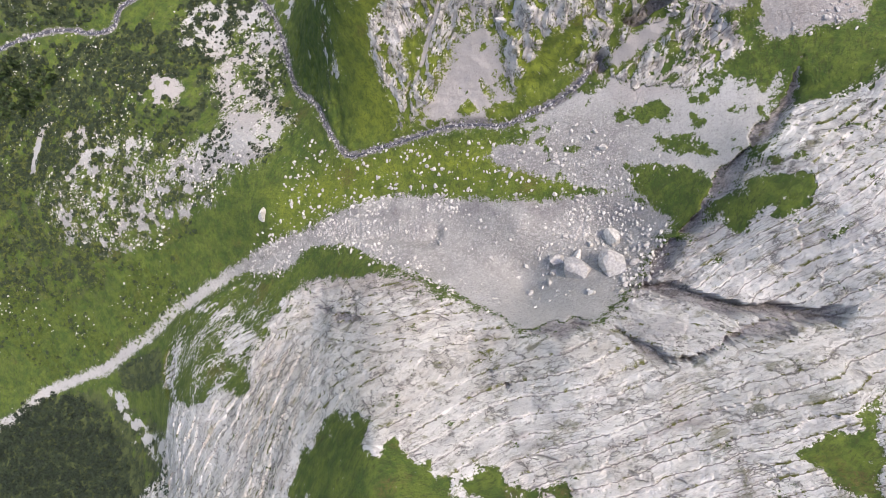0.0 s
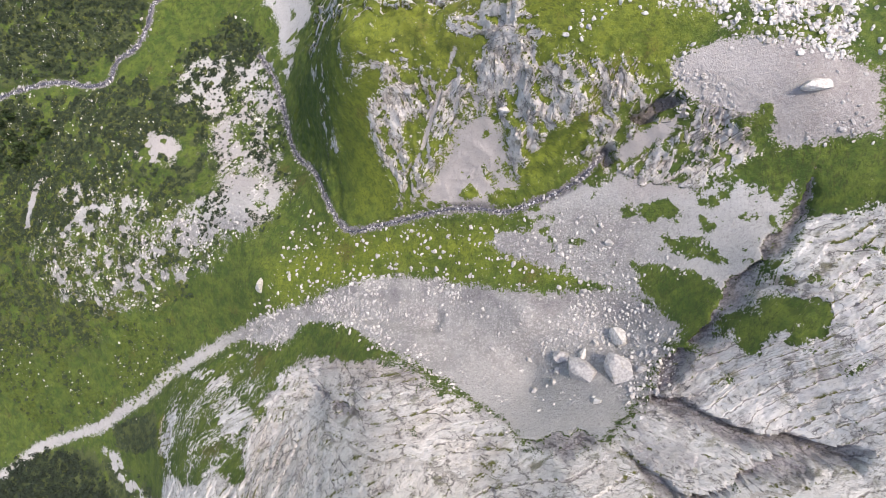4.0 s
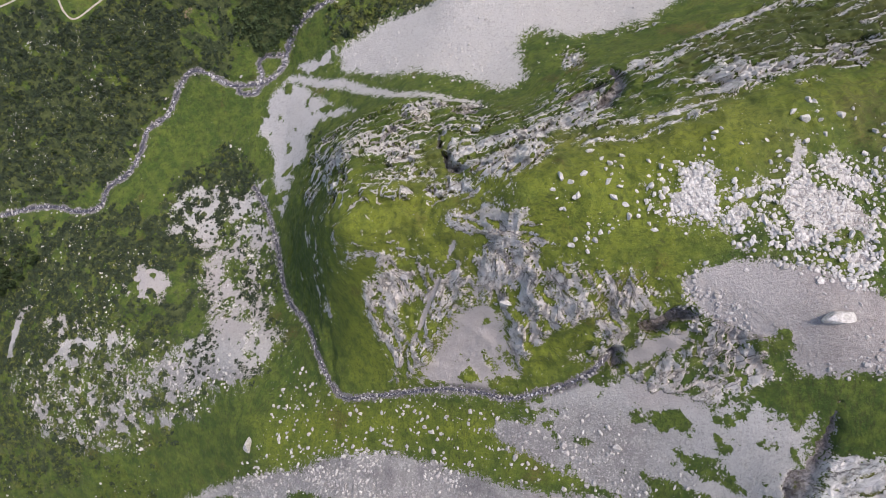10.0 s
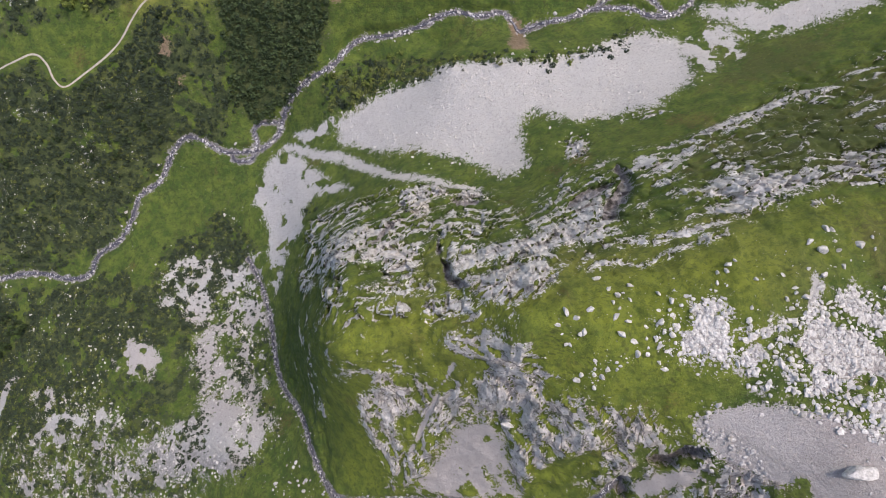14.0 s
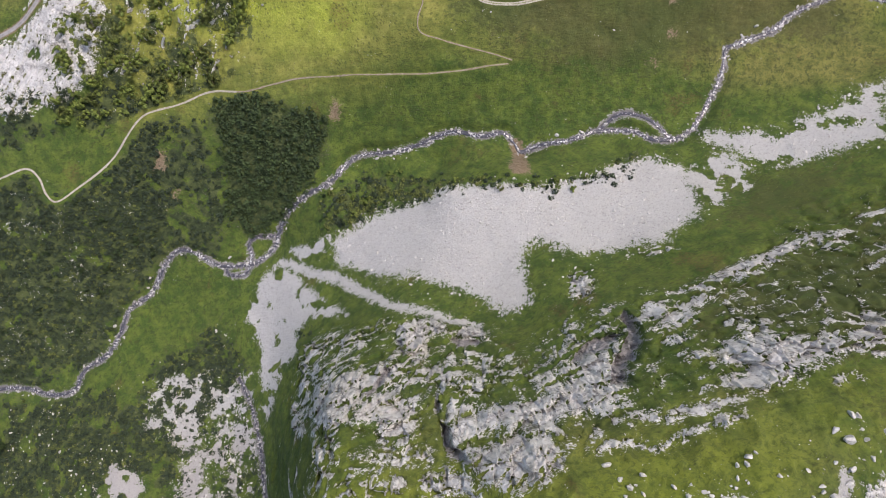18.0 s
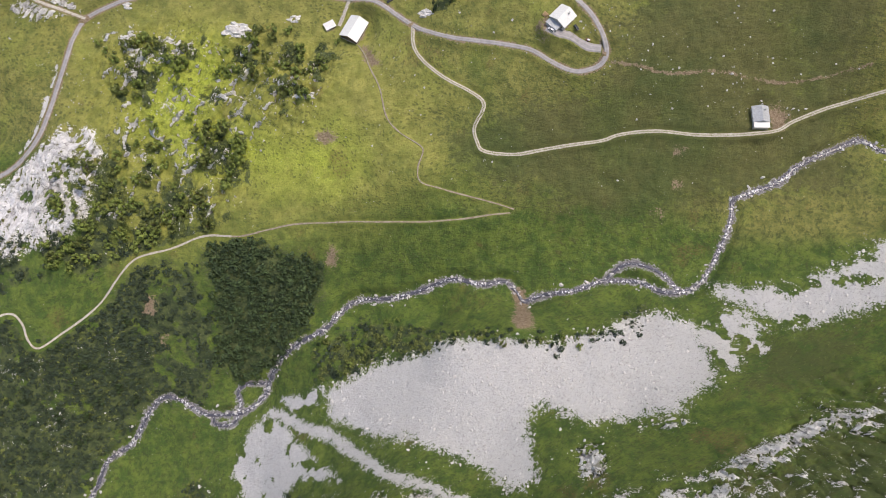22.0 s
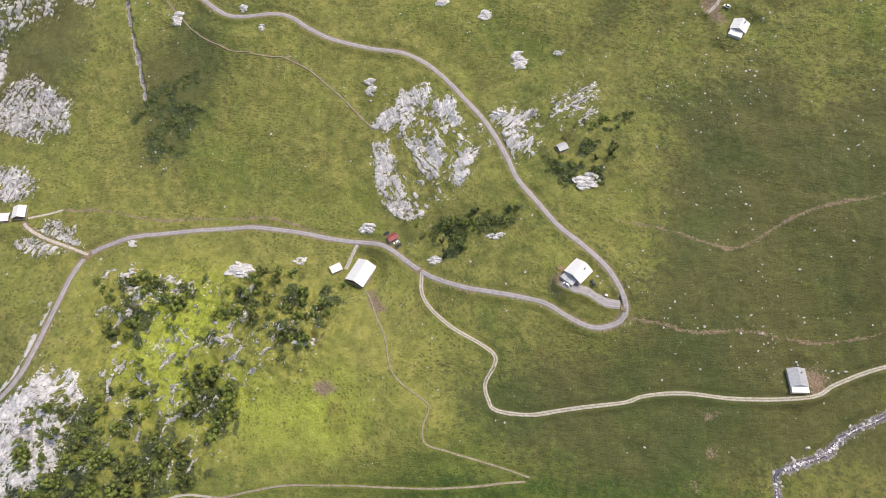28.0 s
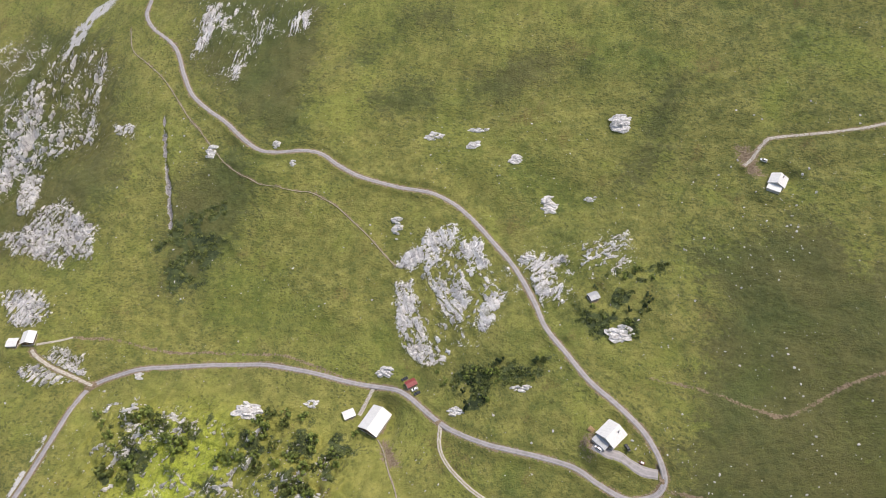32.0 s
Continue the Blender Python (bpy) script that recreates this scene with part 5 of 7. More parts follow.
def grid_sample(values, ax, ay):
    """A field of the grid at any places, between its points."""
    ax, ay = np.atleast_1d(np.asarray(ax, float)), np.atleast_1d(np.asarray(ay, float))
    v = values.reshape(MX.shape)
    i, j = np.clip(np.searchsorted(GX, ax) - 1, 0, len(GX) - 2), np.clip(np.searchsorted(GY, ay) - 1, 0, len(GY) - 2)
    fx, fy = (ax - GX[i]) / (GX[i + 1] - GX[i]), (ay - GY[j]) / (GY[j + 1] - GY[j])
    return (v[j, i] * (1 - fx) + v[j, i + 1] * fx) * (1 - fy) + (v[j + 1, i] * (1 - fx) + v[j + 1, i + 1] * fx) * fy


def near_line(line, reach, heights):
    """Distance of the grid's points from a line, and the line's height beside them."""
    dist, level = np.full(MX.shape, 1e6), np.zeros(MX.shape)
    for (x0, y0), h in zip(line, heights):
        i0, i1 = np.searchsorted(GX, (x0 - reach, x0 + reach))
        j0, j1 = np.searchsorted(GY, (y0 - reach, y0 + reach))
        d = np.hypot(GX[None, i0:i1] - x0, GY[j0:j1, None] - y0)
        closer = d < dist[j0:j1, i0:i1]
        dist[j0:j1, i0:i1][closer], level[j0:j1, i0:i1][closer] = d[closer], h
    return dist.ravel(), level.ravel()


def even(h, n):
    """Heights along a line, levelled over n places."""
    k = np.ones(n) / n
    return np.convolve(np.concatenate([np.full(n // 2, h[0]), h, np.full(n - 1 - n // 2, h[-1])]), k, "valid")


def cut(points, half, bank, drop, levelled=15):
    """Levels the ground along a line of that half width, with banks; drop: how far below it lies. Returns the line with its heights."""
    global z
    line = spline(points, 1.2)
    h = even(grid_sample(z, line[:, 0], line[:, 1]), levelled) - drop
    d, level = near_line(line, half + bank, h)
    w = 1 - smooth(d, half, half + bank)
    z = z * (1 - w) + level * w
    return np.column_stack([line, h]), d


# the shade down in slots and clefts, kept as a mask for darker colour
cleft_shade = np.zeros(len(px))
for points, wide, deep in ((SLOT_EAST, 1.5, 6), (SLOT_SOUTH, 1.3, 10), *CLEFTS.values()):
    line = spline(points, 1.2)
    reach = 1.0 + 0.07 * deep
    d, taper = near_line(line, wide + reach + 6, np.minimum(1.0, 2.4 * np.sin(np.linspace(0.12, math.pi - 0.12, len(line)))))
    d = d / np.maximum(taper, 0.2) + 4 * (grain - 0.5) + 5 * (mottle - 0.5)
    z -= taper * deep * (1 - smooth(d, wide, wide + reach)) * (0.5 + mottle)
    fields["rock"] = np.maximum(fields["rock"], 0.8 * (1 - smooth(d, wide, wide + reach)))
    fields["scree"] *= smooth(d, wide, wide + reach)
    cleft_shade = np.maximum(cleft_shade, 1 - smooth(d, wide, wide + reach))
lines = {}
for name, points, half, bank, drop, gravel in (("dry_bed", DRY_BED, 3.5, 6, 0.8, 4.2), ("brook", BROOK, 1.2, 3, 2.0, 2.0), ("torrent", TORRENT, 2.2, 5, 2.0, 2.3), ("side_arm", SIDE_ARM, 1.2, 3, 1.0, 2.5),
                                               ("side_arm_up", SIDE_ARM_UP, 1.2, 3, 1.0, 2.5)):
    lines[name], d = cut(points, half, bank, drop)
    fields["scree"] = np.maximum(fields["scree"], np.clip(1.0 - 0.5 * d / (gravel * (0.6 + 0.8 * mottle)), 0, 1))
# building plots are level: place and radius
PLOTS = [(-67, 541.5, 10.5), (-84.4, 545.6, 5), (-47.2, 564.2, 5.5), (68.3, 524.3, 9.5), (195.9, 471, 8), (168.5, 673, 8), (-313, 581, 7), (-323, 577, 6), (60.8, 608, 5)]
plot_z = {}
for x0, y0, wide in PLOTS:
    h = float(np.median(grid_sample(z, x0 + wide * 0.5 * np.array([-1, 1, 1, -1, 0]), y0 + wide * 0.5 * np.array([-1, -1, 1, 1, 0]))))
    d = np.hypot(px - x0, py - y0)
    w = 1 - smooth(d, wide, wide + 9)
    z = z * (1 - w) + h * w
    fields["earth"] = np.maximum(fields["earth"], (1 - smooth(d, wide * 0.5, wide * 1.15)) * (0.25 + 0.7 * mottle))
    for k in ("rock", "scree", "scrub"):
        fields[k] *= 1 - w
    plot_z[x0, y0] = h
for name, points, half, bank in (("road", ROAD, 2.2, 4), ("track", TRACK, 1.7, 3), ("trail_low", TRAIL_LOW, 1.1, 2), ("trail_up", TRAIL_UP, 0.9, 1.5), ("hut_drive", HUT_DRIVE, 1.6, 2.5),
                                 ("upper_track", UPPER_TRACK, 1.4, 2.5), ("barn_drive", BARN_DRIVE, 1.5, 2), ("yard", YARD, 3.4, 2), ("hut_path", HUT_PATH, 1.2, 2)):
    lines[name], d = cut(points, half, bank, 0.0)
    worn = 1 - smooth(d, half, half + (1.6 if half > 1 else 0.5))
    fields["rock"] *= 1 - worn
    fields["scree"] *= 1 - worn
    fields["scrub"] *= smooth(d, half + 0.5, half + 3)
    if name in ("road", "hut_drive", "upper_track"):
        fields["earth"] = np.maximum(fields["earth"], worn * (0.35 + 0.5 * mottle))
for name, points in (("meadow_path", MEADOW_PATH), ("north_path", NORTH_PATH), ("east_path", EAST_PATH), ("east_path_up", EAST_PATH_UP)):
    line = spline(points, 1.2)
    lines[name] = np.column_stack([line, grid_sample(z, line[:, 0], line[:, 1])])
    d, _ = near_line(line, 3, np.zeros(len(line)))
    fields["earth"] = np.maximum(fields["earth"], np.clip(0.95 - d / 2.2, 0, 1) * (0.6 + 0.9 * (mottle - 0.25)))
for poly in SOIL.values():
    near, m = lay(poly, 4)
    fields["earth"][near] = np.maximum(fields["earth"][near], 0.95 * m * (0.35 + mottle[near]))
fields["heath"] = np.zeros(len(px))
for poly in HEATH.values():
    near, m = lay(poly, 20)
    fields["heath"][near] = np.maximum(fields["heath"][near], m)
# painted cleft shade first, then darker stone and the wet stream beds
fields["wet_shade"] = 0.9 * cleft_shade
DARK_STONE = {   # darker stone; for cave and gully the recess shade is put into the colour
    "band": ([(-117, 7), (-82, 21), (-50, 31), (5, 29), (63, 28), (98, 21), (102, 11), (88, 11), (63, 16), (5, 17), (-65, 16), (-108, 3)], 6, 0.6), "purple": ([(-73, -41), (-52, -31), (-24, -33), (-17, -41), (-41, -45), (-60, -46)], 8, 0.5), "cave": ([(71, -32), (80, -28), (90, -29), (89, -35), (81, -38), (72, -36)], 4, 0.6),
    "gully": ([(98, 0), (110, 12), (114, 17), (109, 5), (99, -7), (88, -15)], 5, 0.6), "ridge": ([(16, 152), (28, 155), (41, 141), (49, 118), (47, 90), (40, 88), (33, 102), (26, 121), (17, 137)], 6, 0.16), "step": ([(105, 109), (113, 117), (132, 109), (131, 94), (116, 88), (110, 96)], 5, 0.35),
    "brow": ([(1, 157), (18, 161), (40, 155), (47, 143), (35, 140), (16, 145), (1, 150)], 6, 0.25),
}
for poly, soft, amount in DARK_STONE.values():
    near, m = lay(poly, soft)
    fields["wet_shade"][near] = np.maximum(fields["wet_shade"][near], amount * m * smooth(lump[near] + mottle[near], 0.7, 1.15))
for key, wide in (("torrent", 3.4), ("brook", 2.6), ("side_arm", 2.5), ("side_arm_up", 2.5)):
    fields["wet_shade"] = np.maximum(fields["wet_shade"], 1 - smooth(near_line(lines[key][:, :2], wide + 2, lines[key][:, 2])[0], wide * 0.6, wide + 1.5))
fields["stony"] = np.zeros(len(px))
for key, amount in (("hill_south", 0.45), ("hill_top", 0.4), ("hill_west", 0.1), ("north_crags", 0.3), ("far_west", 0.6), ("tree_slope", 0.35), ("pavement_east", 0.5), ("upper_ribs", 0.5), ("nose", 0.8), ("knoll", 0.5)):
    near, m = lay(ROCK[key][0], 12)
    fields["stony"][near] = np.maximum(fields["stony"][near], amount * m)
near, m = lay(SCRUB["north_west"][0], 14)
fields["stony"][near] = 0.4 * m
for key, amount in (("west", 1.0), ("west_low", 0.8), ("west_up", 0.8), ("boulder_alp", 0.6), ("white_east", 0.7)):
    near, m = lay(SCREE[key][0], 14)
    fields["stony"][near] = np.maximum(fields["stony"][near], amount * m)
# fresh grass between the trees, on the hill's shoulder and along the torrent; on slope and hill its brightness also
# stands in for sunlight
fields["lush_sunlit"] = np.zeros(len(px))
for poly, soft in (([(-250, 520), (-190, 545), (-120, 530), (-80, 500), (-130, 440), (-190, 425), (-245, 440)], 22), ([(-52, 175), (10, 180), (55, 185), (100, 200), (130, 190), (110, 150), (100, 120), (60, 80), (0, 70), (-58, 62), (-60, 120)], 12),
                   ([(60, 180), (180, 215), (260, 240), (330, 240), (260, 205), (150, 200)], 16), ([(-60, 60), (30, 60), (60, 35), (-30, 38), (-110, 12), (-120, 40)], 10)):
    near, m = lay(poly, soft)
    fields["lush_sunlit"][near] = np.maximum(fields["lush_sunlit"][near], m)
# where sun through a cloud gap is painted into the turf
fields["sun_patch"] = np.zeros(len(px))
for poly, soft, amount in (([(-221, 537), (-168, 547), (-154, 516), (-171, 489), (-138, 476), (-113, 465), (-74, 473), (-58, 451), (-72, 431), (-104, 437), (-136, 441), (-192, 453), (-222, 476), (-222, 508)], 14, 0.75), ([(-203, 517), (-179, 524), (-158, 518), (-160, 503), (-180, 484), (-198, 469), (-203, 491)], 10, 1.0)):
    near, m = lay(poly, soft)
    fields["sun_patch"][near] = np.maximum(fields["sun_patch"][near], amount * m)
fields["straw"] = 0.3 * smooth(py, 470, 540) * (1 - smooth(px + 60 * (lump - 0.5), 60, 150))
near, m = lay([(-266, 555), (-163, 574), (-72, 561), (-39, 536), (-15, 500), (11, 480), (15, 452), (-16, 430), (-64, 406), (-141, 401), (-227, 386), (-272, 467)], 22)
fields["straw"][near] = np.maximum(fields["straw"][near], 0.75 * m)
# straw-coloured pasture north of the torrent and on the hill's back
green_band = np.zeros(len(px))
near, m = lay([(-74, 403), (79, 405), (160, 392), (160, 371), (62, 372), (-56, 372), (-84, 385)], 12)
green_band[near] = m
fields["alp"] = np.clip(-0.6 * green_band + 0.72 * smooth(py + 0.1 * px, 385, 450) + 0.35 * smooth(py, 90, 130) * (1 - smooth(py, 190, 230)) * smooth(px, -60, -20), 0, 1)
# bleached limestone on the alp, the hill's back and the high south ledges
fields["pale"] = np.clip(0.9 * smooth(py, 330, 420) + 0.95 * smooth(py, 165, 195) + 0.8 * smooth(py, 62, 80) * (1 - smooth(py, 165, 195)) * (1 - smooth(px, 120, 150)) + 0.85 * (1 - smooth(py, -40, -5)) + 0.7 * smooth(px, 80, 120) * (1 - smooth(py, 60, 100)), 0, 1)
fields["warm"] = 0.5 * smooth(py, 75, 100) * (1 - smooth(py, 150, 175)) * (1 - fields["wet_shade"])
for key, amount in (("buff_pillar", 0.8), ("slab_mid", 0.4), ("slab_top", 0.4), ("gully_face", 0.3), ("hill_cream", 1.0), ("hill_cream_up", 1.0), ("hill_pink", 0.6), ("hill_breast", 0.9), ("hill_ridge", 0.6), ("hill_brow", 0.7), ("hill_south", 0.7), ("east_buff", 0.8)):
    near, m = lay(ROCK[key][0], 5)
    fields["warm"][near] = np.maximum(fields["warm"][near], amount * m)

gx_n, gy_n = len(GX), len(GY)
corner = (np.arange(gy_n - 1)[:, None] * gx_n + np.arange(gx_n - 1)[None, :]).ravel()
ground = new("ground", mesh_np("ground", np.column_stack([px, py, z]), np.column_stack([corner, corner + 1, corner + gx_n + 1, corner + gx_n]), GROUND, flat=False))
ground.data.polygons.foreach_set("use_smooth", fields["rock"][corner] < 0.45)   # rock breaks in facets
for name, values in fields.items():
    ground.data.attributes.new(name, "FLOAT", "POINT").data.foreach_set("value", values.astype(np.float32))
tagged(ground, "steep alpine valley ground of turf, limestone cliffs and pale scree", "ground", kind="structure")


def ground_z(x0, y0):
    return float(grid_sample(z, x0, y0)[0])


def ribbon(name, line, wide, lift, material, label, category, sag=0.0, crown=0.03):
    """A strip along a line, five points across, thick at its edges."""
    way = np.gradient(line[:, :2], axis=0)
    way /= np.linalg.norm(way, axis=1)[:, None]
    side = np.column_stack([way[:, 1], -way[:, 0]])
    n, across = len(line), np.array([-0.5, -0.47, -0.2, 0.2, 0.47, 0.5])
    rag = wide * (1 + sag * (fbm(line[:, 0], line[:, 1], 7, 300, 3) - 0.5))
    pts = np.empty((n, 6, 3))
    for k, a in enumerate(across):
        pts[:, k, :2] = line[:, :2] + side * (rag * a)[:, None]
        pts[:, k, 2] = line[:, 2] + (lift + crown * (1 - 4 * a * a) if 0 < k < 5 else -0.4)
    base = (np.arange(n - 1)[:, None] * 6 + np.arange(5)[None, :]).ravel()
    me = mesh_np(name, pts.reshape(-1, 3), np.column_stack([base, base + 1, base + 7, base + 6]), material, flat=False)
    along = np.concatenate([[0], np.cumsum(np.linalg.norm(np.diff(line[:, :2], axis=0), axis=1))])
    uv = np.stack(np.broadcast_arrays(across[None, :] + 0.5, along[:, None]), axis=-1).reshape(-1, 2)
    index = np.empty(len(me.loops), np.int32)
    me.loops.foreach_get("vertex_index", index)
    me.uv_layers.new(name="UVMap").data.foreach_set("uv", uv[index].astype(np.float32).ravel())
    return tagged(new(name, me), label, category, kind="structure")


ribbon("road", lines["road"], 3.3, 0.12, ASPHALT, "narrow worn grey asphalt mountain road across the pasture", "road")
ribbon("farm_track", lines["track"], 2.7, 0.1, GRAVEL, "pale gravel farm track with a grassy middle strip", "track", 0.3)
ribbon("hut_drive", lines["hut_drive"], 2.6, 0.1, TRAIL, "short gravel drive to a stone hut", "track", 0.4)
ribbon("hut_path", lines["hut_path"], 2.0, 0.1, TRAIL, "pale trodden path beside a hut", "path", 0.4)
ribbon("upper_track", lines["upper_track"], 2.5, 0.1, TRAIL, "pale gravel track to the upper hut", "track", 0.4)
ribbon("barn_drive", lines["barn_drive"], 3.0, 0.1, TRAIL, "short gravel drive from road to barn", "track", 0.3)
ribbon("yard", lines["yard"], 6.0, 0.1, ASPHALT, "grey gravelled yard beside a farmhouse", "yard", 0.5)
turn_in = int(np.argmax(lines["trail_low"][:, 0] > -150))
ribbon("trail", lines["trail_low"][:turn_in + 1], 1.7, 0.1, TRAIL, "pale stony footpath winding through scrub", "path", 0.5)
ribbon("trail_meadow", lines["trail_low"][turn_in:], 1.7, 0.1, TROD, "worn earthen footpath crossing the green meadow", "path", 0.6)
ribbon("trail_upper", lines["trail_up"], 1.5, 0.08, TROD, "narrow earthen footpath climbing the pasture", "path", 0.6)
ribbon("alp_path", lines["north_path"], 1.3, 0.12, TROD, "faint earthen path climbing over the upper pasture", "path", 0.7)
ribbon("torrent", lines["torrent"], 2.4, 0.25, WATER, "foaming white mountain torrent in a stony bed", "water", 0.9, 0.1)
ribbon("torrent_arm", lines["side_arm"], 2.0, 0.2, WATER, "small foaming side arm of the torrent", "water", 0.8, 0.05)
ribbon("torrent_arm_upper", lines["side_arm_up"], 2.0, 0.2, WATER, "small foaming side arm among stones", "water", 0.8, 0.05)
ribbon("brook", lines["brook"], 1.5, 0.2, BROOK_WATER, "narrow dark brook falling through a gully", "water", 0.8, 0.05)


# ---- loose rock, bushes and trees ----
rng = np.random.default_rng(7)
ICO = bmesh.new()
bmesh.ops.create_icosphere(ICO, subdivisions=1, radius=1)
ICO_V, ICO_F = np.array([v.co[:] for v in ICO.verts]), np.array([[v.index for v in f.verts] for f in ICO.faces])
ICO.free()


def sprinkle(poly, count, keep=None):
    """Random places within a patch; keep: how likely each stays."""
    p = np.array(poly, float)
    got = np.empty((0, 2))
    for _ in range(12):
        c = rng.uniform(p.min(0), p.max(0), (count * 2, 2))
        ok = inside(poly, c[:, 0], c[:, 1]) > rng.uniform(-6, 2, len(c))
        if keep is not None:
            ok &= rng.random(len(c)) < keep(c[:, 0], c[:, 1])
        got = np.vstack([got, c[ok]])
        if len(got) >= count:
            break
    return got[:count]


def off_roads(ax, ay):
    return grid_sample(ROAD_FREE, ax, ay)


ROAD_FREE = np.ones(len(px))
for key, clear in (("road", 3), ("track", 2.6), ("trail_low", 3.4), ("trail_up", 1.6), ("hut_drive", 2.4), ("upper_track", 2.2), ("yard", 5), ("barn_drive", 2.5)):
    ROAD_FREE *= (near_line(lines[key][:, :2], clear, np.zeros(len(lines[key])))[0] > clear) * 1.0
for x0, y0, wide in PLOTS:
    ROAD_FREE *= np.hypot(px - x0, py - y0) > wide
WET_FREE = (near_line(lines["torrent"][:, :2], 4, np.zeros(len(lines["torrent"])))[0] > 4) * 1.0


def rubble(name, places, sizes, material, label, flatten=0.62):
    """Many loose stones as one object: jittered solids sunk a third into the ground."""
    n = len(places)
    turn = rng.uniform(0, 2 * np.pi, n)
    axes = sizes[:, None] * np.column_stack([rng.uniform(0.75, 1.3, n), rng.uniform(0.55, 1.0, n), flatten * rng.uniform(0.7, 1.3, n)])
    v = ICO_V[None] * (1 + rng.uniform(-0.4, 0.3, (n, 12, 1))) * axes[:, None, :]
    c, s = np.cos(turn)[:, None], np.sin(turn)[:, None]
    x1, y1 = v[..., 0] * c - v[..., 1] * s, v[..., 0] * s + v[..., 1] * c
    out = np.stack([x1 + places[:, None, 0], y1 + places[:, None, 1], v[..., 2] + (grid_sample(z, places[:, 0], places[:, 1]) + 0.25 * axes[:, 2])[:, None]], axis=-1)
    faces = (ICO_F[None] + 12 * np.arange(n)[:, None, None]).reshape(-1, 3)
    return tagged(new(name, mesh_np(name, out.reshape(-1, 3), faces, material)), label, "rocks", kind="stuff")


def sizes_of(n, low, high, power=2.6):
    return low + (high - low) * rng.random(n) ** power


def thicket(name, places, radii, tall, leaves, material, label):
    """Bushes as one object: each a dome of tilted leaf clumps round a low heart."""
    n = len(places)
    d = rng.normal(size=(n, leaves, 3))
    d[..., 2] = np.abs(d[..., 2]) * 0.9
    d /= np.linalg.norm(d, axis=-1, keepdims=True)
    reach = rng.uniform(0.55, 1.05, (n, leaves, 1))
    centre = d * reach * np.stack([radii, radii, radii * tall], -1)[:, None, :]
    a = np.cross(d, rng.normal(size=(n, leaves, 3)))
    a /= np.linalg.norm(a, axis=-1, keepdims=True) + 1e-9
    lean = d + rng.normal(size=d.shape) * 0.45
    b = np.cross(lean, a)
    b /= np.linalg.norm(b, axis=-1, keepdims=True) + 1e-9
    s = (radii[:, None, None] * rng.uniform(0.24, 0.42, (n, leaves, 1)))
    bend = d * s * 0.35
    quad = np.stack([centre - a * s - bend, centre - b * s * 0.8 + bend * 0.4, centre + a * s - bend, centre + b * s * 0.8 + bend * 0.4], axis=2)
    quad[..., 0] += places[:, None, None, 0]
    quad[..., 1] += places[:, None, None, 1]
    quad[..., 2] += (grid_sample(z, places[:, 0], places[:, 1]) + 0.1 * radii)[:, None, None]
    v = quad.reshape(-1, 3)
    return tagged(new(name, mesh_np(name, v, np.arange(len(v)).reshape(-1, 4), material)), label, "bushes", kind="stuff")


def flora(field, low=0.3, high=0.75):
    return lambda ax, ay: smooth(grid_sample(fields[field], ax, ay), low, high) * off_roads(ax, ay) * grid_sample(WET_FREE, ax, ay)


def bare(ax, ay):
    return off_roads(ax, ay) * (1 - smooth(grid_sample(fields["scrub"], ax, ay), 0.4, 0.8))


def drifts(ax, ay):
    """Coarse stones lie in drifts."""
    return off_roads(ax, ay) * (0.06 + smooth(fbm(ax, ay, 26, 800, 3), 0.48, 0.66))


BOULDER_ALP = [(42, 174), (73, 181), (112, 188), (140, 197), (166, 203), (192, 200), (172, 121), (147, 131), (110, 146), (87, 153), (70, 153), (58, 141), (53, 153)]
BELT = [(-130, -5), (-90, 75), (-60, 50), (-20, 62), (40, 62), (75, 30), (10, 32), (-50, 34), (-110, 5)]
ALP = [(-330, 540), (-280, 420), (-20, 420), (230, 440), (240, 720), (-300, 760)]
STONY_ALP = [(60, 470), (330, 460), (350, 760), (120, 740), (80, 600)]
patch = {
    "hollow": sprinkle(SCREE["hollow"][0], 2600, drifts), "hollow_pale": sprinkle(SCREE["hollow"][0], 2600, drifts), "fan_pale": sprinkle(SCREE["fan"][0], 400, drifts), "fan": sprinkle(SCREE["fan"][0], 300, drifts), "east": sprinkle(SCREE["east"][0], 800, drifts),
    "boulder_alp": np.vstack([sprinkle(SCREE["boulder_alp"][0], 5200, lambda ax, ay: 0.12 + 0.9 * smooth(grid_sample(fields["scree"], ax, ay), 0.2, 0.6)), sprinkle(BOULDER_ALP, 700, drifts)]),
    "west": np.vstack([sprinkle(SCREE["west"][0], 800, bare), sprinkle(SCREE["west_low"][0], 1500, bare), sprinkle(SCREE["west_up"][0], 300, bare), sprinkle(SCRUB["west"][0], 1100, drifts), sprinkle([(-450, -40), (-300, -30), (-215, 10), (-190, -30), (-330, -105)], 350, drifts)]),
    "white": np.vstack([sprinkle([(-90, 290), (-60, 322), (60, 338), (150, 352), (158, 305), (90, 276), (40, 242), (-30, 262), (-80, 278)], 500), sprinkle(SCREE["white"][0], 1300, drifts), sprinkle(SCREE["white_east"][0], 350)]),
    "belt": sprinkle(BELT, 420, off_roads), "alp": sprinkle(ALP, 650, drifts), "stony_alp": sprinkle(STONY_ALP, 420, drifts),
}
rubble("scree_stones", np.vstack([patch["hollow"], patch["fan"], patch["east"]]), sizes_of(3700, 0.2, 1.4, 6), STONE_GREY, "loose grey limestone rubble on the scree")
rubble("boulder_field", patch["boulder_alp"], sizes_of(len(patch["boulder_alp"]), 0.2, 1.5, 4.5), STONE_PALE, "field of bleached white boulders on turf")
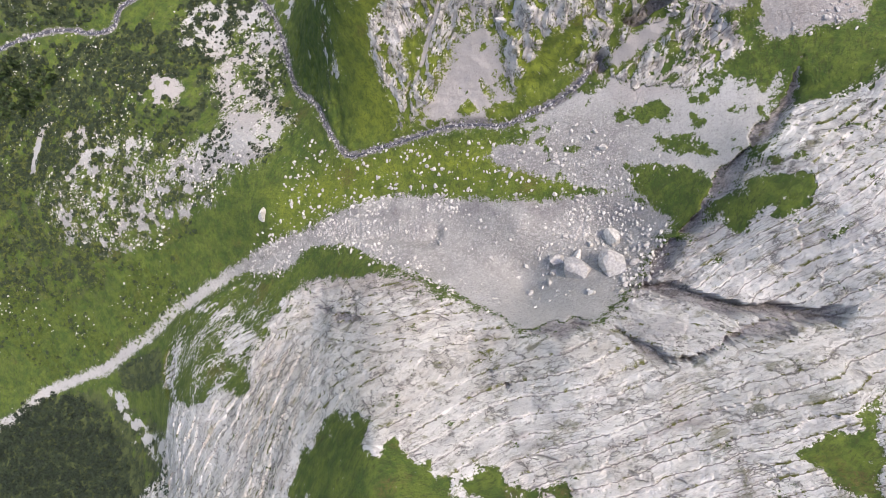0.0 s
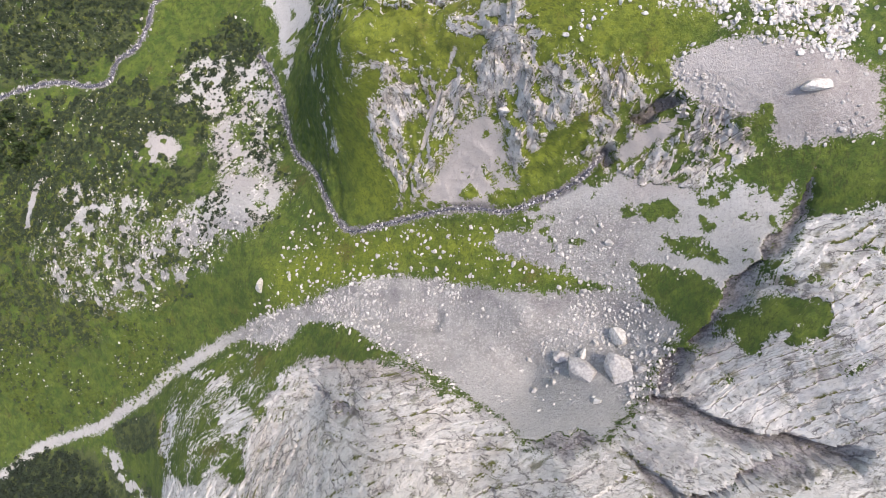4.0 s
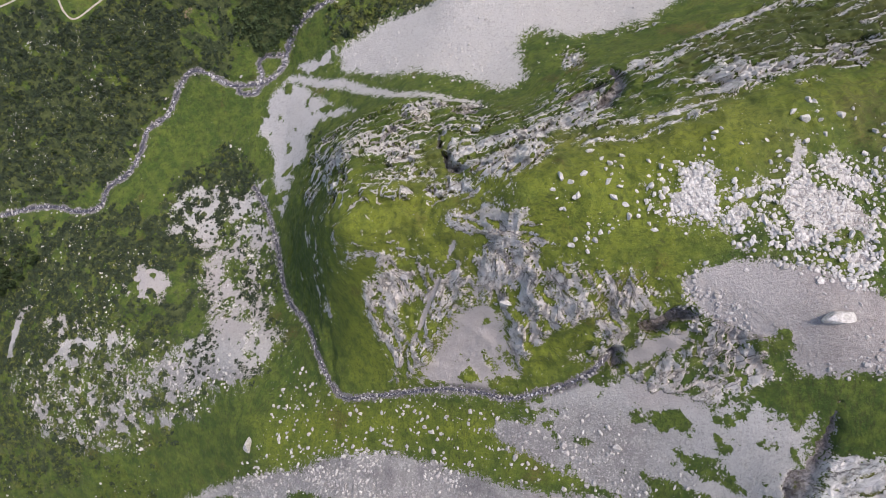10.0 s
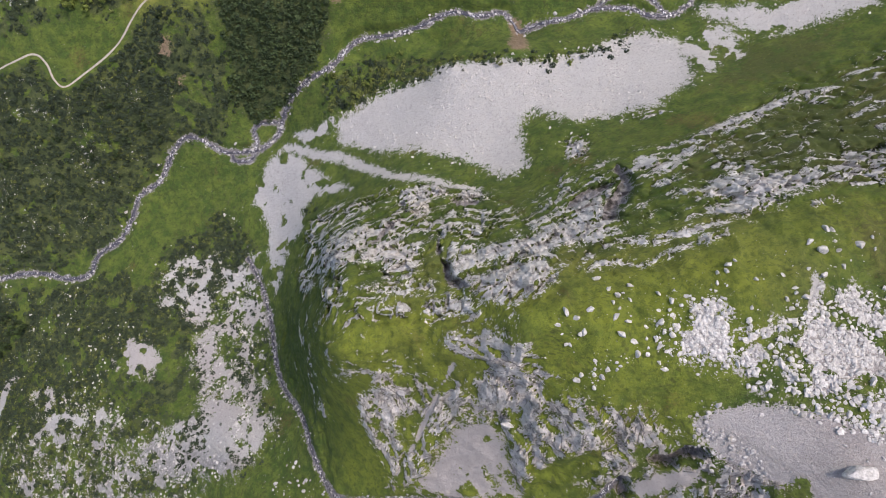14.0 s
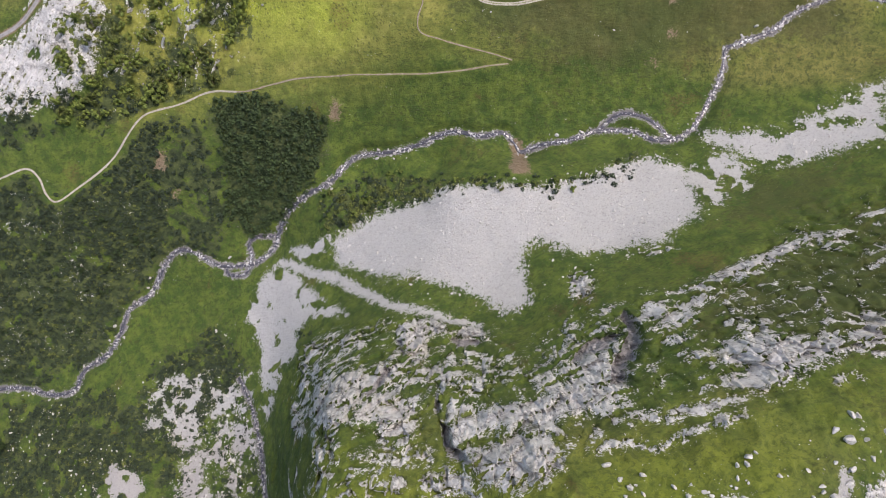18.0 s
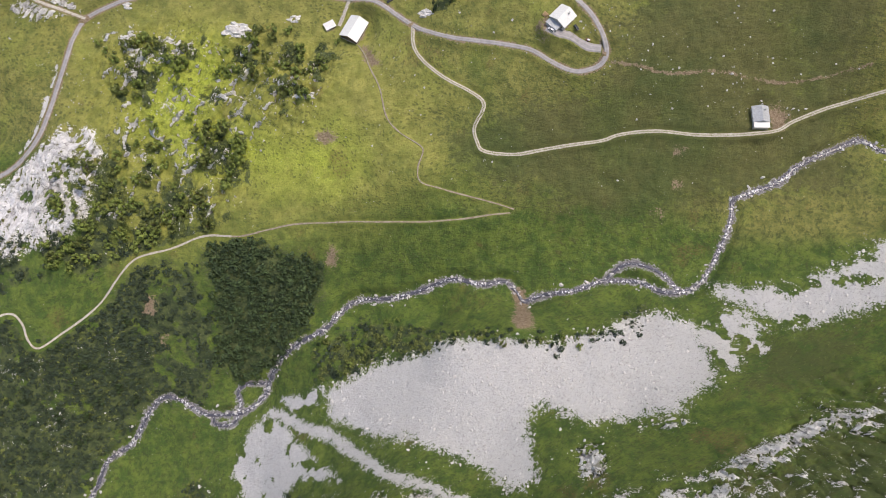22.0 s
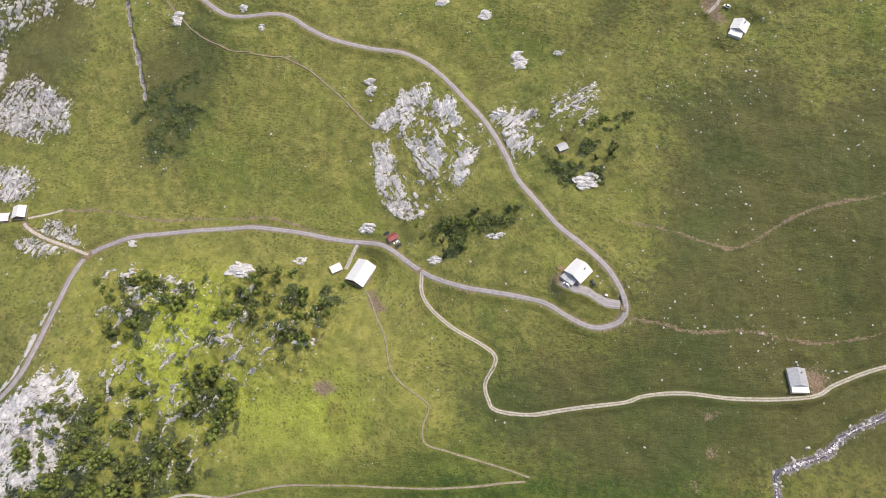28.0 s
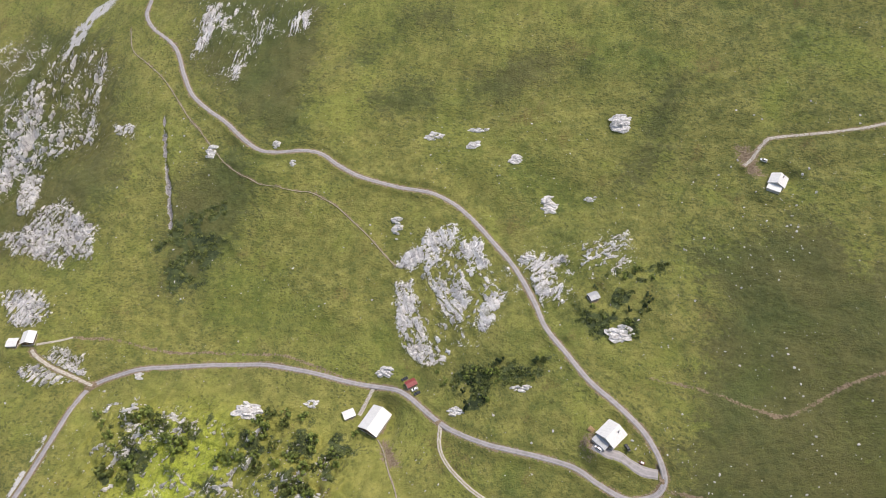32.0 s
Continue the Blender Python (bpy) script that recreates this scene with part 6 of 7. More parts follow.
rubble("hollow_pebbles", np.vstack([patch["hollow_pale"], patch["fan_pale"]]), sizes_of(3000, 0.18, 1.3, 7), STONE_PALE, "pale stones strewn over the grey rubble hollow")
rubble("slope_rubble", patch["west"], sizes_of(len(patch["west"]), 0.2, 1.2, 3.5), STONE_PALE, "pale rubble between bushes on the slope")
rubble("scree_pebbles", patch["white"], sizes_of(len(patch["white"]), 0.25, 1.2, 3.5), STONE_PALE, "small pale stones on the white scree")
rubble("meadow_stones", np.vstack([patch["belt"], patch["alp"], patch["stony_alp"]]), np.concatenate([sizes_of(420, 0.4, 1.7, 3), sizes_of(len(patch["alp"]), 0.3, 1.0, 3), sizes_of(len(patch["stony_alp"]), 0.3, 1.0, 3)]),
       STONE_GREY, "grey stones strewn over the pasture")
for key, count, wide, low, high in (("torrent", 1200, 4.6, 0.2, 1.5), ("brook", 1000, 3.6, 0.15, 1.0), ("dry_bed", 1300, 7.5, 0.2, 1.0)):
    line = lines[key][rng.integers(0, len(lines[key]), count)]
    rubble(key + "_stones", line[:, :2] + rng.normal(size=(count, 2)) * wide * 0.5, sizes_of(count, low, high, 4), STONE_GREY, "rounded stones in the bed of the stream")

dark = np.vstack([sprinkle(SCRUB["north_west"][0], 4800, flora("scrub", 0.2, 0.5)), sprinkle(SCRUB["west"][0], 5000, flora("scrub", 0.25, 0.6)), sprinkle(SCRUB["west_low"][0], 1500, flora("scrub", 0.25, 0.6)), sprinkle(SCREE["west"][0], 330, drifts), sprinkle(SCREE["west_up"][0], 450), sprinkle(SCRUB["bank"][0], 230, off_roads), sprinkle([(-87, 320), (-54, 348), (-34, 347), (-37, 331), (-55, 320), (-78, 309)], 110), sprinkle(SCRUB["west_low"][0], 700, drifts), sprinkle([(-450, -40), (-300, -30), (-215, 10), (-190, -30), (-330, -105), (-460, -165)], 420, drifts), sprinkle([(-100, 229), (-85, 229), (-85, 242), (-100, 242)], 12), sprinkle(SCRUB["south_west"][0], 2000, flora("scrub", 0.2, 0.5)), sprinkle(SCRUB["west_mid"][0], 260, flora("scrub", 0.2, 0.5)), sprinkle(SCRUB["trail_scrub"][0], 900, flora("scrub", 0.2, 0.5)), sprinkle(SCRUB["dark_slope"][0], 1500, flora("scrub", 0.2, 0.5)), sprinkle(SCRUB["dark_clump"][0], 160, flora("scrub", 0.2, 0.5)),
                  sprinkle(SCRUB["trail_side"][0], 300, flora("scrub"))])
thicket("alder_scrub", dark, 0.6 + 1.9 * rng.random(len(dark)) ** 2.2, 0.95, 24, LEAF_DARK, "dark green alder scrub covering the slope")
wood = sprinkle(SCRUB["dark_slope"][0], 900, off_roads)
thicket("dark_wood", wood, rng.uniform(1.2, 3.2, len(wood)), 1.5, 26, LEAF_WOOD, "dark green wood covering the lower slope")
grove = sprinkle(SCRUB["grove"][0], 1000, lambda ax, ay: off_roads(ax, ay) * smooth(fbm(ax, ay, 14, 820, 3) + 0.03 * np.minimum(inside(SCRUB["grove"][0], ax, ay), 8), 0.36, 0.5))
thicket("alder_grove", grove, 0.9 + 2.4 * rng.random(len(grove)) ** 1.8, 1.7, 28, LEAF_GROVE, "dense dark green grove of alder above the torrent")
LOW_WEST = [(-450, -40), (-300, -30), (-215, 10), (-190, -30), (-250, -75), (-330, -105), (-460, -165)]
fresh = np.vstack([sprinkle(SCRUB["west_low"][0], 1900, flora("scrub", 0.2, 0.6)), sprinkle(LOW_WEST, 2000, drifts)])
thicket("light_bushes", fresh, rng.uniform(0.6, 1.7, len(fresh)), 0.9, 22, LEAF_FRESH, "light green bushes between pale stones")
olive = np.vstack([sprinkle(SCRUB[k][0], c, flora("scrub", 0.2, 0.6)) for k, c in (("tree_slope", 250), ("trees_a", 240), ("trees_b", 80), ("trees_c", 110), ("trees_d", 90), ("bank", 260), ("pavement_foot", 160), ("little_hut", 110), ("north_strip", 220), ("north_west", 500), ("west", 700), ("west_low", 900))])
thicket("olive_bushes", olive, rng.uniform(0.7, 1.9, len(olive)), 0.9, 22, LEAF_OLIVE, "olive green bushes on the slope")
dwarf = np.vstack([sprinkle(poly, 120) for poly in HEATH.values()])
thicket("dwarf_shrubs", dwarf, rng.uniform(0.4, 0.9, len(dwarf)), 0.5, 10, LEAF_OLIVE, "low dwarf shrubs on the upper pasture")


def boulder_mesh(name, seed, material):
    """A weathered block: an uneven solid cut by a few flat fracture faces."""
    bm = bmesh.new()
    bmesh.ops.create_icosphere(bm, subdivisions=3, radius=1.25)
    r = random.Random(seed)
    planes = [(Vector((r.gauss(0, 1), r.gauss(0, 1), r.gauss(0, 0.8))).normalized(), r.uniform(0.5, 0.8)) for _ in range(13)]
    for v in bm.verts:
        co = v.co.copy()
        for nrm, d in planes:
            over = co.dot(nrm) - d
            if over > 0:
                co -= nrm * over * 0.92
        v.co = co * (1 + 0.06 * noise.noise(co * 2.3 + Vector((seed, 0, 0))))
    me = to_mesh(name, bm, material)
    return me


BLOCKS = [boulder_mesh("boulder", s, STONE_PALE) for s in range(5)] + [boulder_mesh("boulder", s, STONE_GREY) for s in range(5, 9)]


def boulder(x0, y0, size, kind, label, group, slim=0.75, high=0.7, turn=None):
    ob = new("boulder", BLOCKS[kind % 9])
    ob.matrix_world = Matrix.Translation((x0, y0, ground_z(x0, y0) + 0.2 * size * high)) @ Matrix.Rotation(rng.uniform(0, 6.28) if turn is None else turn, 4, "Z") @ Matrix.Diagonal((size, size * slim, size * high, 1))
    return tagged(ob, label, "boulder", group)


boulder(-123, 24, 6.5, 0, "tall bleached white boulder standing in green turf", "boulders in the turf", 0.5, 0.7, 1.2)
boulder(150, 114, 6.5, 1, "broad flat pale block lying on grey scree", "blocks on the eastern scree", 0.62, 0.4, 0.1)
for k, (x0, y0, s) in enumerate(((84, 5, 6.5), (80, -8, 11.0), (66, -10, 10.0), (67, -4, 3.6), (58, -6, 5.0), (89, -6, 3.6), (45, -23, 2.6), (54, -17, 2.4), (63, 7, 2.0), (69, -20, 2.6), (56, -12, 2.8), (26, -5, 1.8),
                                  (44, -9, 1.9), (36, 5, 1.5), (69, 25, 1.6), (17, -22, 1.4), (95, 2, 2.4), (82, -16, 2.4), (74, 2, 2.4), (50, 0, 1.6))):
    boulder(x0, y0, s, 5 + k % 4 if k % 3 else k, "large fallen grey limestone block in the rubble hollow", "blocks in the hollow")
for k, (x0, y0, s) in enumerate(((81, 51, 2.8), (74, 57, 1.6), (77, 60, 1.5), (30, 117, 3.0), (53, 142, 1.8), (132, 133, 1.8), (-19, 129, 3.2), (62, 144, 1.8))):
    boulder(x0, y0, s, k, "pale boulder resting on the scree slope", "boulders on the scree")
for k, (x0, y0, s) in enumerate(((164, 197, 3.0), (152, 203, 2.0), (148, 195, 2.8), (74, 180, 1.5), (56, 170, 2.0), (51, 167, 1.8), (47, 169, 2.0), (88, 174, 1.6), (125, 151, 2.4), (148, 144, 2.2))):
    boulder(x0, y0, s, k % 5, "large bleached boulder among white blocks on turf", "boulders of the boulder field")
for k, (x0, y0) in enumerate(sprinkle(BOULDER_ALP, 110)):
    boulder(x0, y0, rng.uniform(0.9, 2.0), k % 5, "large bleached boulder among white blocks on turf", "boulders of the boulder field")
for k, (x0, y0) in enumerate(sprinkle(BELT, 45)):
    boulder(x0, y0, rng.uniform(0.9, 1.7), k, "pale boulder half sunk in green turf", "boulders in the turf")
for k, (x0, y0) in enumerate(((-278, 146), (-266, 134), *sprinkle(SCREE["west_low"][0], 30, bare))):
    boulder(x0, y0, rng.uniform(1.3, 2.2), k % 5, "pale boulder between bushes on the slope", "boulders on the western slope")
for k, i in enumerate(range(20, len(lines["torrent"]) - 40, 14)):
    a = lines["torrent"][i]
    boulder(a[0] + rng.normal() * 2.6, a[1] + rng.normal() * 2.6, rng.uniform(0.9, 1.7), k % 9, "wet rounded boulder in the torrent", "boulders in the torrent")


def outcrop(x0, y0, sx, sy, high, turn, seed, label):
    """A rib of bare limestone: a cluster of upright slabs grown together."""
    bm = bmesh.new()
    r = random.Random(seed)
    for _ in range(int(10 + sx * sy * 0.25)):
        a, b = r.uniform(-1, 1), r.uniform(-1, 1)
        if a * a + b * b > 1:
            continue
        s = r.uniform(0.5, 1.0) * min(sx, sy) * 0.42
        m = Matrix.Translation((a * sx / 2, b * sy / 2, ground_z(x0 + a * sx / 2, y0 + b * sy / 2) - ground_z(x0, y0))) @ Matrix.Rotation(r.uniform(-0.4, 0.4), 4, "Z")
        got = bmesh.ops.create_icosphere(bm, subdivisions=2, radius=1, matrix=m @ Matrix.Diagonal((s * 1.5, s * 0.55, high * r.uniform(0.5, 1.0), 1)))
        for v in got["verts"]:
            v.co += noise.noise_vector(v.co * 0.9 + Vector((seed, 0, 0))) * s * 0.45
    ob = new("rock_outcrop", to_mesh("rock_outcrop", bm, STONE_PALE))
    ob.matrix_world = Matrix.Translation((x0, y0, ground_z(x0, y0)))
    return tagged(ob, label, "rock", "limestone outcrops on the pasture")


for k, (x0, y0, sx, sy, high) in enumerate(((-152, 546, 15, 9, 2.0), (-97, 493, 16, 5, 1.6), (-69, 667, 5, 11, 2.0), (34, 679, 7, 13, 1.6), (-66, 573, 9, 6, 2.0), (76, 585, 10, 9, 1.6), (-18, 545, 8, 5, 1.3), (21, 555, 14, 4, 1.5),
                                             (79, 728, 9, 12, 1.8), (-49, 729, 12, 5, 1.5), (-232, 565, 5, 4, 1.2), (-18, 735, 14, 3, 1.3), (20, 640, 8, 5, 1.5), (-110, 552, 9, 4, 1.0), (60, 679, 8, 3, 1.0), (-215, 720, 6, 9, 1.5),
                                             (-165, 722, 4, 5, 1.4), (-150, 708, 3, 7, 1.2), (-20, 722, 9, 6, 1.2), (10, 712, 8, 6, 1.0))):
    outcrop(x0, y0, sx, sy, high, 0, 11 + k, "pale weathered limestone rib rising from the pasture")


def crown_mesh(name, seed, material, slim):
    r = np.random.default_rng(seed)
    lobes = r.normal(size=(7, 3)) * (0.45, 0.45, 0.35) + (0, 0, 0.62)
    verts = []
    for k in range(230):
        c = lobes[k % 7]
        d = r.normal(size=3)
        d /= np.linalg.norm(d)
        centre = c + d * r.uniform(0.22, 0.42)
        a = np.cross(d, r.normal(size=3))
        a /= np.linalg.norm(a)
        b = np.cross(d + r.normal(size=3) * 0.4, a)
        b /= np.linalg.norm(b)
        s = r.uniform(0.09, 0.19)
        verts += [centre - a * s, centre - b * s - d * 0.03, centre + a * s, centre + b * s - d * 0.03]
    v = np.array(verts) * (1, 1, slim)
    return mesh_np(name, v, np.arange(len(v)).reshape(-1, 4), material)


def trunk_mesh(seed):
    r = random.Random(seed)
    bm = bmesh.new()
    for k in range(5):
        if k == 0:
            base, tip, thick = Vector((0, 0, -0.25)), Vector((r.uniform(-0.08, 0.08), r.uniform(-0.08, 0.08), 0.75)), 0.07
        else:
            base, tip, thick = Vector((0, 0, 0.15 + 0.1 * k)), Vector((math.cos(k * 1.7) * 0.4, math.sin(k * 1.7) * 0.4, 0.5 + 0.12 * k)), 0.03
        way = tip - base
        m = Matrix.Translation((base + tip) / 2) @ way.to_track_quat("Z", "Y").to_matrix().to_4x4()
        bmesh.ops.create_cone(bm, cap_ends=True, segments=6, radius1=thick, radius2=thick * 0.35, depth=way.length, matrix=m)
    return to_mesh("trunk", bm, BARK)


TREES = [(trunk_mesh(s), crown_mesh("crown", 50 + s, m, slim)) for s, (m, slim) in enumerate(((LEAF_SUNNY, 1.2), (LEAF_OLIVE, 1.5), (LEAF_SUNNY, 1.1), (LEAF_GROVE, 1.6), (LEAF_SUNNY, 1.0), (LEAF_GROVE, 1.2)))]


def tree(x0, y0, size, kind, label, group):
    ob = thing("tree", label, "tree", group)
    for name, me in zip(("trunk", "crown"), TREES[kind % len(TREES)]):
        child = new(name, me)
        child.parent = ob
    ob.matrix_world = Matrix.Translation((x0, y0, ground_z(x0, y0))) @ Matrix.Rotation(rng.uniform(0, 6.28), 4, "Z") @ Matrix.Diagonal((size, size, size * rng.uniform(0.9, 1.3), 1))
    return ob


SLOPE_TREES = [(-206, 476), (-208, 463), (-208, 453), (-203, 448), (-198, 453), (-238, 430), (-234, 436), (-225, 438), (-216, 440), (-209, 438), (-244, 423), (-246, 413), (-252, 406), (-253, 396), (-263, 392), (-236, 417),
               (-230, 424), (-207, 418), (-192, 438), (-187, 429), (-189, 419), (-182, 424), (-176, 429), (-212, 404), (-207, 398), (-223, 520), (-218, 508), (-232, 516), (-236, 524), (-219, 500), (-193, 507), (-188, 505)]
SLOPE_TREES += [(-209, 482), (-168, 479), (-160, 475), (-156, 477), (-169, 454), (-164, 447), (-149, 451), (-145, 454), (-152, 458), (-170, 416), (-158, 517), (-162, 513), (-142, 540), (-134, 544), (-137, 536), (-119, 519),
                (-104, 522), (-100, 510), (-114, 515), (-95, 514), (-230, 448), (-224, 452), (-218, 466), (-202, 464), (-181, 483), (-173, 472), (-150, 516), (-144, 528), (-200, 525), (-189, 533), (-206, 517)]
for k, (x0, y0) in enumerate(SLOPE_TREES):
    tree(x0, y0, rng.uniform(2.6, 4.4), (0, 1, 2, 4)[k % 4], "small leafy tree on the sunny slope", "trees on the slope below the road")
for key, count in (("trees_a", 60), ("trees_b", 14), ("trees_c", 24), ("trees_d", 16)):
    for k, (x0, y0) in enumerate(sprinkle(SCRUB[key][0], count, off_roads)):
        tree(x0, y0, rng.uniform(2.6, 5.2), (0, 1, 2, 4)[k % 4], "leafy tree in a dense clump on the slope", "trees on the slope below the road")
for k, (x0, y0) in enumerate(((-384, 155), (-374, 144), (-361, 136), (-380, 128), (-354, 123), (-343, 142), (-331, 146), (-387, 118), (-363, 118), (-350, 152), (-372, 160), (-392, 140), (-345, 130), (-368, 127))):
    tree(x0, y0, rng.uniform(4.5, 6.5), 3 + 2 * (k % 2), "tall dark tree standing above the scrub", "dark trees by the torrent")
for k, (x0, y0) in enumerate(sprinkle(SCRUB["bank"][0], 26)):
    tree(x0, y0, rng.uniform(1.5, 2.6), k, "low dark tree at the head of the scree", "trees along the torrent bank")
for k, (x0, y0) in enumerate(sprinkle(SCRUB["pavement_foot"][0], 22)):
    tree(x0, y0, rng.uniform(1.6, 2.8), k, "small tree at the foot of bare limestone", "trees below the limestone")
for k, (x0, y0) in enumerate(sprinkle(SCRUB["little_hut"][0], 12)):
    tree(x0, y0, rng.uniform(1.5, 2.6), k, "small tree beside a little hut", "trees round the little hut")
for k, (x0, y0) in enumerate(sprinkle(SCRUB["north_west"][0], 34, flora("scrub"))):
    tree(x0, y0, rng.uniform(2.0, 3.4), 3 + 2 * (k % 2), "dark leafy tree in the scrub", "trees in the scrub")


# ---- huts and cars ----
def gable_roof(house, w, l, eave, rise, over, sheet, thick=0.18):
    """Two slabs of sheeting with a ridge cap; the ridge runs along y."""
    for way in (-1, 1):
        bm = bmesh.new()
        run, x1 = w / 2 + over, way * (w / 2 + over)
        low = eave - over * rise / (w / 2)
        top = [bm.verts.new(p) for p in ((0, -l / 2 - over, eave + rise), (0, l / 2 + over, eave + rise), (x1, l / 2 + over, low), (x1, -l / 2 - over, low))]
        under = [bm.verts.new(v.co - Vector((0, 0, thick))) for v in top]
        bm.faces.new(top)
        bm.faces.new(under[::-1])
        for a in range(4):
            bm.faces.new((top[a], under[a], under[(a + 1) % 4], top[(a + 1) % 4]))
        slab = part("roof", bm, sheet, house)
        for k in range(1, 6):
            y = -l / 2 - over + (l + 2 * over) * k / 6
            b = bmesh.new()
            s = [b.verts.new(p) for p in ((way * 0.1, y - 0.04, eave + rise + 0.01 - 0.1 * rise / (w / 2)), (way * 0.1, y + 0.04, eave + rise + 0.01 - 0.1 * rise / (w / 2)), (x1 * 0.99, y + 0.04, low + 0.05), (x1 * 0.99, y - 0.04, low + 0.05))]
            b.faces.new(s)
            part("seam", bmesh_solid(b, 0.05), sheet, slab)
    ridge = boxed(-0.16, 0.16, -l / 2 - over, l / 2 + over, eave + rise - 0.06, eave + rise + 0.07, bevel=0.03)
    part("ridge_cap", ridge, sheet, house)


def bmesh_solid(bm, high):
    got = bmesh.ops.extrude_face_region(bm, geom=list(bm.faces))
    for v in got["geom"]:
        if isinstance(v, bmesh.types.BMVert):
            v.co.z += high
    return bm


def walls(house, w, l, eave, rise, material, sill=-1.8):
    """Four walls as two gable ends and two sides, each with its own thickness."""
    t = 0.35
    for y in (-l / 2, l / 2 - t):
        bm = bmesh.new()
        ring = [(-w / 2, sill), (w / 2, sill), (w / 2, eave - 0.2), (0, eave + rise - 0.25), (-w / 2, eave - 0.2)]
        bm.faces.new([bm.verts.new((a, y, h)) for a, h in ring])
        got = bmesh.ops.extrude_face_region(bm, geom=list(bm.faces))
        for v in got["geom"]:
            if isinstance(v, bmesh.types.BMVert):
                v.co.y += t
        part("gable_wall", bm, material, house)
    for x in (-w / 2, w / 2 - t):
        part("side_wall", boxed(x, x + t, -l / 2 + t, l / 2 - t, sill, eave - 0.22), material, house)
    part("plinth", boxed(-w / 2 - 0.08, w / 2 + 0.08, -l / 2 - 0.08, l / 2 + 0.08, sill, 0.45), MASONRY, house, "stone plinth")


def openings(house, w, l, eave, door_wide=1.1):
    """A door in the front gable, framed windows in front and sides."""
    door = part("door", boxed(-door_wide / 2, door_wide / 2, -l / 2 - 0.07, -l / 2 + 0.02, 0.46, 2.45, bevel=0.02), TIMBER, house, "plank door")
    part("handle", boxed(door_wide / 2 - 0.2, door_wide / 2 - 0.14, -l / 2 - 0.13, -l / 2 - 0.07, 1.35, 1.5), RUBBER, door)
    for x, y, along in ((-w / 3, -l / 2, True), (w / 3, -l / 2, True), (w / 2, -l / 5, False), (w / 2, l / 5, False), (-w / 2, -l / 5, False), (-w / 2, l / 5, False)):
        win = new("window")
        win.parent = house
        win.location = (x, y, 1.6)
        win.rotation_euler = (0, 0, 0 if along else (radians(90) if x > 0 else radians(-90)))
        part("pane", boxed(-0.42, 0.42, -0.04, 0.0, -0.5, 0.5), GLASS, win)
        for a, b, c, d in ((-0.5, 0.5, 0.5, 0.58), (-0.5, 0.5, -0.58, -0.5), (-0.5, -0.42, -0.5, 0.5), (0.42, 0.5, -0.5, 0.5), (-0.03, 0.03, -0.5, 0.5)):
            part("frame", boxed(a, b, -0.09, 0.02, c, d), TIMBER, win)
        part("sill", boxed(-0.58, 0.58, -0.16, 0.02, -0.66, -0.585), MASONRY, win)


def place(ob, x0, y0, level, turn):
    ob.matrix_world = Matrix.Translation((x0, y0, level)) @ Matrix.Rotation(radians(turn), 4, "Z")
    return ob


def hut(name, label, x0, y0, level, turn, w, l, eave, rise, sheet, wall, over=0.7, chimney=True, lean_to=None, doors=True):
    """turn: the ridge's compass, counted from +x towards +y; the front gable faces back along it."""
    house = thing(name, label, "house" if name != "shed" else "shed", "huts of the alp")
    walls(house, w, l, eave, rise, wall)
    gable_roof(house, w, l, eave, rise, over, sheet)
    if doors:
        openings(house, w, l, eave)
    if chimney:
        stack = part("chimney", boxed(w * 0.18, w * 0.18 + 0.7, l * 0.2, l * 0.2 + 0.7, eave, eave + rise + 0.7, bevel=0.03), MASONRY, house)
        part("chimney_cap", boxed(w * 0.18 - 0.1, w * 0.18 + 0.8, l * 0.2 - 0.1, l * 0.2 + 0.8, eave + rise + 0.7, eave + rise + 0.82), ROOF_GREY, stack)
    if lean_to:
        a, b, deep, high, low, sheet2 = lean_to
        bm = bmesh.new()
        top = [bm.verts.new(p) for p in ((a, -l / 2 - 0.1, high), (b, -l / 2 - 0.1, high), (b + 0.2, -l / 2 - deep, low), (a - 0.2, -l / 2 - deep, low))]
        bm.faces.new(top[::-1])
        part("porch_roof", bmesh_solid(bm, 0.14), sheet2, house, "lean-to roof over the front")
        part("porch_wall", boxed(a + 0.1, b - 0.1, -l / 2 - deep + 0.3, -l / 2 - deep + 0.55, -1.8, low), wall, house)
        for x in (a + 0.1, b - 0.35):
            part("porch_side", boxed(x, x + 0.25, -l / 2 - deep + 0.55, -l / 2 - 0.1, -1.8, low), wall, house)
    return place(house, x0, y0, level, turn - 90)


hut("barn", "large barn with pale sheet roof beside the road", -67, 541.5, plot_z[-67, 541.5], 65, 12.4, 16.2, 4.2, 3.0, ROOF_METAL, WOOD, chimney=False)
hut("shed", "small shed with pale flat-pitched sheet roof", -84.4, 545.6, plot_z[-84.4, 545.6], 31, 5.0, 6.8, 2.3, 0.5, ROOF_METAL, WOOD, 0.45, chimney=False, doors=False)
hut("red_hut", "small wooden hut with dark red sheet roof", -47.2, 564.2, plot_z[-47.2, 564.2], 36, 4.2, 6.0, 2.3, 1.0, ROOF_RED, WOOD, 0.45, chimney=False, doors=False)
hut("farmhouse", "farmhouse with broad pale sheet roof in a road bend", 68.3, 524.3, plot_z[68.3, 524.3], 48, 11.2, 10.6, 4.2, 2.5, ROOF_METAL, MASONRY, lean_to=(-5.4, 3.2, 4.4, 2.9, 2.4, ROOF_GREY))
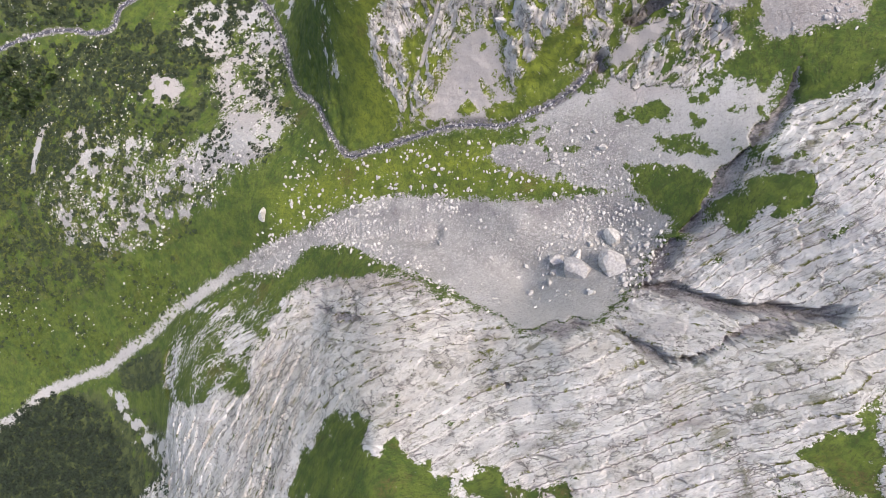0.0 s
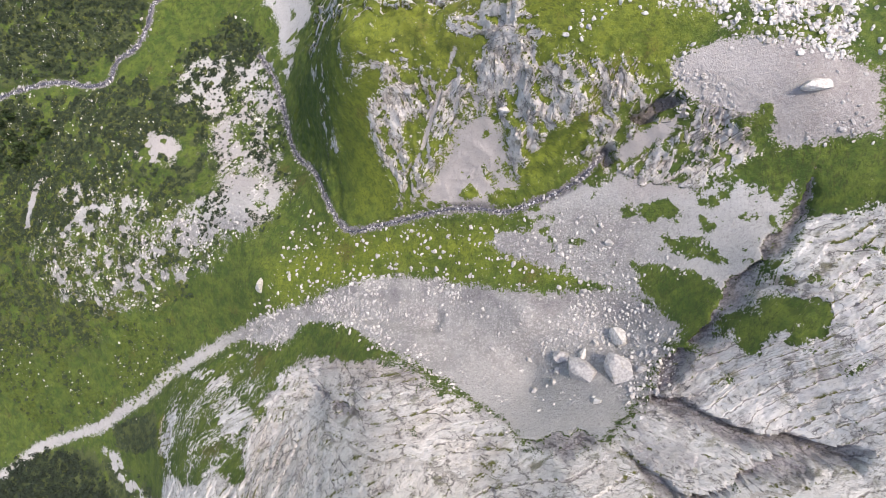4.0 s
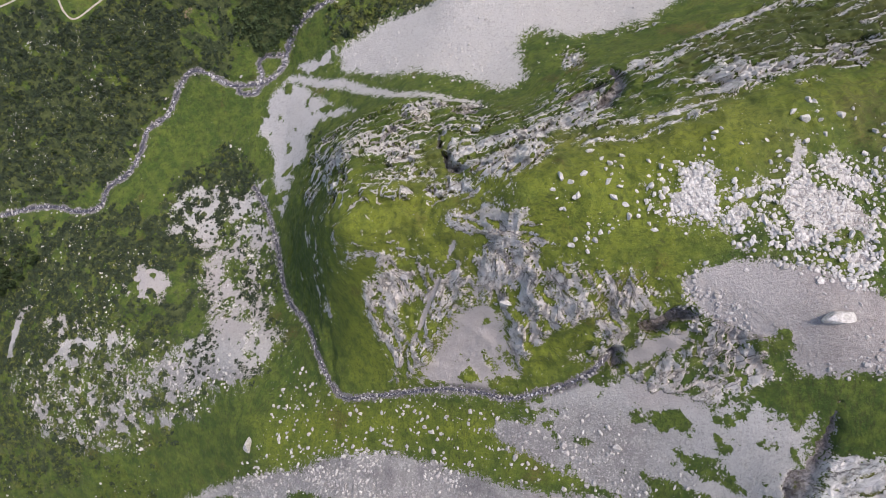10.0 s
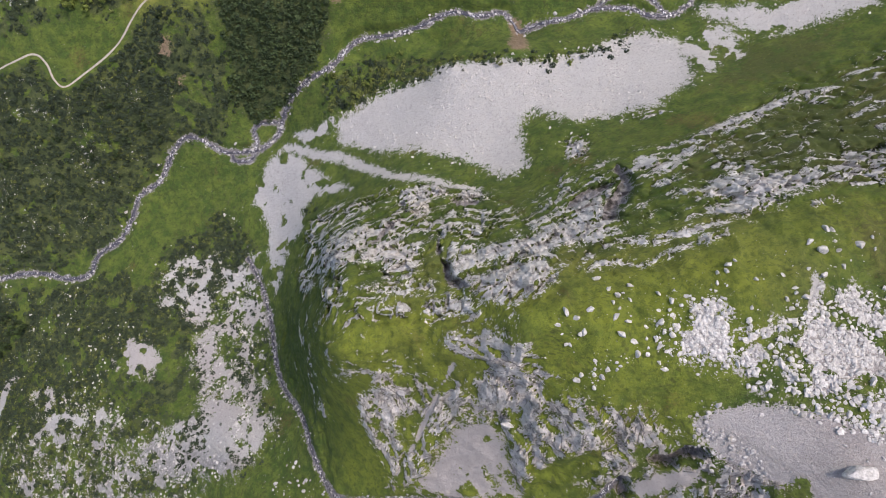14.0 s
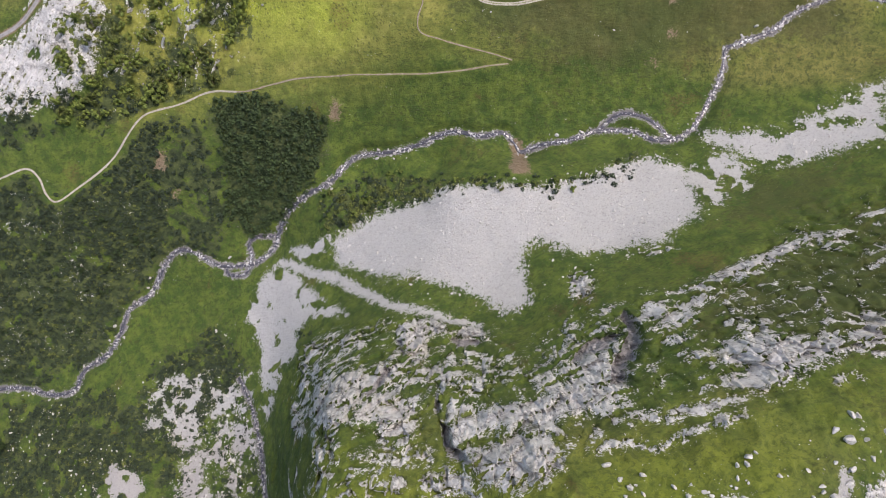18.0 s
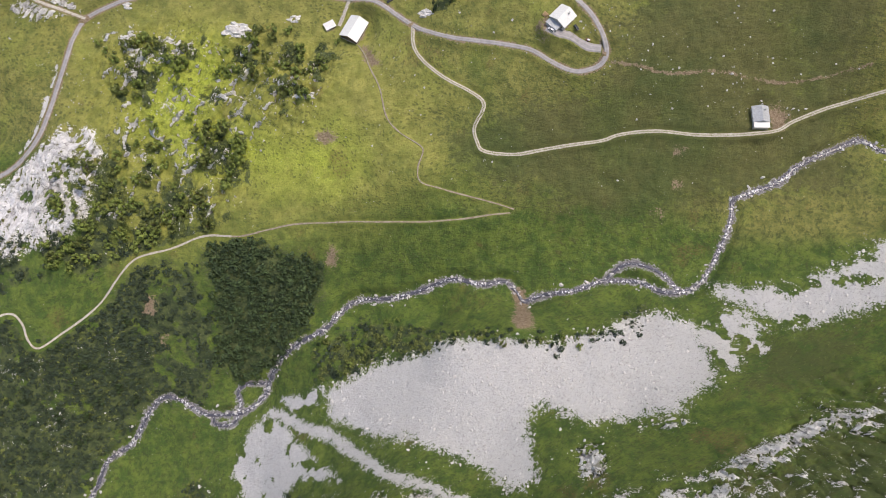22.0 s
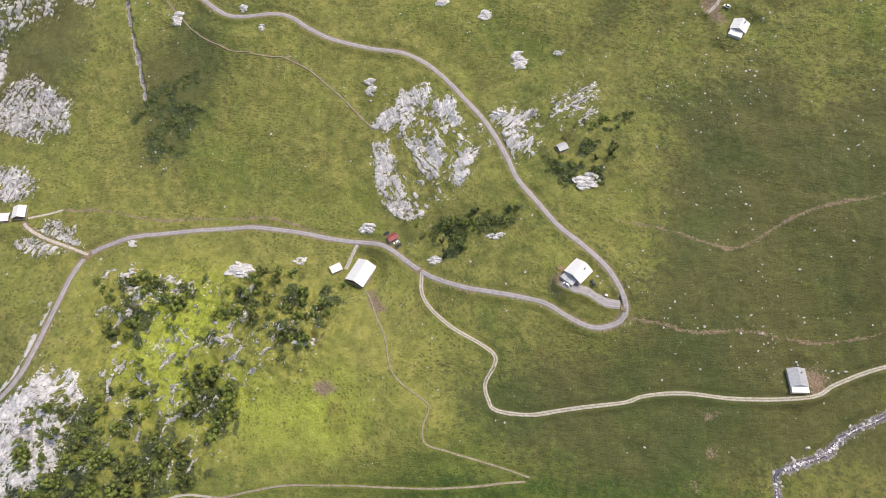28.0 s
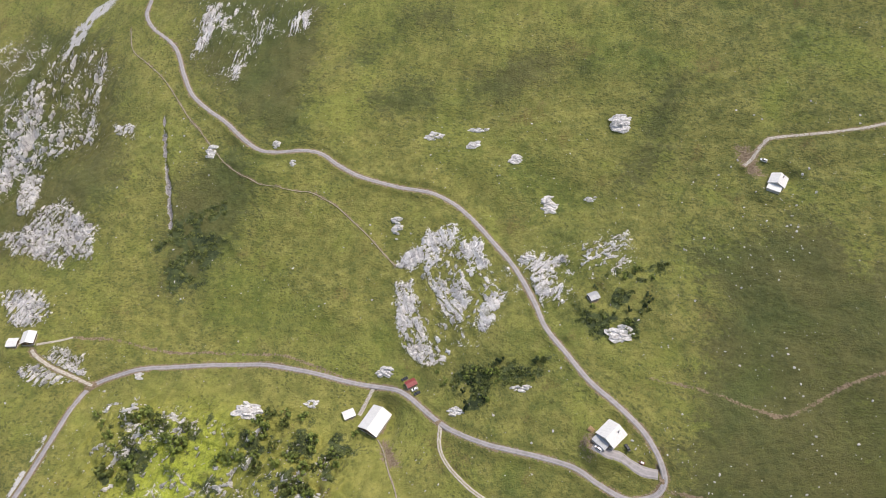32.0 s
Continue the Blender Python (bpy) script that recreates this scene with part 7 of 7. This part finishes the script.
hut("track_hut", "grey-roofed stone hut beside the farm track", 195.6, 472.4, plot_z[195.9, 471], 91, 9.4, 9.6, 3.2, 2.0, ROOF_GREY, MASONRY, lean_to=(-4.9, 4.9, 4.2, 2.9, 2.3, ROOF_METAL))
hut("upper_hut", "hut with white sheet roof high on the pasture", 168.8, 674, plot_z[168.5, 673], 64, 9.0, 9.0, 3.2, 2.2, ROOF_METAL, MASONRY, lean_to=(-4.4, 3.6, 4.8, 2.7, 2.0, ROOF_METAL))
hut("rock_hut", "hut with pale sheet roof between limestone ribs", -313, 581, plot_z[-313, 581], 101, 7.8, 8.6, 3.2, 1.8, ROOF_METAL, WOOD, chimney=False)
hut("annex", "low annex with pale sheet roof beside a hut", -323.2, 577.2, plot_z[-323, 577], 8, 6.2, 6.6, 2.2, 0.7, ROOF_METAL, WOOD, 0.4, chimney=False, doors=False)
hut("little_hut", "little hut with grey roof among bushes", 60.8, 608, plot_z[60.8, 608], 28, 5.0, 5.8, 2.3, 0.9, ROOF_GREY, WOOD, 0.45, chimney=False, doors=False)


def car(label, x0, y0, turn, paint, van=False):
    ob = thing("car", label, "car", "parked cars")
    high = 0.62 if not van else 0.75
    body = bmesh.new()
    box(body, -0.88, 0.88, -2.15, 2.15, 0.3, 0.3 + high, bevel=0.16)
    part("body", body, paint, ob)
    cab = bmesh.new()
    lo, hi = 0.28 + high, 0.82 + high if not van else 1.05 + high
    back = -1.9 if van else -1.75
    ring = [(back, lo), (1.15, lo), (0.45, hi), (back + (0.15 if van else 0.55), hi)]
    a = [cab.verts.new((-0.8, y, h)) for y, h in ring]
    b = [cab.verts.new((0.8, y, h)) for y, h in ring]
    for v in a[2:] + b[2:]:
        v.co.x *= 0.86
    cab.faces.new(a), cab.faces.new(b[::-1])
    for k in range(4):
        cab.faces.new((a[k], b[k], b[(k + 1) % 4], a[(k + 1) % 4]))
    part("windows", cab, GLASS, ob)
    part("car_roof", boxed(-0.7, 0.7, back + (0.15 if van else 0.55), 0.5, hi - 0.02, hi + 0.05, bevel=0.03), paint, ob)
    for x in (-0.82, 0.82):
        for y in (-1.35, 1.35):
            wheel = bmesh.new()
            bmesh.ops.create_cone(wheel, cap_ends=True, segments=14, radius1=0.33, radius2=0.33, depth=0.22, matrix=Matrix.Translation((x, y, 0.33)) @ Matrix.Rotation(radians(90), 4, "Y"))
            tyre = part("wheel", wheel, RUBBER, ob)
            rim = bmesh.new()
            bmesh.ops.create_cone(rim, cap_ends=True, segments=12, radius1=0.19, radius2=0.17, depth=0.06, matrix=Matrix.Translation((x * 1.13, y, 0.33)) @ Matrix.Rotation(radians(90), 4, "Y"))
            part("rim", rim, ROOF_GREY, tyre)
        part("headlight", boxed(x * 0.75 - 0.16, x * 0.75 + 0.16, 2.1, 2.17, 0.62, 0.78), GLASS, ob)
    return place(ob, x0, y0, ground_z(x0, y0) + 0.12, turn)


car("white car parked in front of the farmhouse porch", 61.4, 516.6, 50, PAINT_WHITE, True)
car("dark car parked at the corner of the farmhouse", 77.0, 518.5, 25, PAINT_BLACK)
car("white car parked beside the red-roofed hut", -44.3, 560.9, 120, PAINT_WHITE)
car("dark car parked beside the red-roofed hut", -42.6, 558.4, 125, PAINT_BLACK)
car("dark car parked behind the red-roofed hut", -51.6, 567.6, 125, PAINT_BLACK)
car("white van parked at the end of the upper track", 162.6, 689.5, 60, PAINT_WHITE, True)


# ---- small things round the huts ----
for k, (x0, y0, s) in enumerate(((214, 478, 1.0), (218, 478, 1.2), (215, 474, 0.8), (226, 478, 1.3), (80, 523, 1.1), (175, 494, 1.3), (144, 610, 1.0), (148, 692, 1.1), (187, 681, 1.2), (189, 665, 1.3), (183, 678, 1.0), (144, 688, 0.9))):
    boulder(x0, y0, s, k, "loose pale stone lying beside a hut", "stones round the huts")


def wood_pile(x0, y0, turn):
    """Cut logs stacked in three rows."""
    ob = thing("wood_pile", "stack of orange-brown cut logs beside the farmhouse", "wood pile")
    r = random.Random(3)
    for row in range(3):
        for k in range(7 - row):
            log = bmesh.new()
            bmesh.ops.create_cone(log, cap_ends=True, segments=8, radius1=0.24, radius2=r.uniform(0.19, 0.24), depth=r.uniform(2.6, 3.2),
                                  matrix=Matrix.Translation((0.48 * k + 0.24 * row - 1.4, r.uniform(-0.2, 0.2), 0.2 + 0.41 * row)) @ Matrix.Rotation(radians(90), 4, "X"))
            part("log", log, TIMBER, ob)
    return place(ob, x0, y0, ground_z(x0, y0), turn)


def trailer(x0, y0, turn):
    """A two-wheeled farm trailer with a low box."""
    ob = thing("farm_trailer", "small farm trailer with reddish box beside the road", "trailer")
    part("bed", boxed(-0.8, 0.8, -1.4, 1.4, 0.55, 0.68, bevel=0.03), WOOD, ob)
    for x in (-0.8, 0.72):
        part("side_board", boxed(x, x + 0.08, -1.4, 1.4, 0.68, 1.1, bevel=0.02), ROOF_RED, ob)
    for y in (-1.4, 1.32):
        part("end_board", boxed(-0.72, 0.72, y, y + 0.08, 0.68, 1.1, bevel=0.02), ROOF_RED, ob)
    part("load", boxed(-0.6, 0.6, -1.1, 0.7, 0.68, 1.25, bevel=0.1), ROOF_METAL, ob, "pale sheeted load")
    part("drawbar", boxed(-0.05, 0.05, 1.4, 2.7, 0.5, 0.6), ROOF_GREY, ob)
    for x in (-0.92, 0.92):
        wheel = bmesh.new()
        bmesh.ops.create_cone(wheel, cap_ends=True, segments=14, radius1=0.36, radius2=0.36, depth=0.2, matrix=Matrix.Translation((x, 0, 0.36)) @ Matrix.Rotation(radians(90), 4, "Y"))
        part("wheel", wheel, RUBBER, ob)
    return place(ob, x0, y0, ground_z(x0, y0), turn)


wood_pile(58.2, 527.5, 48)
trailer(85, 512.5, 70)
